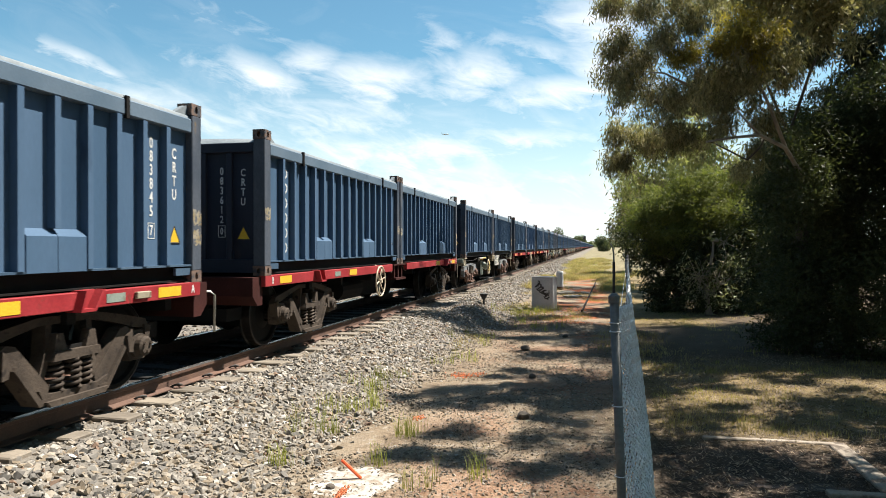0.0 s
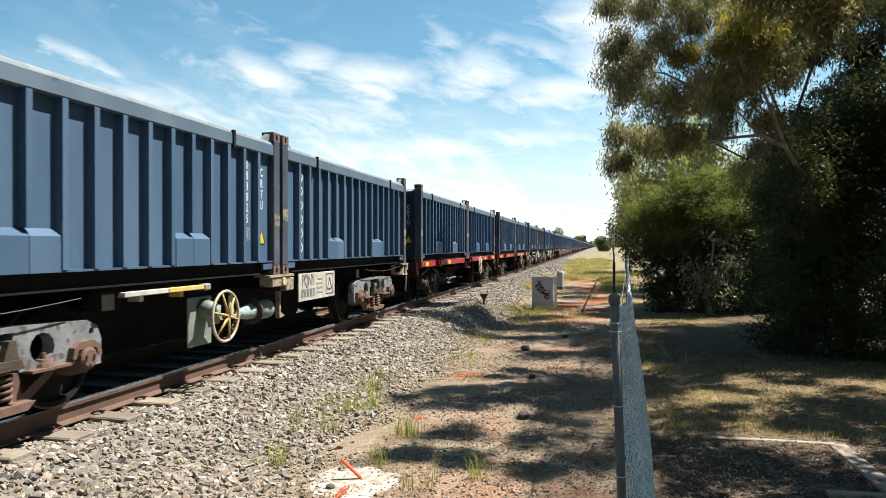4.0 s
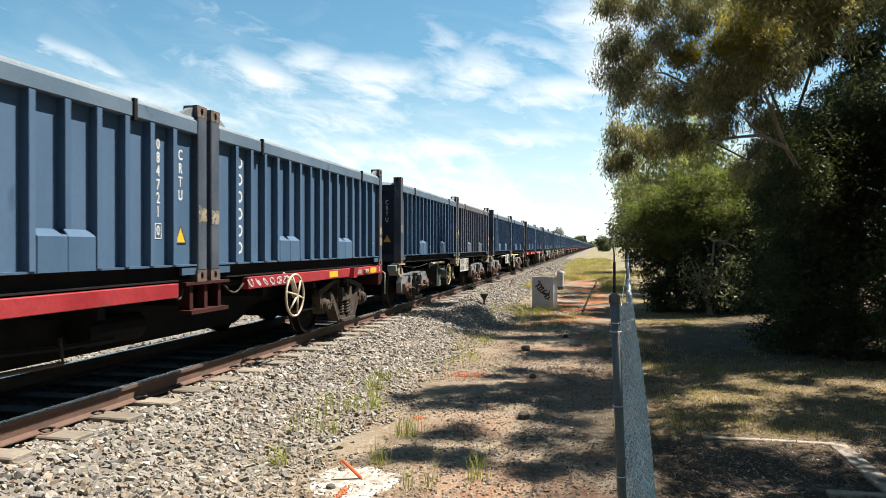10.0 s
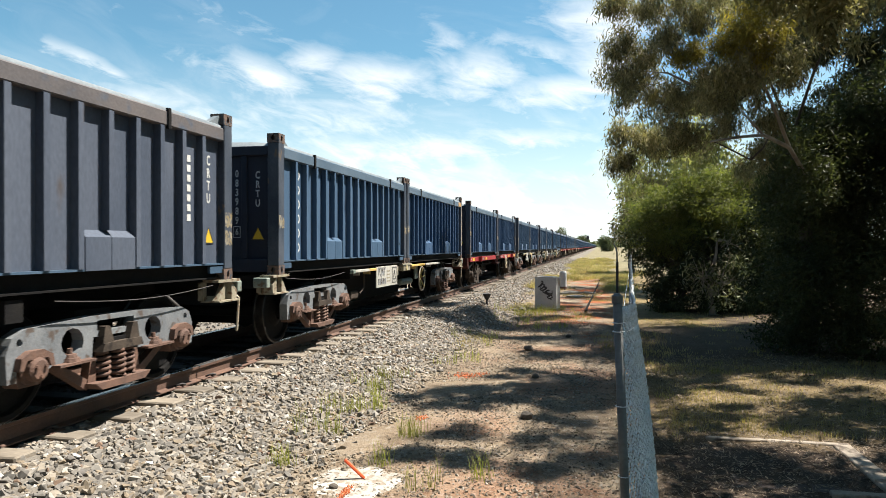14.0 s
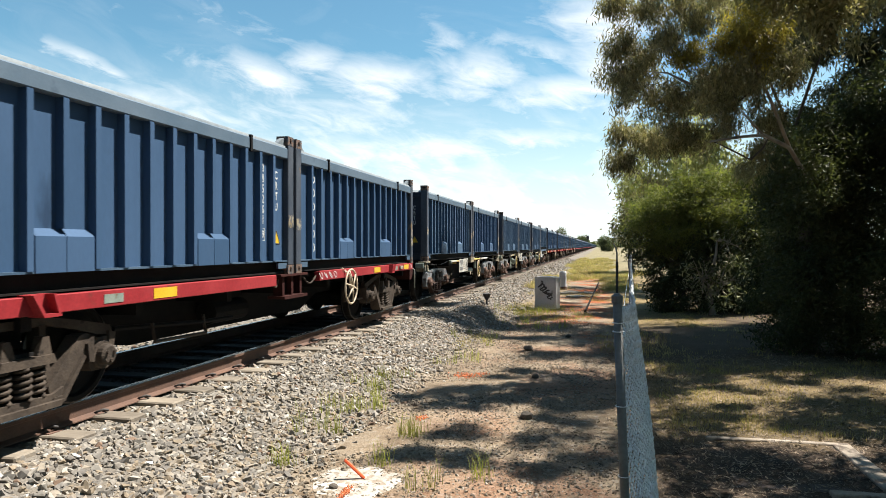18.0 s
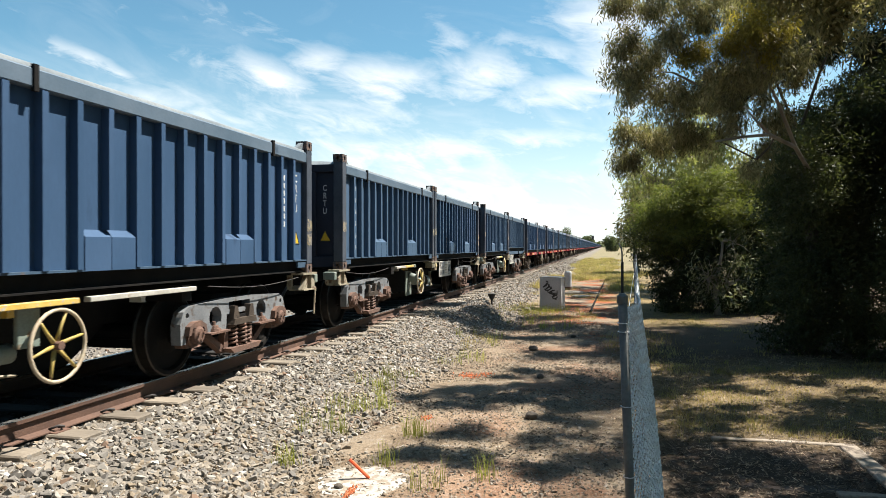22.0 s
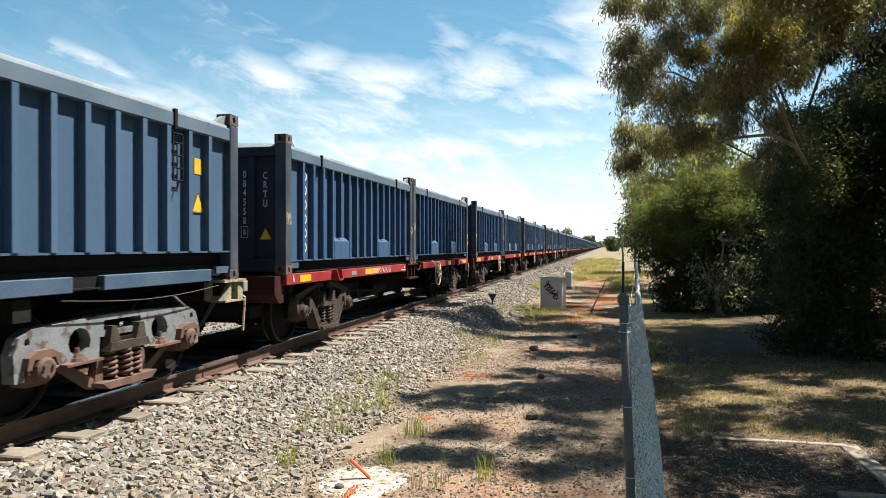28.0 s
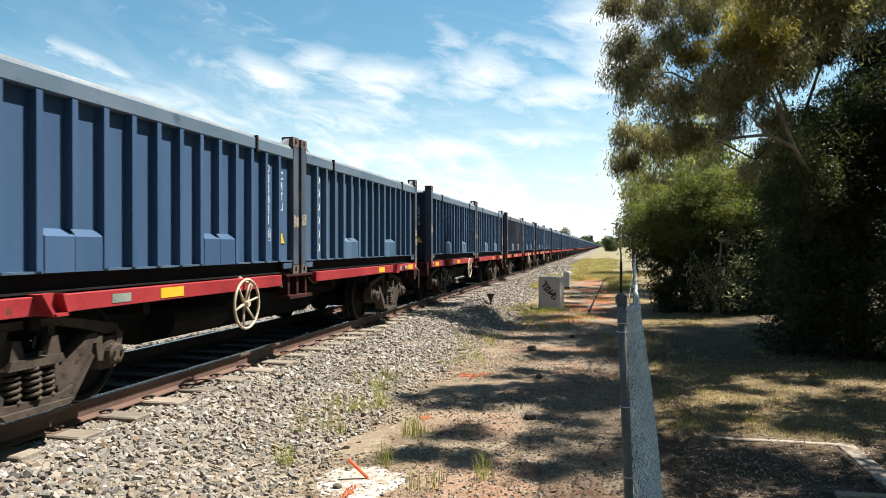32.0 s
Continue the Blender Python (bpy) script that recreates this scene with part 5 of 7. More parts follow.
            part("brake_drum", Shape().tube([(0.96, 5.801, 0.53), (0.96, 6.18, 0.53), (0.96, 6.22, 0.53)], [0.125, 0.125, 0.10], 20), GREEN, w, "pale green brake drum", smooth=True)
            part("brake_lever", Shape().box(1.0, 1.03, 4.72, 5.40, 0.505, 0.545, 0.006).tube([(0.97, 5.36, 0.53), (0.97, 5.44, 0.53)], 0.03, 8), BRACKET, w, "pale rust-stained brake lever")
            part("upright_plate", Shape().box(1.0, 1.02, 5.14, 5.24, 0.55, 0.78, 0.004), CREAM, w)
            for q in range(9):
                u = q / 8
                link = Shape().ring((0, 0, 0), "x" if q % 2 else "y", 0.022, 0.006, 10, 4)
                part("chain_link", link, RUST, w, at=pose(1.17, 4.98 - 0.24 * u, 0.50 - 0.03 - 0.16 * math.sin(math.pi * u * 0.6), 30 if q % 2 else 0))
            part("hanger", Shape().prism([(6.42, 0.74), (6.46, 0.74), (6.46, 0.46), (6.58, 0.40), (6.42, 0.38)], 0.98, 1.04), BRACKET, w, "pale bent hanger plate")
    couplers(w)
    bogie(w, 1.73, True, 1.88)
    bogie(w, 12.2 - 1.73, True, 1.88)
    return w


# the wagons in order: kind, way round, start, serial numbers of the two containers (None where they cannot be read)
WAGONS = [("red", 1, -5.65, None, "0838457"), ("red", 1, 7.97, "0836120", "0831998"), ("grey", 0, 21.53, "0838251", "0857164"), ("red", 0, 35.05, "0849370", None),
          ("red", 0, 48.59, "0847210", "0850318"), ("grey", 0, 62.105, "0836921", None), ("grey", 1, 75.464, "0839896", "0856949"), ("red", 0, 89.056, "0852619", "0859207"),
          ("grey", 1, 102.549, "0839509", None), ("grey", 0, 115.931, "0854416", "0856260"), ("grey", 0, 129.305, "0834343", ""), ("red", 0, 142.705, "0845586", "0841281"),
          ("red", 1, 156.296, "0838518", None), ("red", 1, 169.8, None, None), ("red", 0, 183.3, None, None), ("red", 1, 196.8, None, None)]
TRAIN = []
WHEELS = []


def set_wagon(w, start, flipped):
    home = pose(TRACK, start, 0) if not flipped else pose(TRACK, start + 12.2, 0, 0, 0, 180)
    w.matrix_basis = home
    TRAIN.append((w, home))


def special(c):
    """The odd box: plain sides, a hatch frame and a ladder by the rear, yellow labels."""
    s = Shape()
    x = HALF - 0.035
    for y in (4.90, 5.05):
        s.tube([(x, y, 1.00), (x, y, 1.45)], 0.011, 5)
    for z in (1.00, 1.12, 1.24, 1.36, 1.45):
        s.tube([(x, 4.90, z), (x, 5.05, z)], 0.009, 5)
    s.tube([(x - 0.03, 4.86, 0.90), (x, 4.96, 0.90), (x, 5.0, 1.0)], 0.011, 5)
    part("step_ladder", s, UNDER, c, "small dark steel step ladder")
    part("label_plate", Shape().box(HALF - 0.074, HALF - 0.07, 5.31, 5.44, 1.10, 1.26), YELLOW, c, "yellow label")
    tri = part("warning_triangle", TRIANGLE, YELLOW, c, "yellow warning triangle", at=pose(HALF - 0.072, 5.375, 0.80) @ ON_SIDE @ Matrix.Scale(1.25, 4))
    part("triangle_border", TRI_EDGE, BLACK, tri)


# the boxes whose paint has kept a deeper blue
DEEP = {(35.05, 1), (75.464, 1), (89.056, 0), (89.056, 1), (102.549, 1), (142.705, 0), (142.705, 1), (156.296, 0)}


def train():
    masters = {"red": red_wagon(), "grey": grey_wagon()}
    box, odd, faded, deep = container(), container(plain=True), container(paint=BLUE_FADED), container(paint=BLUE_DEEP)
    used = set()
    count = 0
    for kind, flipped, start, *numbers in WAGONS:
        if kind in used:
            w = copy_thing(masters[kind], pose(0, 0, 0))
        else:
            w = masters[kind]
            used.add(kind)
        set_wagon(w, start, flipped)
        if start in (48.59, 89.056, 142.705):
            first = 3.85 if start > 100 else 7.0
            g = Shape()
            for q in range(6 if start < 50 else 4):
                y = first + 0.19 * q
                g.tube([(HALF + 0.004, y + 0.07 * math.sin(a * (1.3 + 0.2 * q)), 0.915 + 0.045 * math.cos(a * 1.7 + q)) for a in np.linspace(0, 4.4, 10)], 0.008, 4)
            g.v = [(min(max(x, HALF + 0.001), HALF + 0.004), y, z) for x, y, z in g.v]
            part("sill_scrawl", g, FADED, w, "faded white sprayed scrawl")
            if start > 100:
                part("orange_patch", Shape().box(HALF, HALF + 0.003, 3.42, 3.76, 0.868, 0.962), SIGNAL, w, "worn orange paint patch")
                part("small_print", Shape().box(HALF, HALF + 0.003, 5.22, 5.50, 0.862, 0.885).box(HALF, HALF + 0.003, 5.42, 5.47, 0.90, 0.95), WHITE, w)
        WHEELS.extend(o for o in w.children if o.name.startswith("wheelset"))
        for k, number in enumerate(numbers):
            home = pose(TRACK, start + k * 6.142, 0.985)
            c = copy_thing(odd if number == "" else faded if (start, k) in ((62.105, 1), (183.3, 0)) else deep if (start, k) in DEEP else box, home)
            if start == 75.464 and k == 1:
                part("ochre_patch", Shape().box(HALF - 0.004, HALF - 0.001, 5.56, 5.89, 1.52, 1.64), OCHRE, c, "rubbed ochre paint on the top rail")
                part("ochre_patch", Shape().box(HALF, HALF + 0.003, 5.91, 6.05, 0.45, 1.66), OCHRE_WORN, c, "rubbed ochre paint on the post")
            if number == "":
                special(c)
            else:
                mark(c, number, count)
            tagged(c, "%s ribbed container with white lettering, on a %s wagon" % ("faded grey-blue" if (start, k) in ((62.105, 1), (183.3, 0)) else "dark blue", "red flat" if kind == "red" else "dark skeletal"))
            TRAIN.append((c, home))
            count += 1
    for o in [q for c in (box, odd, faded, deep) for q in (c, *c.children_recursive)]:
        bpy.data.objects.remove(o)
    # the wagons that stay far off
    far_body = Shape().box(-HALF + 0.055, HALF - 0.055, 0.07, LONG - 0.07, 0.12, 1.63)
    far_trim = Shape().box(-HALF, HALF, 0.16, LONG - 0.16, 1.505, 1.650)
    for s in (-1, 1):
        for y in RIBS:
            far_body.box(min(s * 1.16, s * HALF), max(s * 1.16, s * HALF), y - 0.03, y + 0.03, 0.16, 1.51)
    far_lid = Shape().box(-1.19, 1.19, 0.2, LONG - 0.2, 1.650, 1.72)
    meshes = [("body", far_body.mesh("body", BLUE)), ("top_rail", far_trim.mesh("top_rail", TOP_RAIL)), ("lid", far_lid.mesh("lid", LID))]
    far_post = Shape().box(-0.08, 0.08, 0.0, 0.165, 0.0, TALL).mesh("corner_post", POST)
    low = Shape().box(-1.0, 1.0, 0.0, 12.2, 0.60, 0.95).mesh("underframe", UNDER)
    sill = Shape().box(-HALF, HALF, 0.0, 5.6, 0.845, 0.98).box(-HALF, HALF, 6.6, 12.2, 0.845, 0.98).mesh("side_sills", RED)
    run = Shape()
    for m in (1.675, 10.525):
        run.box(-1.07, 1.07, m - 0.25, m + 0.25, 0.18, 0.75).box(-1.05, 1.05, m - 1.0, m + 1.0, 0.52, 0.72)
        for y in (-0.86, 0.86):
            for s in (-1, 1):
                run.tube([(s * 0.70, m + y, 0.43), (s * 0.81, m + y, 0.43)], 0.43, 14)
    run = run.mesh("running_gear", BOGIE)
    for i in range(58):
        start = 210.3 + 13.5 * i
        red = i % 5 != 3
        w = thing("far_wagon", "red flat wagon far down the train" if red else "dark wagon far down the train", "wagon", "wagons of the train")
        part("underframe", low, UNDER, w)
        part("running_gear", run, BOGIE, w)
        if red:
            part("side_sills", sill, RED, w)
        set_wagon(w, start, 0)
        for k in (0, 1):
            home = pose(TRACK, start + k * 6.142, 0.98)
            c = thing("container", "dark blue ribbed container far down the train", "container", "containers on the train", home)
            for name, me in meshes:
                part(name, me, BLUE, c)
            for x in (-1.139, 1.139):
                for y in (0.0, LONG - 0.165):
                    part("corner_post", far_post, POST, c, at=pose(x, y, 0))
            TRAIN.append((c, home))


train()


# ---- trees ----
def leaves_mesh(name, centres, count, spread, size, width, hang, material):
    """Leaves round twig ends: slender diamonds, hanging more or less straight down."""
    c = np.repeat(np.asarray(centres), count, axis=0)
    n = len(c)
    pos = c + rng.normal(0, 1, (n, 3)) * np.asarray(spread)
    way = rng.normal(0, 1, (n, 3))
    way[:, 2] -= hang
    way /= np.linalg.norm(way, axis=1)[:, None]
    side = np.cross(way, rng.normal(0, 1, (n, 3)))
    side /= np.linalg.norm(side, axis=1)[:, None] + 1e-9
    ln = (size * rng.uniform(0.6, 1.3, n))[:, None]
    wd = (width * rng.uniform(0.7, 1.3, n))[:, None]
    v = np.stack([pos, pos + way * ln * 0.4 + side * wd, pos + way * ln, pos + way * ln * 0.4 - side * wd], 1)
    f = np.arange(n * 4).reshape(-1, 4)
    return big_mesh(name, v.reshape(-1, 3), f, material)


def twig_ends(blobs, per_m3, shell=0.55):
    out = []
    for x, y, z, rx, rz in blobs:
        k = max(int(per_m3 * 4.2 * rx * rx * rz), 5)
        d = rng.normal(0, 1, (k, 3))
        d /= np.linalg.norm(d, axis=1)[:, None]
        r = shell + (1 - shell) * rng.random(k)[:, None] ** 0.6
        wob = np.array([1 + 0.3 * noise.noise(Vector(q * 2.2) + Vector((x, y, z))) for q in d])[:, None]
        out.append(np.array((x, y, z)) + d * r * wob * np.array((rx, rx, rz)))
    return np.concatenate(out)


def tree(name, label, base, height, radius, groups, bark, category="tree", lean=(0, 0), limb=True, fork=0.45, thick=0.42, clump=0.0, twigs=6):
    """groups: (part name, blobs, twigs a cubic metre, leaves a twig, twig spread, leaf length, leaf half-width, hang, material)."""
    t = thing(name, label, category, "trees beside the fence", pose(*base))
    root = Vector(base)
    path, radii = [], []
    for i in range(8):
        s = i / 7
        path.append((lean[0] * s * s + 0.08 * math.sin(s * 5 + base[0]), lean[1] * s * s + 0.06 * math.cos(s * 4), -0.15 + (height + 0.15) * s))
        radii.append(radius * (1.25 if i == 0 else 1) * (1 - 0.72 * s))
    part("trunk", Shape().tube(path, radii, 10), bark, t, smooth=True)
    for gname, blobs, per, count, spread, size, width, hang, material in groups:
        ends = twig_ends(blobs, per) - np.array(root)
        if clump:
            # each clump is a handful of twigs
            ends = np.repeat(ends, twigs, axis=0) + rng.normal(0, 1, (len(ends) * twigs, 3)) * np.array((clump, clump, clump * 0.75))
        part(gname, leaves_mesh(gname, ends, count, spread, size, width, hang, material), material, t, kind="stuff")
        if not limb:
            continue
        wood = Shape()
        # each clump hangs on the nearest limb that is already there
        joints = [(Vector(path[k]), 1.0) for k in range(3, 8)]
        tips = sorted((((Vector(b[:3]) - root), b[3], b[4]) for b in blobs), key=lambda q: (q[0] - Vector(path[-1])).length)
        for tip, rx, rz in tips:
            start, g = min(joints, key=lambda q: (q[0] - tip).length + 0.5 * (1 - q[1]))
            bend = start.lerp(tip, 0.5) + Vector((rng.normal(0, 0.1), rng.normal(0, 0.1), 0.10 * (tip - start).length))
            r0 = radius * thick * (0.35 + 1.3 * g * g)
            wood.tube([start, start.lerp(bend, 0.5) + Vector((rng.normal(0, 0.04), rng.normal(0, 0.04), 0)), bend, bend.lerp(tip, 0.5), tip], [r0, r0 * 0.85, r0 * 0.7, r0 * 0.5, r0 * 0.35], 6, False)
            joints += [(bend, g * 0.85), (tip, g * 0.65)]
            near = ends[np.linalg.norm((ends - np.array(tip)) / np.array((rx, rx, rz)), axis=1) < 1.15]
            for e in near[:: max(len(near) // 14, 1)]:
                e = Vector(e)
                q = bend.lerp(tip, rng.uniform(0.1, 1))
                m = q.lerp(e, 0.55) + Vector((0, 0, rng.uniform(0.0, 0.12)))
                wood.tube([q, m, e], [r0 * 0.22, r0 * 0.14, 0.004], 4, False)
        part("branchwork", wood, bark, t, "bare limbs and twigs", smooth=True, kind="stuff")
    return t


def trees():
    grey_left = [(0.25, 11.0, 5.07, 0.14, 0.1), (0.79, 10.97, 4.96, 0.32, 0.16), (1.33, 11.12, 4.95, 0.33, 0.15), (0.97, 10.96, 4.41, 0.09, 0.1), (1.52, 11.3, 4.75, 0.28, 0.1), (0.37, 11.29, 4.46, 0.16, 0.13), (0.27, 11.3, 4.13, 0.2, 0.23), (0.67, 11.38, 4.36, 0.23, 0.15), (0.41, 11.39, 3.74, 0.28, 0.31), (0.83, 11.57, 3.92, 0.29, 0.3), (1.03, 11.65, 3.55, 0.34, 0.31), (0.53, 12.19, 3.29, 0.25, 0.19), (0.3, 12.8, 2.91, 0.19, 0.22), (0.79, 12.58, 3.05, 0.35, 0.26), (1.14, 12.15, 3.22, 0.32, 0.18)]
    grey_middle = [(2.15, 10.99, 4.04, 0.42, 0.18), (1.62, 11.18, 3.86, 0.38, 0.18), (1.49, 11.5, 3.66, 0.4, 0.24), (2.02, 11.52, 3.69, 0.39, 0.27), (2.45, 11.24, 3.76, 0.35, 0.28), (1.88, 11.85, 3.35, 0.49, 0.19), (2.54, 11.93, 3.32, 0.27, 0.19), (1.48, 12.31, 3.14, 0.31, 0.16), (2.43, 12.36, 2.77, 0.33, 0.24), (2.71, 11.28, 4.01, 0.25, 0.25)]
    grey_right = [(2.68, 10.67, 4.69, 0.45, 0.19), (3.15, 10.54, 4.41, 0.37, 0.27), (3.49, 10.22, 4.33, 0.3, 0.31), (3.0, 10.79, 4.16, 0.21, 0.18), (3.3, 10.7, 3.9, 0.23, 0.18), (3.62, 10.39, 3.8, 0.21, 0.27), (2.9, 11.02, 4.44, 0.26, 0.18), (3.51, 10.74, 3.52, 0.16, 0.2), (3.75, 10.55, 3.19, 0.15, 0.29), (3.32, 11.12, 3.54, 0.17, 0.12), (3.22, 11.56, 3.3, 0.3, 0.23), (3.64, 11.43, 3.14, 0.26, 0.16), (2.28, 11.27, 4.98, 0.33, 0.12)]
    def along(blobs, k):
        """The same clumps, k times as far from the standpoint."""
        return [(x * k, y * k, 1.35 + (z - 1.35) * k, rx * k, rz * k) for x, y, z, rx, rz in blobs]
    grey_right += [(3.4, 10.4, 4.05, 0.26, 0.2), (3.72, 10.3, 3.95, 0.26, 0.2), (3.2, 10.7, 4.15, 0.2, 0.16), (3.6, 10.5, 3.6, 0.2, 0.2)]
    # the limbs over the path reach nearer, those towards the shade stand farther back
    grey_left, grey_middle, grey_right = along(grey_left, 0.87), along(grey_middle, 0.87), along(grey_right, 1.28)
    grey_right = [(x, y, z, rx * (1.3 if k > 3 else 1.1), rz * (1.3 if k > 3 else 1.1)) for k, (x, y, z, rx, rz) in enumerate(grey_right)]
    # the leafy limbs above, out of view, that dapple the path
    over_path = [(2.0, 7.8, 6.0, 0.22, 0.12), (2.6, 7.65, 6.0, 0.22, 0.12), (1.6, 7.9, 6.2, 0.16, 0.12), (2.3, 8.9, 7.0, 0.30, 0.12), (2.95, 8.72, 6.6, 0.32, 0.12), (3.15, 7.99, 6.2, 0.28, 0.12), (3.17, 9.61, 7.0, 0.25, 0.12)]
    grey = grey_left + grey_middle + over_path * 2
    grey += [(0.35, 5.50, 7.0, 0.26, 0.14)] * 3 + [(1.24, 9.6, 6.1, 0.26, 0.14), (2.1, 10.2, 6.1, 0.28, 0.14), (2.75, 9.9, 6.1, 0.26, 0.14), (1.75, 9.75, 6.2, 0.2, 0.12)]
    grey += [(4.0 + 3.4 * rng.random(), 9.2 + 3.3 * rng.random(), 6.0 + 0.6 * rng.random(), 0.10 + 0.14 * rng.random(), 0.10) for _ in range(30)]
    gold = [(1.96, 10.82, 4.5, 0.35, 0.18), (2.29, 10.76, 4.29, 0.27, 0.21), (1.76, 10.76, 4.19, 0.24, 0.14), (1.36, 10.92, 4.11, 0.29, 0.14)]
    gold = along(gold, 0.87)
    # an upper crown added out of view to shade the limbs below it
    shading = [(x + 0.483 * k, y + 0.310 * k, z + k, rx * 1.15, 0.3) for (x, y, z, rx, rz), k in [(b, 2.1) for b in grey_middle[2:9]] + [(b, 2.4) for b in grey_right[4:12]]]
    shading += [(5.4, 14.5, 7.4, 0.9, 0.4), (6.5, 14.3, 7.4, 1.0, 0.4), (7.6, 14.2, 7.2, 1.1, 0.5), (5.2, 15.2, 7.6, 0.9, 0.4)]
    # the crown above, whose shade falls on the path
    high = [(2.45, 19.1, 10.0, 1.0, 0.5), (1.25, 20.85, 10.2, 0.9, 0.5), (3.5, 18.7, 9.5, 0.8, 0.5), (3.89, 16.41, 7.5, 1.0, 0.4)]
    side = [(4.05, 8.05, 6.0, 0.45, 0.4), (4.3, 8.53, 6.0, 0.8, 0.4), (4.88, 8.18, 6.0, 0.9, 0.4), (4.15, 7.6, 6.0, 0.6, 0.4), (5.57, 15.87, 7.0, 1.4, 0.6), (6.42, 15.34, 7.0, 1.4, 0.6), (4.68, 13.74, 7.0, 1.0, 0.5), (4.2, 9.85, 6.5, 0.35, 0.3), (3.6, 8.75, 6.0, 0.22, 0.25),
            (6.9, 13.9, 6.5, 1.2, 0.8), (6.2, 14.4, 7.0, 1.2, 0.7), (7.0, 14.2, 7.2, 1.2, 0.7), (5.6, 15.9, 8.2, 1.1, 0.6), (6.9, 14.0, 7.0, 1.1, 0.7), (5.0, 9.75, 6.0, 0.38, 0.25), (5.55, 10.1, 6.0, 0.42, 0.25), (6.0, 10.3, 6.0, 0.35, 0.25)]
    high += [(2.42, 16.19, 8, 0.55, 0.22), (3.48, 16.59, 8, 0.55, 0.22), (3.02, 14.2, 7.6, 0.5, 0.22), (3.93, 14.59, 7.6, 0.5, 0.22), (1.9, 17.26, 8.4, 0.5, 0.22), (0.83, 18.55, 9, 0.5, 0.22), (3.22, 21.06, 9, 0.5, 0.22)]
    # canopy added out of view past the fence and beside the standpoint, blocking the sky
    over = [(3.6, 5.4, 6.8, 1.2, 0.7), (5.2, 4.0, 6.6, 1.4, 0.8), (5.2, 6.6, 6.9, 1.3, 0.7), (7.0, 5.0, 6.6, 1.4, 0.9), (7.0, 8.2, 6.6, 1.4, 0.9), (3.2, 3.0, 6.9, 1.1, 0.6), (4.6, 1.5, 6.8, 1.3, 0.7), (5.6, 24.0, 8.2, 1.2, 0.7), (6.6, 28.0, 8.6, 1.3, 0.7), (5.6, 31.5, 8.2, 1.2, 0.7), (6.2, 36.0, 9.2, 1.4, 0.7), (5.2, 40.0, 9.0, 1.2, 0.7)]
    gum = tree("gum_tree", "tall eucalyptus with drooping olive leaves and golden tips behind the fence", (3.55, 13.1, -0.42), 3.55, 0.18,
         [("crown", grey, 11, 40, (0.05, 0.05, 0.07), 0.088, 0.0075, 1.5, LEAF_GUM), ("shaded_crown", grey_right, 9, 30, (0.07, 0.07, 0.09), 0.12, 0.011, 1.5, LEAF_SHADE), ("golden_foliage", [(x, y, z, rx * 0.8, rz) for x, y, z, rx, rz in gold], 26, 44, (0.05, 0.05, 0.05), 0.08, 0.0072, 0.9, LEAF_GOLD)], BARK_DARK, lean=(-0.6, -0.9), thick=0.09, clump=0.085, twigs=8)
    root = Vector((3.55, 13.1, -0.42))

    def moved(pts):
        return [Vector(EYE) + (Vector(p) + root - Vector(EYE)) * (0.87 + 0.13 * max(0.0, 1 - (Vector(p) - Vector((-0.25, -0.94, 2.73))).length / 1.2)) - root for p in pts]
    for path, r in [(moved(p), r) for p, r in (([(-1.94, -2.02, 3.33), (-1.54, -1.98, 3.39), (-1.16, -1.85, 3.43), (-0.73, -1.54, 3.27), (-0.25, -0.94, 2.73)], 0.035), ([(-0.73, -1.54, 3.27), (-1.01, -1.78, 3.86), (-1.27, -2.03, 4.32), (-1.66, -2.26, 5.02)], 0.028), ([(-1.16, -1.85, 3.43), (-1.38, -2.01, 3.62), (-1.55, -2.08, 3.82)], 0.02), ([(-2.23, -2.08, 4.19), (-2.55, -2.05, 4.38), (-2.75, -2.03, 4.41)], 0.018))]:
        n = len(path)
        part("bare_branch", Shape().tube(path, [r * (0.35 + 0.65 * i / (n - 1)) if path[0][0] < path[-1][0] else r * (1 - 0.6 * i / (n - 1)) for i in range(n)], 7), BARK, gum, "pale bare branch", smooth=True)
    # a tree added mostly out of view so that its crowns cast shade
    tree("tall_gum", "tall eucalyptus added mostly out of view to cast shade", (8.2, 18.0, -0.3), 9.5, 0.28,
         [("crown", [(6.0, 18.4, 9.2, 1.3, 0.7), (7.4, 19.0, 9.2, 1.2, 0.7), (6.6, 16.2, 9.2, 1.3, 0.7), (7.8, 16.8, 9.4, 1.4, 0.7), (8.4, 18.4, 10.2, 1.6, 0.8), (4.2, 18.6, 9.2, 0.9, 0.5), (3.4, 20.3, 9.6, 0.8, 0.5), (4.4, 25.2, 10.2, 1.0, 0.5), (5.2, 28.3, 10.8, 1.0, 0.5), (4.6, 31.0, 11.2, 0.9, 0.5), (3.2, 23.4, 9.8, 0.6, 0.4)], 5, 44, (0.16, 0.16, 0.15), 0.15, 0.026, 1.0, LEAF_GUM), ("upper_crown", high, 9, 46, (0.12, 0.12, 0.12), 0.15, 0.025, 1.0, LEAF_GUM), ("shading_crown", shading, 10, 44, (0.12, 0.12, 0.12), 0.13, 0.020, 1.0, LEAF_GUM), ("side_crown", side, 6, 44, (0.12, 0.12, 0.13), 0.13, 0.019, 1.3, LEAF_GUM), ("near_crown", over, 4, 30, (0.2, 0.2, 0.18), 0.24, 0.045, 1.0, LEAF_GUM)], BARK_DARK, thick=0.1, clump=0.2)
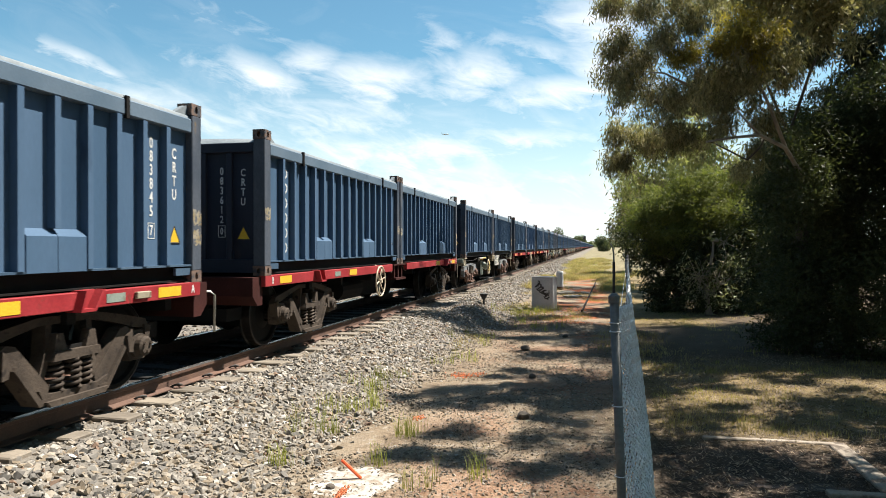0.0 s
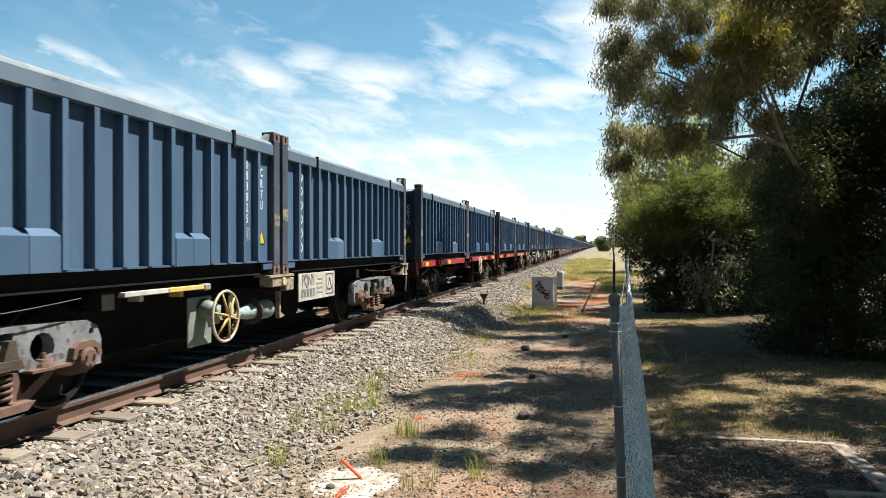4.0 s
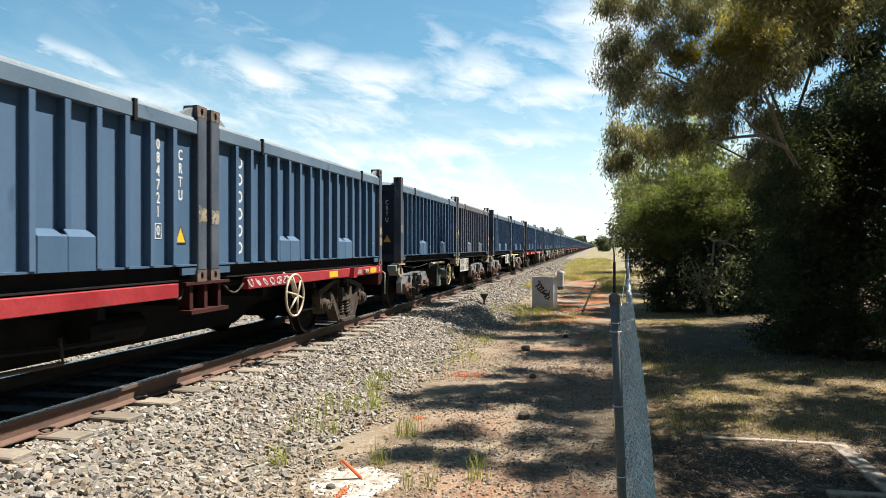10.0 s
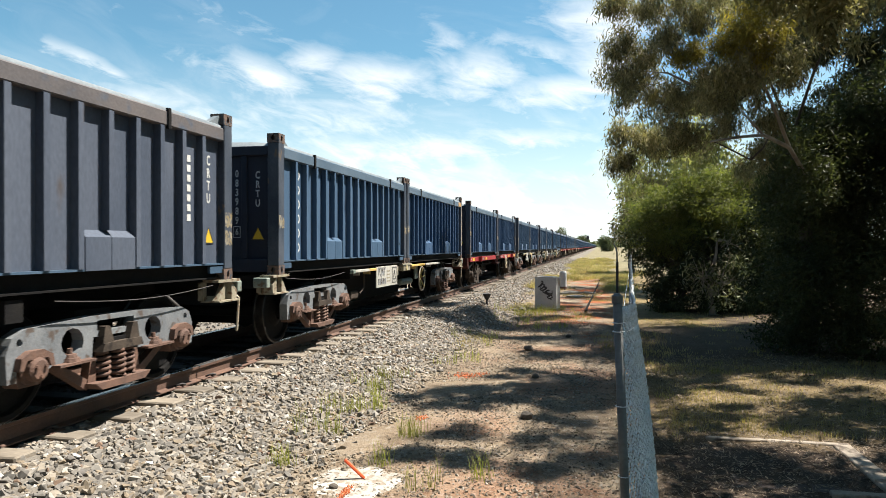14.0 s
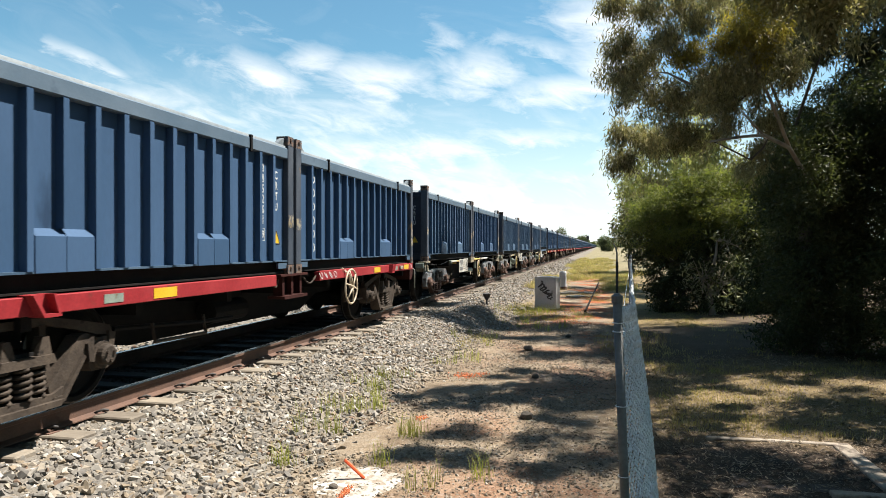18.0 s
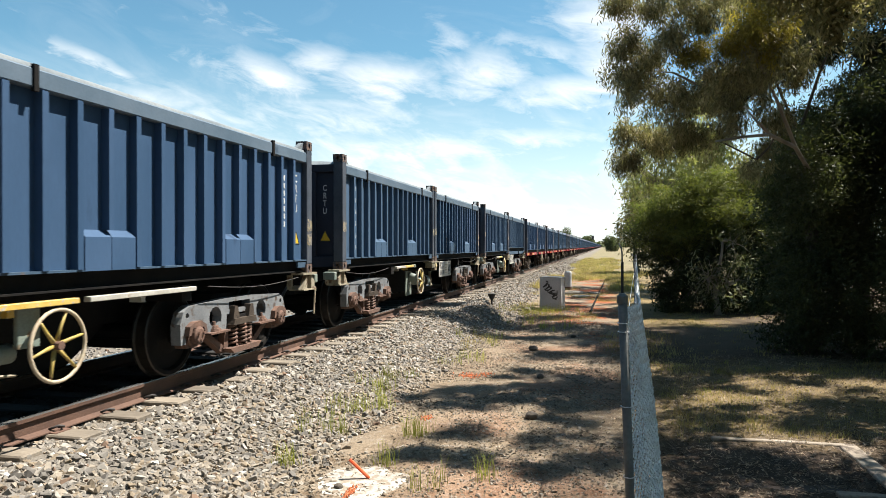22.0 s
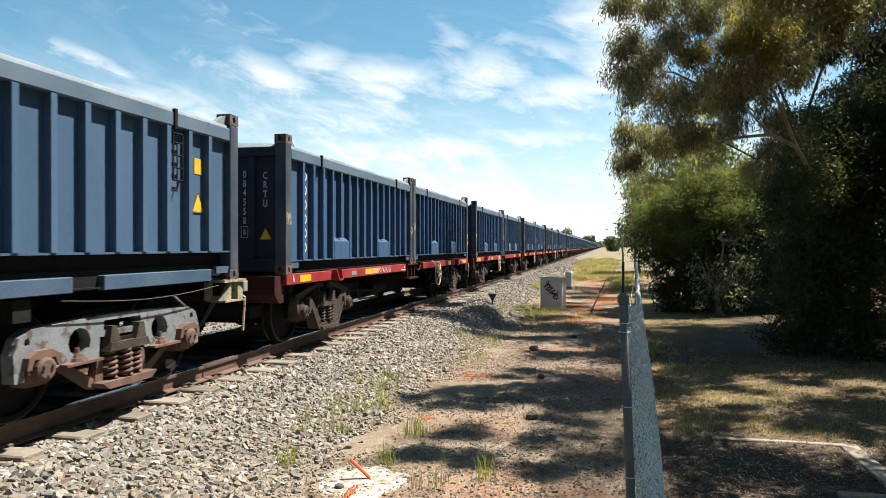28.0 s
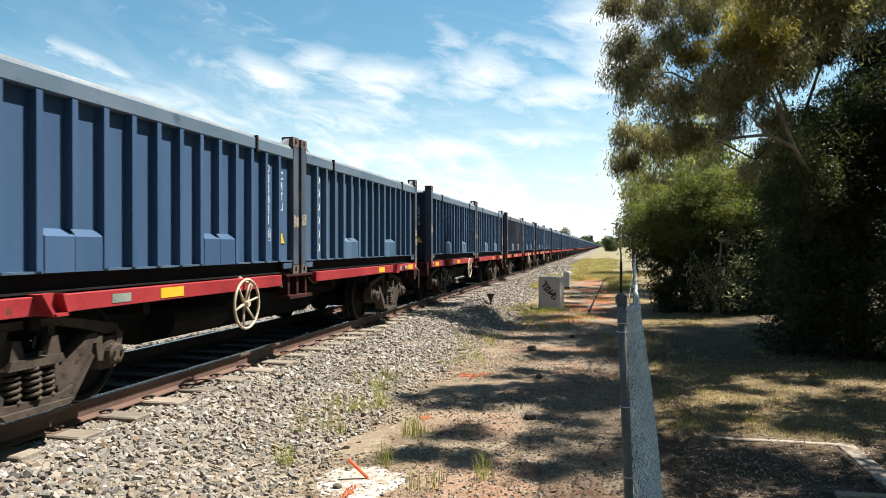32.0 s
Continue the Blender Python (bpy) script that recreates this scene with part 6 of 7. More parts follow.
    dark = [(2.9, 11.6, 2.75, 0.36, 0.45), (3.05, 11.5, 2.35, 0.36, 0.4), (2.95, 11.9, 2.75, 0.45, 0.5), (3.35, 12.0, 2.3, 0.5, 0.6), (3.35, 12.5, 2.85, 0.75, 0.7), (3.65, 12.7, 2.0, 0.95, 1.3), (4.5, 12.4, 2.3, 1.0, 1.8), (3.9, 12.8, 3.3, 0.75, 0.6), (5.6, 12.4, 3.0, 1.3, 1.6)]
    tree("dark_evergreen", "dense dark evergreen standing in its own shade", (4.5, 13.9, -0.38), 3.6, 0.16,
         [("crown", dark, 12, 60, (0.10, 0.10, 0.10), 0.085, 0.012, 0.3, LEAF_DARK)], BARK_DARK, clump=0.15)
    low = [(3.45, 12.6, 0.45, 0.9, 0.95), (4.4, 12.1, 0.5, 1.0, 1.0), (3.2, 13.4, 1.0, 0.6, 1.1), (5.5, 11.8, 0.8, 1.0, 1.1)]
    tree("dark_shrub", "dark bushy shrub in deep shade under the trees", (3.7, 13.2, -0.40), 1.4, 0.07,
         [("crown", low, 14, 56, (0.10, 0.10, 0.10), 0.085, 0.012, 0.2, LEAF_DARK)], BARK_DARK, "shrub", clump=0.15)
    bush = [(1.95, 19.90, 2.13, 1.06, 0.86), (2.88, 19.79, 2.42, 1.17, 0.70), (3.58, 20.18, 2.66, 0.80, 0.64), (4.1, 20.4, 2.2, 0.7, 0.8)]
    # lower clumps take the dark leaf, putting the wattle's own shade into colour
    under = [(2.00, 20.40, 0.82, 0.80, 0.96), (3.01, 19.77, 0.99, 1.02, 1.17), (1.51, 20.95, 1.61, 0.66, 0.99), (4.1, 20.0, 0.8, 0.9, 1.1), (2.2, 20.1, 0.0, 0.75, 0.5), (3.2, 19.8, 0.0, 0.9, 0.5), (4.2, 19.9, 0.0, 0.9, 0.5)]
    tree("acacia", "feathery green wattle with its underside coloured dark for shade", (2.75, 20.3, -0.40), 2.4, 0.10,
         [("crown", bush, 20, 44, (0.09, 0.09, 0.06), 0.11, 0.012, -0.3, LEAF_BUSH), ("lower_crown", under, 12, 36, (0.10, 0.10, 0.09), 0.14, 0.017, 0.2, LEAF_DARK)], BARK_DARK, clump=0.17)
    tree("grey_sapling", "thin grey-leaved sapling at the edge of the shade", (2.85, 19.0, -0.40), 1.9, 0.085,
         [("crown", [(2.5, 18.9, 0.5, 0.5, 0.75), (3.2, 18.8, 0.4, 0.55, 0.7), (3.3, 19.0, 1.4, 0.4, 0.4)], 30, 22, (0.16, 0.16, 0.16), 0.13, 0.012, 0.2, LEAF_GREY)], BARK)
    pale = [(3.46, 29.80, 4.69, 1.41, 0.94), (4.89, 30.61, 4.52, 0.97, 0.97), (1.82, 31.95, 4.23, 1.05, 0.95), (1.26, 32.98, 4.98, 0.65, 1.29), (3.36, 30.82, 5.76, 1.70, 0.73)]
    tree("pale_gum", "pale grey-green eucalyptus farther along the fence", (3.1, 31.5, -0.40), 6.0, 0.2,
         [("crown", pale, 12, 30, (0.28, 0.28, 0.3), 0.26, 0.03, 1.6, LEAF_PALE)], BARK)
    far = [(1.58, 45.97, 2.46, 0.61, 1.26), (2.30, 47.94, 2.88, 0.90, 1.32), (1.88, 44.96, 4.37, 0.78, 0.88), (3.6, 47.0, 4.2, 1.4, 1.6)]
    tree("distant_gum", "dark eucalyptus by the far end of the path", (1.95, 46.2, -0.40), 4.6, 0.18,
         [("crown", far, 14, 26, (0.3, 0.3, 0.3), 0.3, 0.05, 0.8, LEAF_GUM)], BARK_DARK)
    # added, mostly unseen trees close the view beside and behind, cutting stray sky light
    for x, y, h in ((2.5, -7.0, 9.0), (-1.2, -6.5, 9.5), (0.6, -9.0, 10.0), (-9.8, -5.0, 9.0), (-9.5, -10.0, 9.0), (-12.5, -6.0, 8.0), (5.0, -14.0, 9.0), (-3.0, -16.0, 9.0), (8.0, 8.0, 6.5), (10.5, 16.5, 7.5), (7.0, 24.0, 3.6), (8.5, 33.0, 4.2), (6.5, 2.5, 6.0), (7.0, -5.0, 7.0)):
        crowns = [(x + rng.uniform(-1, 1), y + rng.uniform(-1, 1), h * k, 1.7, 1.3) for k in (0.4, 0.6, 0.8, 0.95)]
        tree("side_tree", "dense tree added beside or behind the standpoint to cut sky light", (x, y, -0.35), h * 0.9, 0.2, [("crown", crowns, 5, 26, (0.3, 0.3, 0.28), 0.24, 0.05, 0.6, LEAF_DARK if y > 5 else LEAF_GUM)], BARK_DARK)
    for x, y, h, r in ((2.2, 238, 4.4, 2.2), (-34, 620, 16, 6), (-37, 640, 14, 5), (-14, 700, 11, 5), (-20, 720, 11, 5), (60, 420, 14, 9), (38, 300, 11, 7), (24, 190, 8, 5), (12, 120, 7, 4), (9, 85, 6.5, 3), (7, 62, 6, 2.5)):
        crowns = [(x + rng.uniform(-0.5, 0.5) * r, y + rng.uniform(-0.3, 0.3) * r, h * k, r * s, h * 0.28) for k, s in ((0.12, 0.9), (0.35, 1.0), (0.6, 1.0), (0.8, 0.7))]
        k = 900 / (3 * 4.2 * r * r * h * 0.28 * 0.8)
        tree("far_tree", "rounded green tree far along the line", (x, y, -0.45), h * 0.8, h * 0.03, [("crown", crowns, k, 9, (r * 0.1, r * 0.1, r * 0.1), r * 0.11, r * 0.035, 0.0, LEAF_FAR)], BARK_DARK, limb=False)


trees()


def woods():
    """The low line of woods along the skyline."""
    cs = []
    for _ in range(5000):
        a = rng.uniform(-1.3, 1.0)
        d = rng.uniform(900, 1300)
        h = (4 + 5 * noise.noise(Vector((a * 18, 0, 0))) + 4) * rng.random()
        cs.append((d * math.sin(a), d * math.cos(a), max(h, 0.3)))
    ob = new("distant_woods", leaves_mesh("distant_woods", cs, 3, (5, 5, 1.5), 6, 2.2, 0.0, LEAF_FAR))
    tagged(ob, "low dark line of woods on the skyline", "woods", kind="stuff")


woods()


# ---- grass and litter ----
def blades(name, spots, per, radius, height, width, material, label, category):
    n = len(spots) * per
    c = np.repeat(np.asarray(spots), per, axis=0)
    base = c + np.concatenate([rng.normal(0, 1, (n, 2)) * radius, np.zeros((n, 1))], 1)
    a = rng.uniform(0, 6.28, n)
    lean = rng.uniform(0.05, 0.7, n)[:, None]
    h = (height * rng.uniform(0.35, 1.2, n))[:, None]
    out = np.stack([np.cos(a), np.sin(a), np.zeros(n)], 1)
    side = np.stack([-np.sin(a), np.cos(a), np.zeros(n)], 1) * width
    up = np.array((0, 0, 1.0))
    mid = base + up * h * 0.6 + out * h * lean * 0.3
    tip = base + up * h + out * h * lean
    v = np.stack([base - side, base + side, mid + side * 0.7, tip, mid - side * 0.7], 1).reshape(-1, 3)
    k = np.arange(n)[:, None] * 5
    f = np.concatenate([k + np.array([0, 1, 2, 4])], 0)
    t = np.concatenate([k + 4, k + 2, k + 3, k + 3], 1)
    tri = np.concatenate([t[:, :3]], 1)
    me = bpy.data.meshes.new(name)
    me.from_pydata(v.tolist(), [], f.tolist() + tri.tolist())
    me.materials.append(material)
    ob = new(name, me)
    return tagged(ob, label, category, kind="stuff")


# weeds in the gravel: x, y, reach, count
WEEDS = ((-2.68, 9.0, 0.10, 5), (-2.74, 8.1, 0.12, 6), (-2.72, 7.2, 0.12, 5), (-2.62, 6.4, 0.14, 5), (-2.4, 7.45, 0.08, 3), (-1.73, 6.4, 0.10, 5), (-1.7, 5.55, 0.05, 2), (-2.55, 5.25, 0.07, 3), (-1.25, 5.1, 0.08, 2),
         (-1.0, 5.4, 0.08, 2), (-2.2, 10.8, 0.3, 5), (-1.9, 13.2, 0.5, 5), (-1.8, 17.5, 0.5, 12), (-1.2, 15.5, 0.5, 8), (-2.0, 19.3, 0.4, 12), (-1.9, 18.6, 0.3, 9), (-1.3, 19.75, 0.25, 8))


def ground_cover():
    spots = []
    for cx, cy, r, k in WEEDS:
        for _ in range(k):
            x, y = cx + rng.normal(0, r), cy + rng.normal(0, r)
            spots.append((x, y, lay(x, y)))
    blades("grass_tufts", spots, 20, 0.055, 0.21, 0.0026, GRASS, "thin green grass tufts growing through the gravel", "grass")
    spots = []
    for _ in range(2600):
        x, y = rng.uniform(-2.6, 1.2), rng.uniform(12, 36)
        if noise.noise(Vector((x * 0.7, y * 0.35, 4))) > 0.05:
            spots.append((x, y, lay(x, y)))
    blades("path_grass", spots, 10, 0.07, 0.09, 0.003, STRAW, "sparse dry grass along the dirt path", "grass")
    spots = []
    for _ in range(5200):
        x, y = rng.uniform(0.7, 9), 6.8 + 15 * rng.random() ** 1.4
        q = noise.noise(Vector((x * 0.5, y * 0.7, 5)))
        # blades too are thinned where the trees' shade falls
        if (q > -0.12 or rng.random() < 0.12) and (y < 11.3 or rng.random() < 0.25 or (x < 2.3 and y > 16)) and not (0.85 < x < 2.3 and y < 7.0):
            spots.append((x, y, lay(x, y)))
    blades("dry_lawn", spots, 14, 0.06, 0.055, 0.0025, STRAW, "short dry straw-coloured grass under the trees", "grass")
    blades("green_lawn", spots[::14], 12, 0.07, 0.06, 0.0025, GRASS, "short green grass among the dry lawn", "grass")
    spots = []
    for _ in range(8000):
        y = 29 + 75 * rng.random() ** 1.6
        x = rng.uniform(-2.9 + 0.004 * (y - 34), 3.2)
        if noise.noise(Vector((x * 0.5, y * 0.10, 9))) > -0.15 + max(0.06 * (38 - y), 0) + max(0.3 * (x - 0.6), 0):
            spots.append((x, y, lay(x, y)))
    blades("verge_grass", spots, 12, 0.14, 0.22, 0.006, STRAW, "tall dry grass on the verge beyond the cabinet", "grass")
    blades("verge_green", spots[::10], 12, 0.12, 0.26, 0.006, GRASS, "green weeds among the dry verge grass", "grass")
    # added weeds, none known there: they darken the view under the wagons
    spots = [(-11.6 - 2.4 * rng.random() ** 1.5, 1 + 55 * rng.random() ** 1.4, GROUND + 0.1) for _ in range(9000)]
    blades("far_weeds", spots, 12, 0.12, 0.42, 0.02, LEAF_DARK, "dark weeds added on the far side of the track", "weeds")
    pts = []
    for _ in range(46000):
        x, y = rng.uniform(0.15, 4.5), 3.2 + 9 * rng.random() ** 1.2
        pts.append((x, y, lay(x, y) + 0.008))
    for _ in range(10000):
        x, y = rng.uniform(-2.0, 0.2), 4 + 13 * rng.random()
        pts.append((x, y, lay(x, y) + 0.006))
    n = len(pts)
    a = rng.uniform(0, 6.28, n)
    ln, wd = (0.008 + 0.032 * rng.random(n) ** 2)[:, None], rng.uniform(0.003, 0.009, n)[:, None]
    d = np.stack([np.cos(a), np.sin(a), rng.normal(0, 0.32, n)], 1) * ln
    s = np.stack([-np.sin(a), np.cos(a), rng.normal(0, 0.3, n)], 1) * wd
    p = np.asarray(pts)
    v = np.stack([p - d, p + s, p + d, p - s], 1).reshape(-1, 3)
    ob = new("fallen_leaves", big_mesh("fallen_leaves", v, np.arange(n * 4).reshape(-1, 4), LITTER))
    tagged(ob, "dry fallen gum leaves and bark strips on the earth", "leaf litter", kind="stuff")


ground_cover()


# ---- fence ----
def fence_line(y):
    return 0.115 + 0.045 * (y - 3.2)


def fence():
    f = thing("chain_link_fence", "sagging galvanised chain-link fence on pipe posts", "fence")
    for i, y in enumerate((3.3, 12.3, 15.3, 18.3)):
        x0, x1 = (0.138, 0.080) if not i else (fence_line(y), fence_line(y) - 0.02)
        z = lay(x0, y)
        p = part("post", Shape().tube([(x0 + 0.006, y, z - 0.1), (x1, y, 1.12)], 0.021, 14), PIPE, f, "dull galvanised pipe post", smooth=True)
        part("cap", Shape().tube([(x1, y, 1.09), (x1, y, 1.122), (x1, y, 1.135)], [0.026, 0.026, 0.012], 14), PIPE, p)
    mesh = Shape()
    tall = 1.42
    rows = 40
    y = 3.36
    k = 0
    while y < 17.5:
        path = []
        step = 0.013 if y < 4.4 else 0.022 if y < 7 else 0.034
        for j in range(rows + 1):
            z = -0.36 + tall * j / rows + 0.02 * math.sin(y * 0.9) + 0.012 * noise.noise(Vector((k * 5.3, 0, 4)))
            s = j / rows
            grow = min(max((y - 3.35) / 0.3, 0), 1) ** 0.6
            bulge = grow * (0.08 + 0.125 * (1 - s)) * (0.92 + 0.35 * noise.noise(Vector((y * 0.9, s * 2, 1)))) * max(1 - 0.05 * (y - 3.5), 0.35)
            zig = 0.018 * (1 if (j + k) % 2 else -1)
            path.append((fence_line(y) - 0.015 + bulge - 0.03 * s + 0.007 * (1 if (j + k) % 2 else -1) + 0.006 * noise.noise(Vector((k * 3.7, j * 0.25, 6))), y + zig + 0.01 * noise.noise(Vector((k * 0.7, j * 0.3, 2))), z))
        mesh.tube(path, 0.0044 if y < 4.6 else 0.0038 if y < 6 else 0.0034, 4, False)
        y += step
        k += 1
    part("chain_mesh", mesh, GALV, f, "bulging silver wire mesh", kind="stuff")
    for z in (0.38, 0.9):
        part("strand", Shape().tube([(fence_line(y) - 0.035, y, z + 0.01 * math.sin(y)) for y in np.arange(4.4, 18.4, 0.5)], 0.003, 5), GALV, f)
    for z in (1.0, 0.96, 0.62, 0.30):
        tie = Shape().ring((0.138 - 0.058 * (z + 0.45) / 1.57, 3.3, z), "z", 0.026, 0.0022, 14, 4)
        tie.tube([(0.12, 3.275, z), (0.15, 3.25, z + 0.02), (0.14, 3.24, z + 0.05)], 0.0022, 4)
        part("wire_tie", tie, GALV, f)
    pole = thing("cranked_post", "black steel fence post with a cranked pale top", "post")
    part("shaft", Shape().box(0.222, 0.258, 9.98, 10.02, -0.6, 1.13), BLACK, pole)
    part("arm", Shape().tube([(0.24, 10.0, 1.12), (0.237, 10.0, 1.25), (0.225, 10.0, 1.33), (0.19, 10.0, 1.39)], 0.013, 6), PIPE, pole, "pale bent arm")


fence()


# ---- things by the track ----
def things():
    x, y = -1.49, 20.1
    z = lay(x, y)
    cab = thing("trackside_cabinet", "pale grey metal signal cabinet with black scrawl on its face", "cabinet", at=pose(x, y, z, 0, 0, -13))
    part("case", Shape().box(-0.33, 0.30, 0, 0.42, 0.03, 0.92, 0.012), CABINET, cab)
    part("roof", Shape().prism([(-0.335, 0.915), (0.305, 0.915), (0.305, 0.94), (0.0, 0.955), (-0.335, 0.94)], -0.015, 0.435, "y"), CABINET, cab)
    part("plinth", Shape().box(-0.34, 0.31, -0.02, 0.44, -0.1, 0.05, 0.01), CONCRETE, cab)
    part("door_panel", Shape().box(-0.29, 0.26, -0.008, 0.002, 0.10, 0.88, 0.003), CABINET, cab)
    part("door_handle", Shape().box(0.18, 0.21, -0.03, -0.006, 0.45, 0.57, 0.005), PIPE, cab)
    g = Shape()
    for k in range(5):
        cx, cz = -0.14 + 0.07 * k, 0.74 - 0.085 * k
        pts = [(cx + 0.07 * math.sin(a * (1.5 + 0.3 * k)) - 0.02 * a / 3, -0.011, cz + 0.09 * math.cos(a + k)) for a in np.linspace(0, 5.2, 14)]
        g.tube(pts, 0.017, 4)
    g.tube([(-0.17, -0.011, 0.58), (-0.13, -0.011, 0.82), (-0.10, -0.011, 0.60)], 0.012, 4)
    g.v = [(a, max(min(b, -0.0085), -0.011), c) for a, b, c in g.v]
    part("scrawl", g, BLACK, cab, "black spray-painted scrawl")
    x, y = -1.46, 29.2
    z = lay(x, y)
    v = thing("vent_pipe", "short grey cylindrical vent with a dark band at its foot", "vent", at=pose(x, y, z))
    part("barrel", Shape().tube([(0, 0, 0.12), (0, 0, 0.70), (0, 0, 0.76)], [0.145, 0.145, 0.12], 18), CABINET, v, smooth=False)
    part("foot", Shape().tube([(0, 0, -0.05), (0, 0, 0.13)], 0.16, 18), RUST, v)
    for k in range(7):
        a, b = rng.uniform(-1.3, -0.3), rng.uniform(25.0, 27.6)
        s = rng.uniform(0.15, 0.42)
        ob = new("concrete_slab", Shape().prism([(-s, -s * 0.5), (s * 0.7, -s * 0.6), (s, s * 0.3), (0.1 * s, s * 0.6), (-s * 0.9, s * 0.4)], 0, 0.05, "z").mesh("concrete_slab", LIME))
        ob.matrix_basis = pose(a, b, lay(a, b) + 0.01, rng.uniform(-6, 6), rng.uniform(-6, 6), rng.uniform(0, 360))
        tagged(ob, "broken pale concrete slab lying on red earth", "rubble", "broken slabs by the vent")
    x, y = -2.77, 17.5
    z = lay(x, y)
    ind = thing("point_indicator", "small dark rusty trackside indicator on a stem", "indicator", at=pose(x, y, z - 0.05))
    part("stem", Shape().tube([(0, 0, 0), (0, 0, 0.24)], 0.025, 8), BLACK, ind)
    part("head", Shape().tube([(0, 0, 0.18), (0, 0, 0.24), (0, 0, 0.33), (0, 0, 0.345)], [0.03, 0.06, 0.11, 0.11], 10), BLACK, ind)
    # concrete pit with two lids
    x0, x1, y0, y1 = 0.90, 2.16, 5.45, 6.86
    z = lay(2.05, 6.3) + 0.012
    pit = thing("service_pit", "concrete pit frame with dark rusted lids under leaves", "pit cover")
    for a in ((x0 + 0.06, x1, y1 - 0.07, y1, 0.004), (1.62, x1, y0, y0 + 0.09, 0.0), (x0, x0 + 0.10, y0 + 0.105, y1 - 0.105, -0.05), (x1 - 0.15, x1, y0 + 0.095, y1 - 0.075, 0.008)):
        part("frame_side", Shape().box(a[0], a[1], a[2], a[3], z - 0.2, z + a[4], 0.008), PIT_EDGE, pit)
    for a in ((x0 + 0.105, 1.52), (1.53, x1 - 0.155)):
        part("lid", Shape().box(a[0], a[1], y0 + 0.105, y1 - 0.075, z - 0.08, z - 0.03, 0.006), LIDS, pit, "rust-dark pit lid")
    # survey mark: lime patch, orange peg and paint
    def splash(name, cx, cy, rx, ry, material, label, k, lift=0.006):
        n = 40
        vs = [(cx, cy, lay(cx, cy) + lift)]
        for ring in (0.4, 0.75, 1.0):
            for i in range(n):
                a = 2 * math.pi * i / n
                r = ring * (1 + 0.35 * noise.noise(Vector((math.cos(a) * 1.6, math.sin(a) * 1.6, k))) + 0.12 * noise.noise(Vector((math.cos(a) * 6, math.sin(a) * 6, k))))
                px, py = cx + rx * r * math.cos(a), cy + ry * r * math.sin(a)
                vs.append((px, py, lay(px, py) + lift * (1.0 if ring < 1 else 0.0)))
        fs = [(0, 1 + i, 1 + (i + 1) % n) for i in range(n)]
        for q in (0, 1):
            fs += [(1 + q * n + i, 1 + (q + 1) * n + i, 1 + (q + 1) * n + (i + 1) % n, 1 + q * n + (i + 1) % n) for i in range(n)]
        ob = new(name, Shape().add(vs, fs).mesh(name, material, True))
        tagged(ob, label, "ground mark")
    splash("lime_patch", -1.84, 5.14, 0.36, 0.33, LIME, "dusty white lime patch on the gravel", 3, 0.008)
    for cx, cy, rx, ry, count in ((-1.80, 9.53, 0.16, 0.16, 190), (-1.81, 7.07, 0.05, 0.08, 60), (-1.83, 4.88, 0.03, 0.13, 110), (-1.62, 9.7, 0.08, 0.08, 50)):
        q = rng.normal(0, 1, (count, 2)) * (rx * 0.6, ry * 0.6) + (cx, cy)
        dots = [(x, y, lay(x, y) + 0.012) for x, y in q]
        ob = stone_heap("orange_paint_mark", dots, rng.uniform(0.005, 0.014, count), SPRAY, "pebbles sprayed with faded orange survey paint", "ground mark")
    peg = new("survey_peg", Shape().tube([(-1.936, 5.16, -0.316), (-1.79, 5.20, lay(-1.79, 5.2) + 0.01)], 0.014, 8).mesh("survey_peg", ORANGE))
    tagged(peg, "bright orange-red plastic peg leaning on the lime patch", "peg")
    # clods and dark rocks
    for cx, cy, s in ((-0.75, 7.35, 0.07), (-1.95, 4.95, 0.035), (-1.2, 12.2, 0.08), (-0.85, 9.6, 0.05), (-2.05, 19.2, 0.11), (-2.25, 19.0, 0.08), (-0.6, 14.0, 0.06)):
        bm = bmesh.new()
        bmesh.ops.create_icosphere(bm, subdivisions=2, radius=s)
        for v in bm.verts:
            v.co *= 1 + 0.35 * noise.noise(v.co * 14 + Vector((cx, cy, 0)))
            v.co.z *= 0.75
        me = bpy.data.meshes.new("rock")
        bm.to_mesh(me)
        bm.free()
        me.materials.append(BARK_DARK)
        ob = new("rock", me)
        ob.matrix_basis = pose(cx, cy, lay(cx, cy) + s * 0.4)
        tagged(ob, "dark clod of earth on the path", "rock")
    # a thin dark bar lying along the path
    rail = Shape().prism([(-0.026, -0.03), (0.026, -0.03), (0.02, 0.03), (-0.02, 0.03)], 19.6, 46.0, "y")
    rail.v = [(x - 0.36 + 0.0226 * (y - 20.3), y, z + lay(-0.3, y) + 0.03) for x, y, z in rail.v]
    tagged(new("old_pipe", rail.mesh("old_pipe", UNDER)), "thin dark bar lying on red earth", "pipe")
    # signal far down the line
    sig = thing("signal_mast", "black railway signal on a slim mast far away", "signal", at=pose(-5.2, 330, -0.45))
    part("mast", Shape().tube([(0, 0, 0), (0, 0, 6.0)], 0.12, 8), BLACK, sig)
    part("head", Shape().box(-0.55, 0.55, -0.3, 0.3, 4.9, 6.6, 0.05), BLACK, sig)
    pale = thing("pale_barrier", "pale horizontal barrier across the far path", "barrier", at=pose(2.6, 58, -0.45))
    part("beam", Shape().box(-0.45, 0.3, -0.1, 0.1, 0.98, 1.2, 0.03), WHITE_WORN, pale)
    part("leg", Shape().box(-0.36, -0.30, -0.03, 0.03, -0.1, 0.98), BLACK, pale)
    part("leg", Shape().box(0.16, 0.22, -0.03, 0.03, -0.1, 0.98), BLACK, pale)


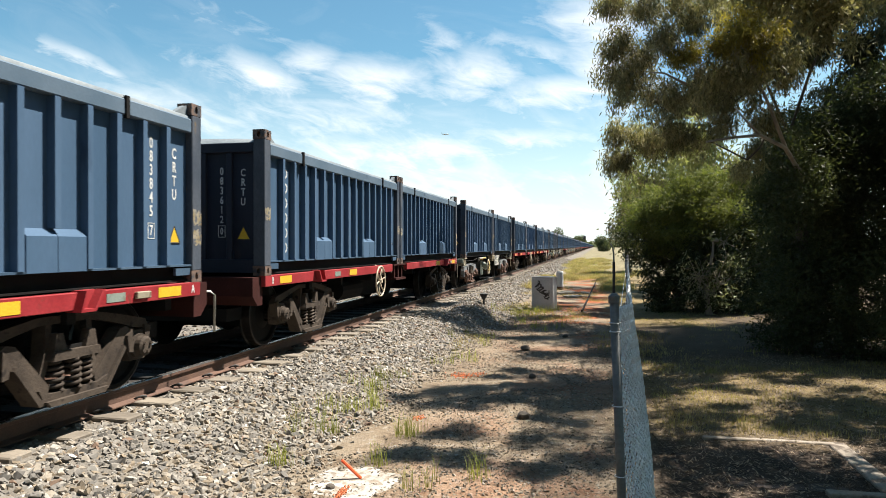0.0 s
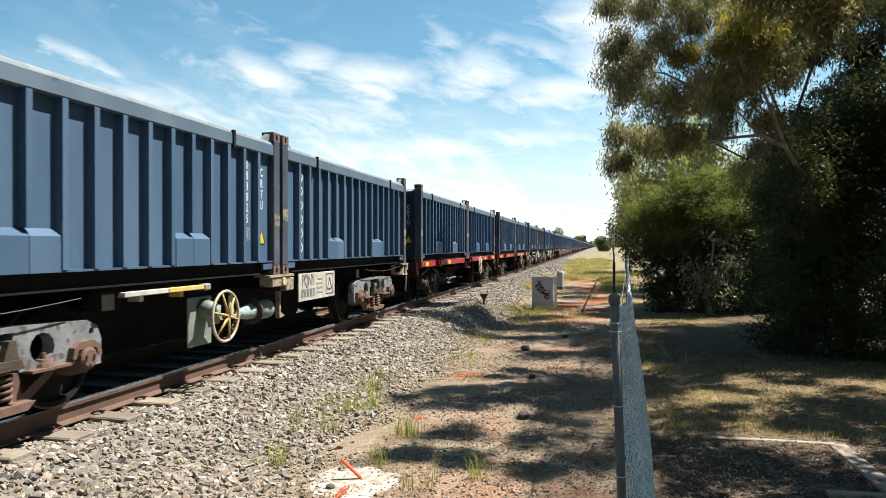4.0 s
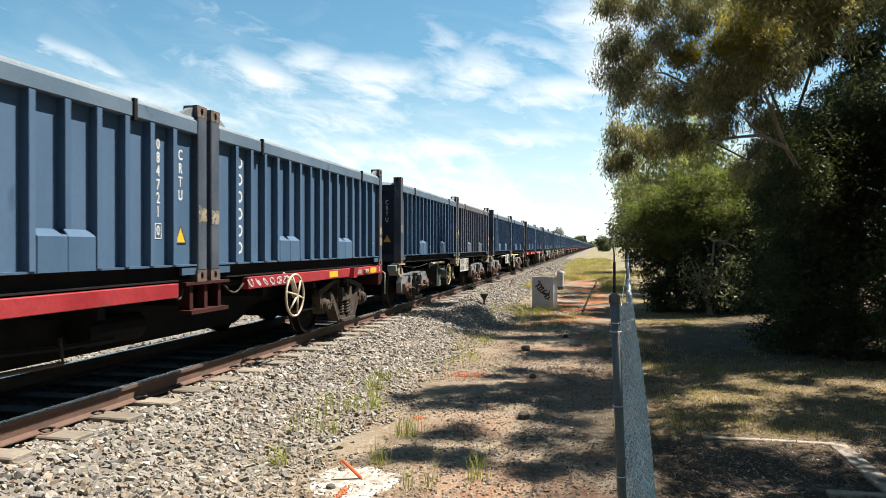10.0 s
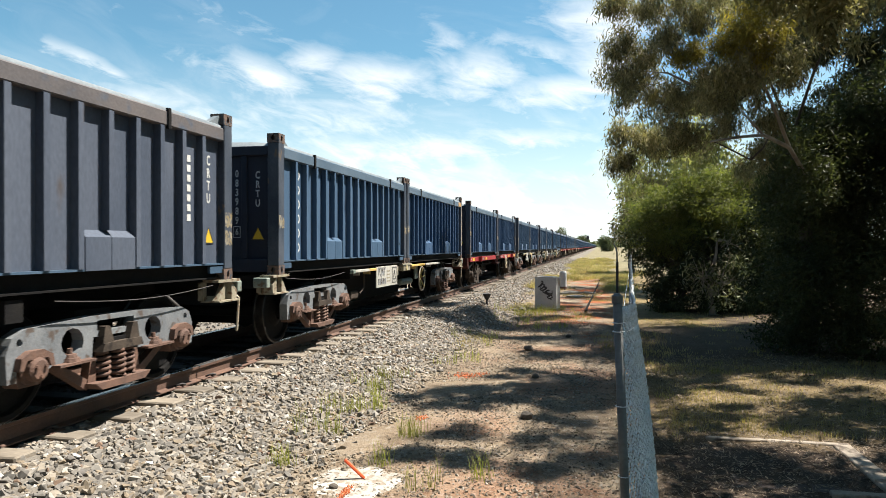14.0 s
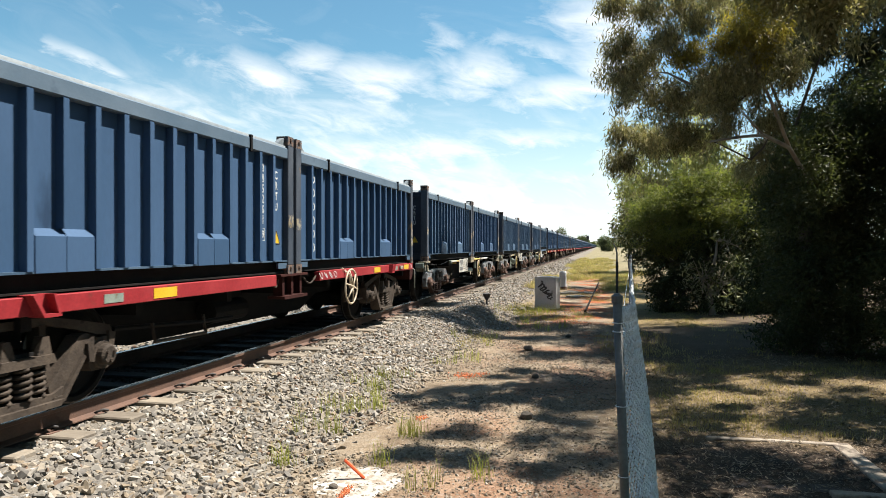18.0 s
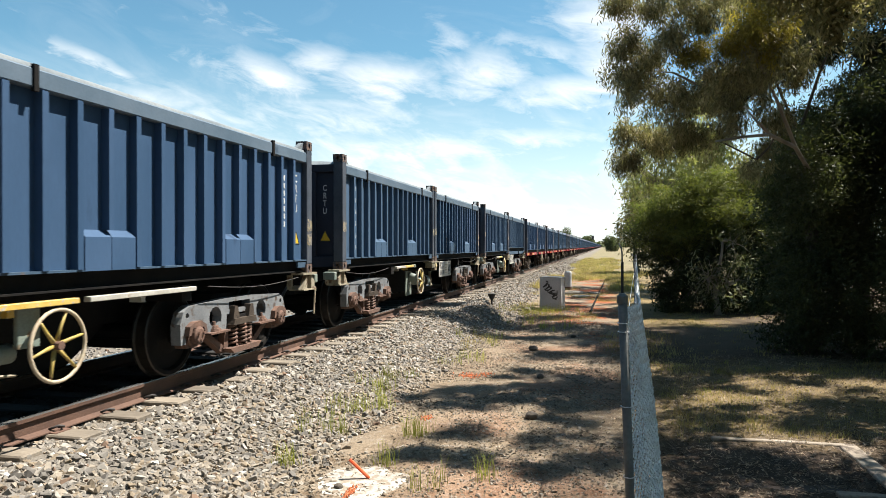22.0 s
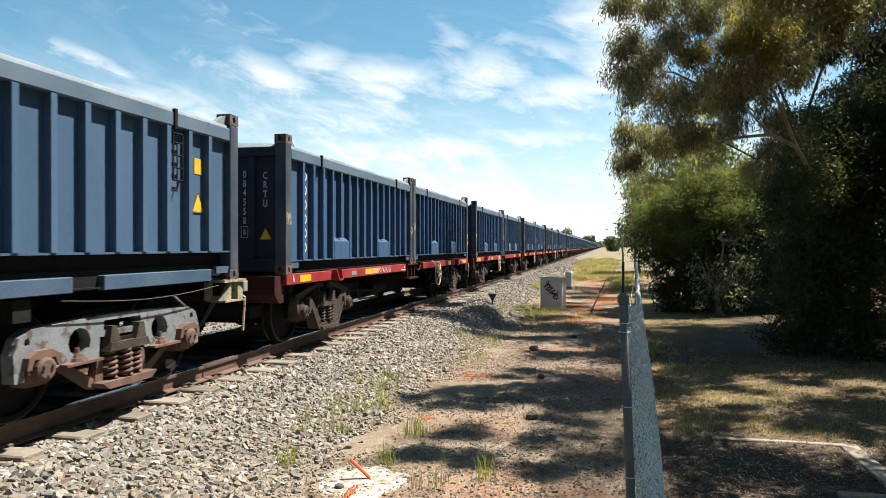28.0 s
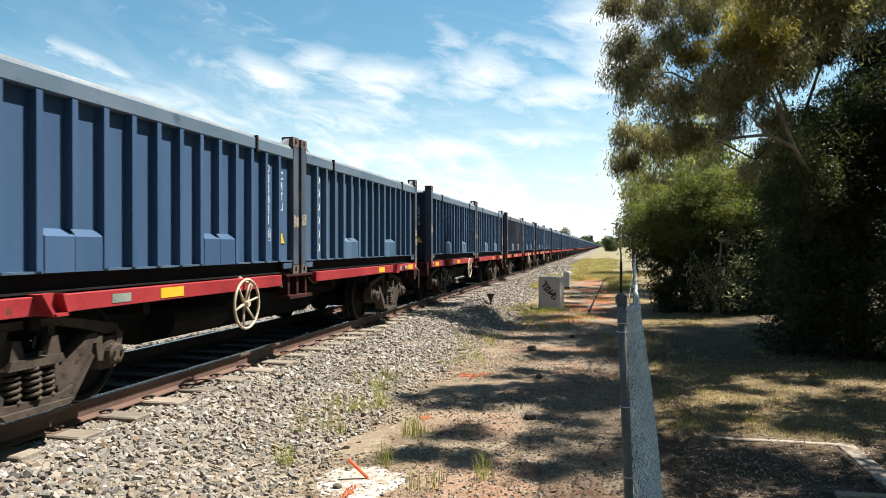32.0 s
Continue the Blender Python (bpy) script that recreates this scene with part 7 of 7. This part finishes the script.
LIME = mat("lime_dust", (0.286, 0.265, 0.231), (0.420, 0.399, 0.361), 6, 0.95, 0, 0.6, 40, third=((0.235, 0.193, 0.147), 0.50))
PIT_EDGE = mat("pale_pit_concrete", (0.210, 0.172, 0.130), (0.302, 0.260, 0.210), 3, 0.9, 0, 0.4, 50, third=((0.109, 0.084, 0.063), 0.54))
LIDS = mat("rusted_pit_lid", (0.040, 0.026, 0.020), (0.085, 0.060, 0.045), 5, 0.85, 0, 0.4, 60, third=((0.15, 0.12, 0.09), 0.60))
SPRAY = stone_mat("orange_spray", [(0.0, (0.52, 0.13, 0.05)), (0.4, (0.30, 0.12, 0.06)), (0.7, (0.42, 0.16, 0.08))])
things()


def airliner():
    a = thing("airliner", "small white airliner crossing the sky", "aircraft")
    part("fuselage", Shape().tube([(-7.5, 0, 0.6), (-5, 0, 0.1), (0, 0, 0), (5, 0, 0), (7, 0, -0.2), (7.6, 0, -0.3)], [0.15, 0.7, 0.95, 0.95, 0.6, 0.1], 10), WHITE, a, smooth=True)
    for k in (-1, 1):
        part("wing", Shape().prism([(1.5, k * 0.5), (-1.2, k * 0.5), (-3.6, k * 7.0), (-2.6, k * 7.0)], -0.35, -0.15, "z"), WHITE, a)
        part("tailplane", Shape().prism([(-5.6, k * 0.2), (-6.8, k * 0.2), (-7.6, k * 2.6), (-6.9, k * 2.6)], 0.4, 0.5, "z"), WHITE, a)
        part("engine", Shape().tube([(-0.6, k * 2.6, -0.9), (1.4, k * 2.6, -0.9)], 0.45, 8), CABINET, a)
    part("fin", Shape().prism([(-5.2, 0.5), (-6.9, 0.5), (-7.8, 3.2), (-6.9, 3.2)], -0.1, 0.1, "y"), WHITE, a)
    return a


PLANE = airliner()
PLANE_ROWS = [(t, pose(-294.5 + 75.7 * t, 1368.7 + 9.9 * t, 224.9 + 1.56 * t, 0, 0, 7.5)) for t in (0, 8, 16, 24, 32)]


def motions():
    """The whole train rolls by at one pace; its wheels turn with it, and an aircraft crosses the sky."""
    for ob, home in TRAIN:
        walk(ob, [(t, Matrix.Translation((0, -SPEED * t, 0)) @ home) for t in (0, 8, 16, 24, 32)])
    turn = math.degrees(SPEED / 0.4325)
    for w in WHEELS:
        x, y, z = w.matrix_basis.translation
        back = -1 if w.parent.matrix_basis[0][0] < 0 else 1
        walk(w, [(k * 0.25, pose(x, y, z) @ Matrix.Rotation(radians(turn * k * 0.25) * back, 4, "X")) for k in range(129)])
    walk(PLANE, PLANE_ROWS)


motions()
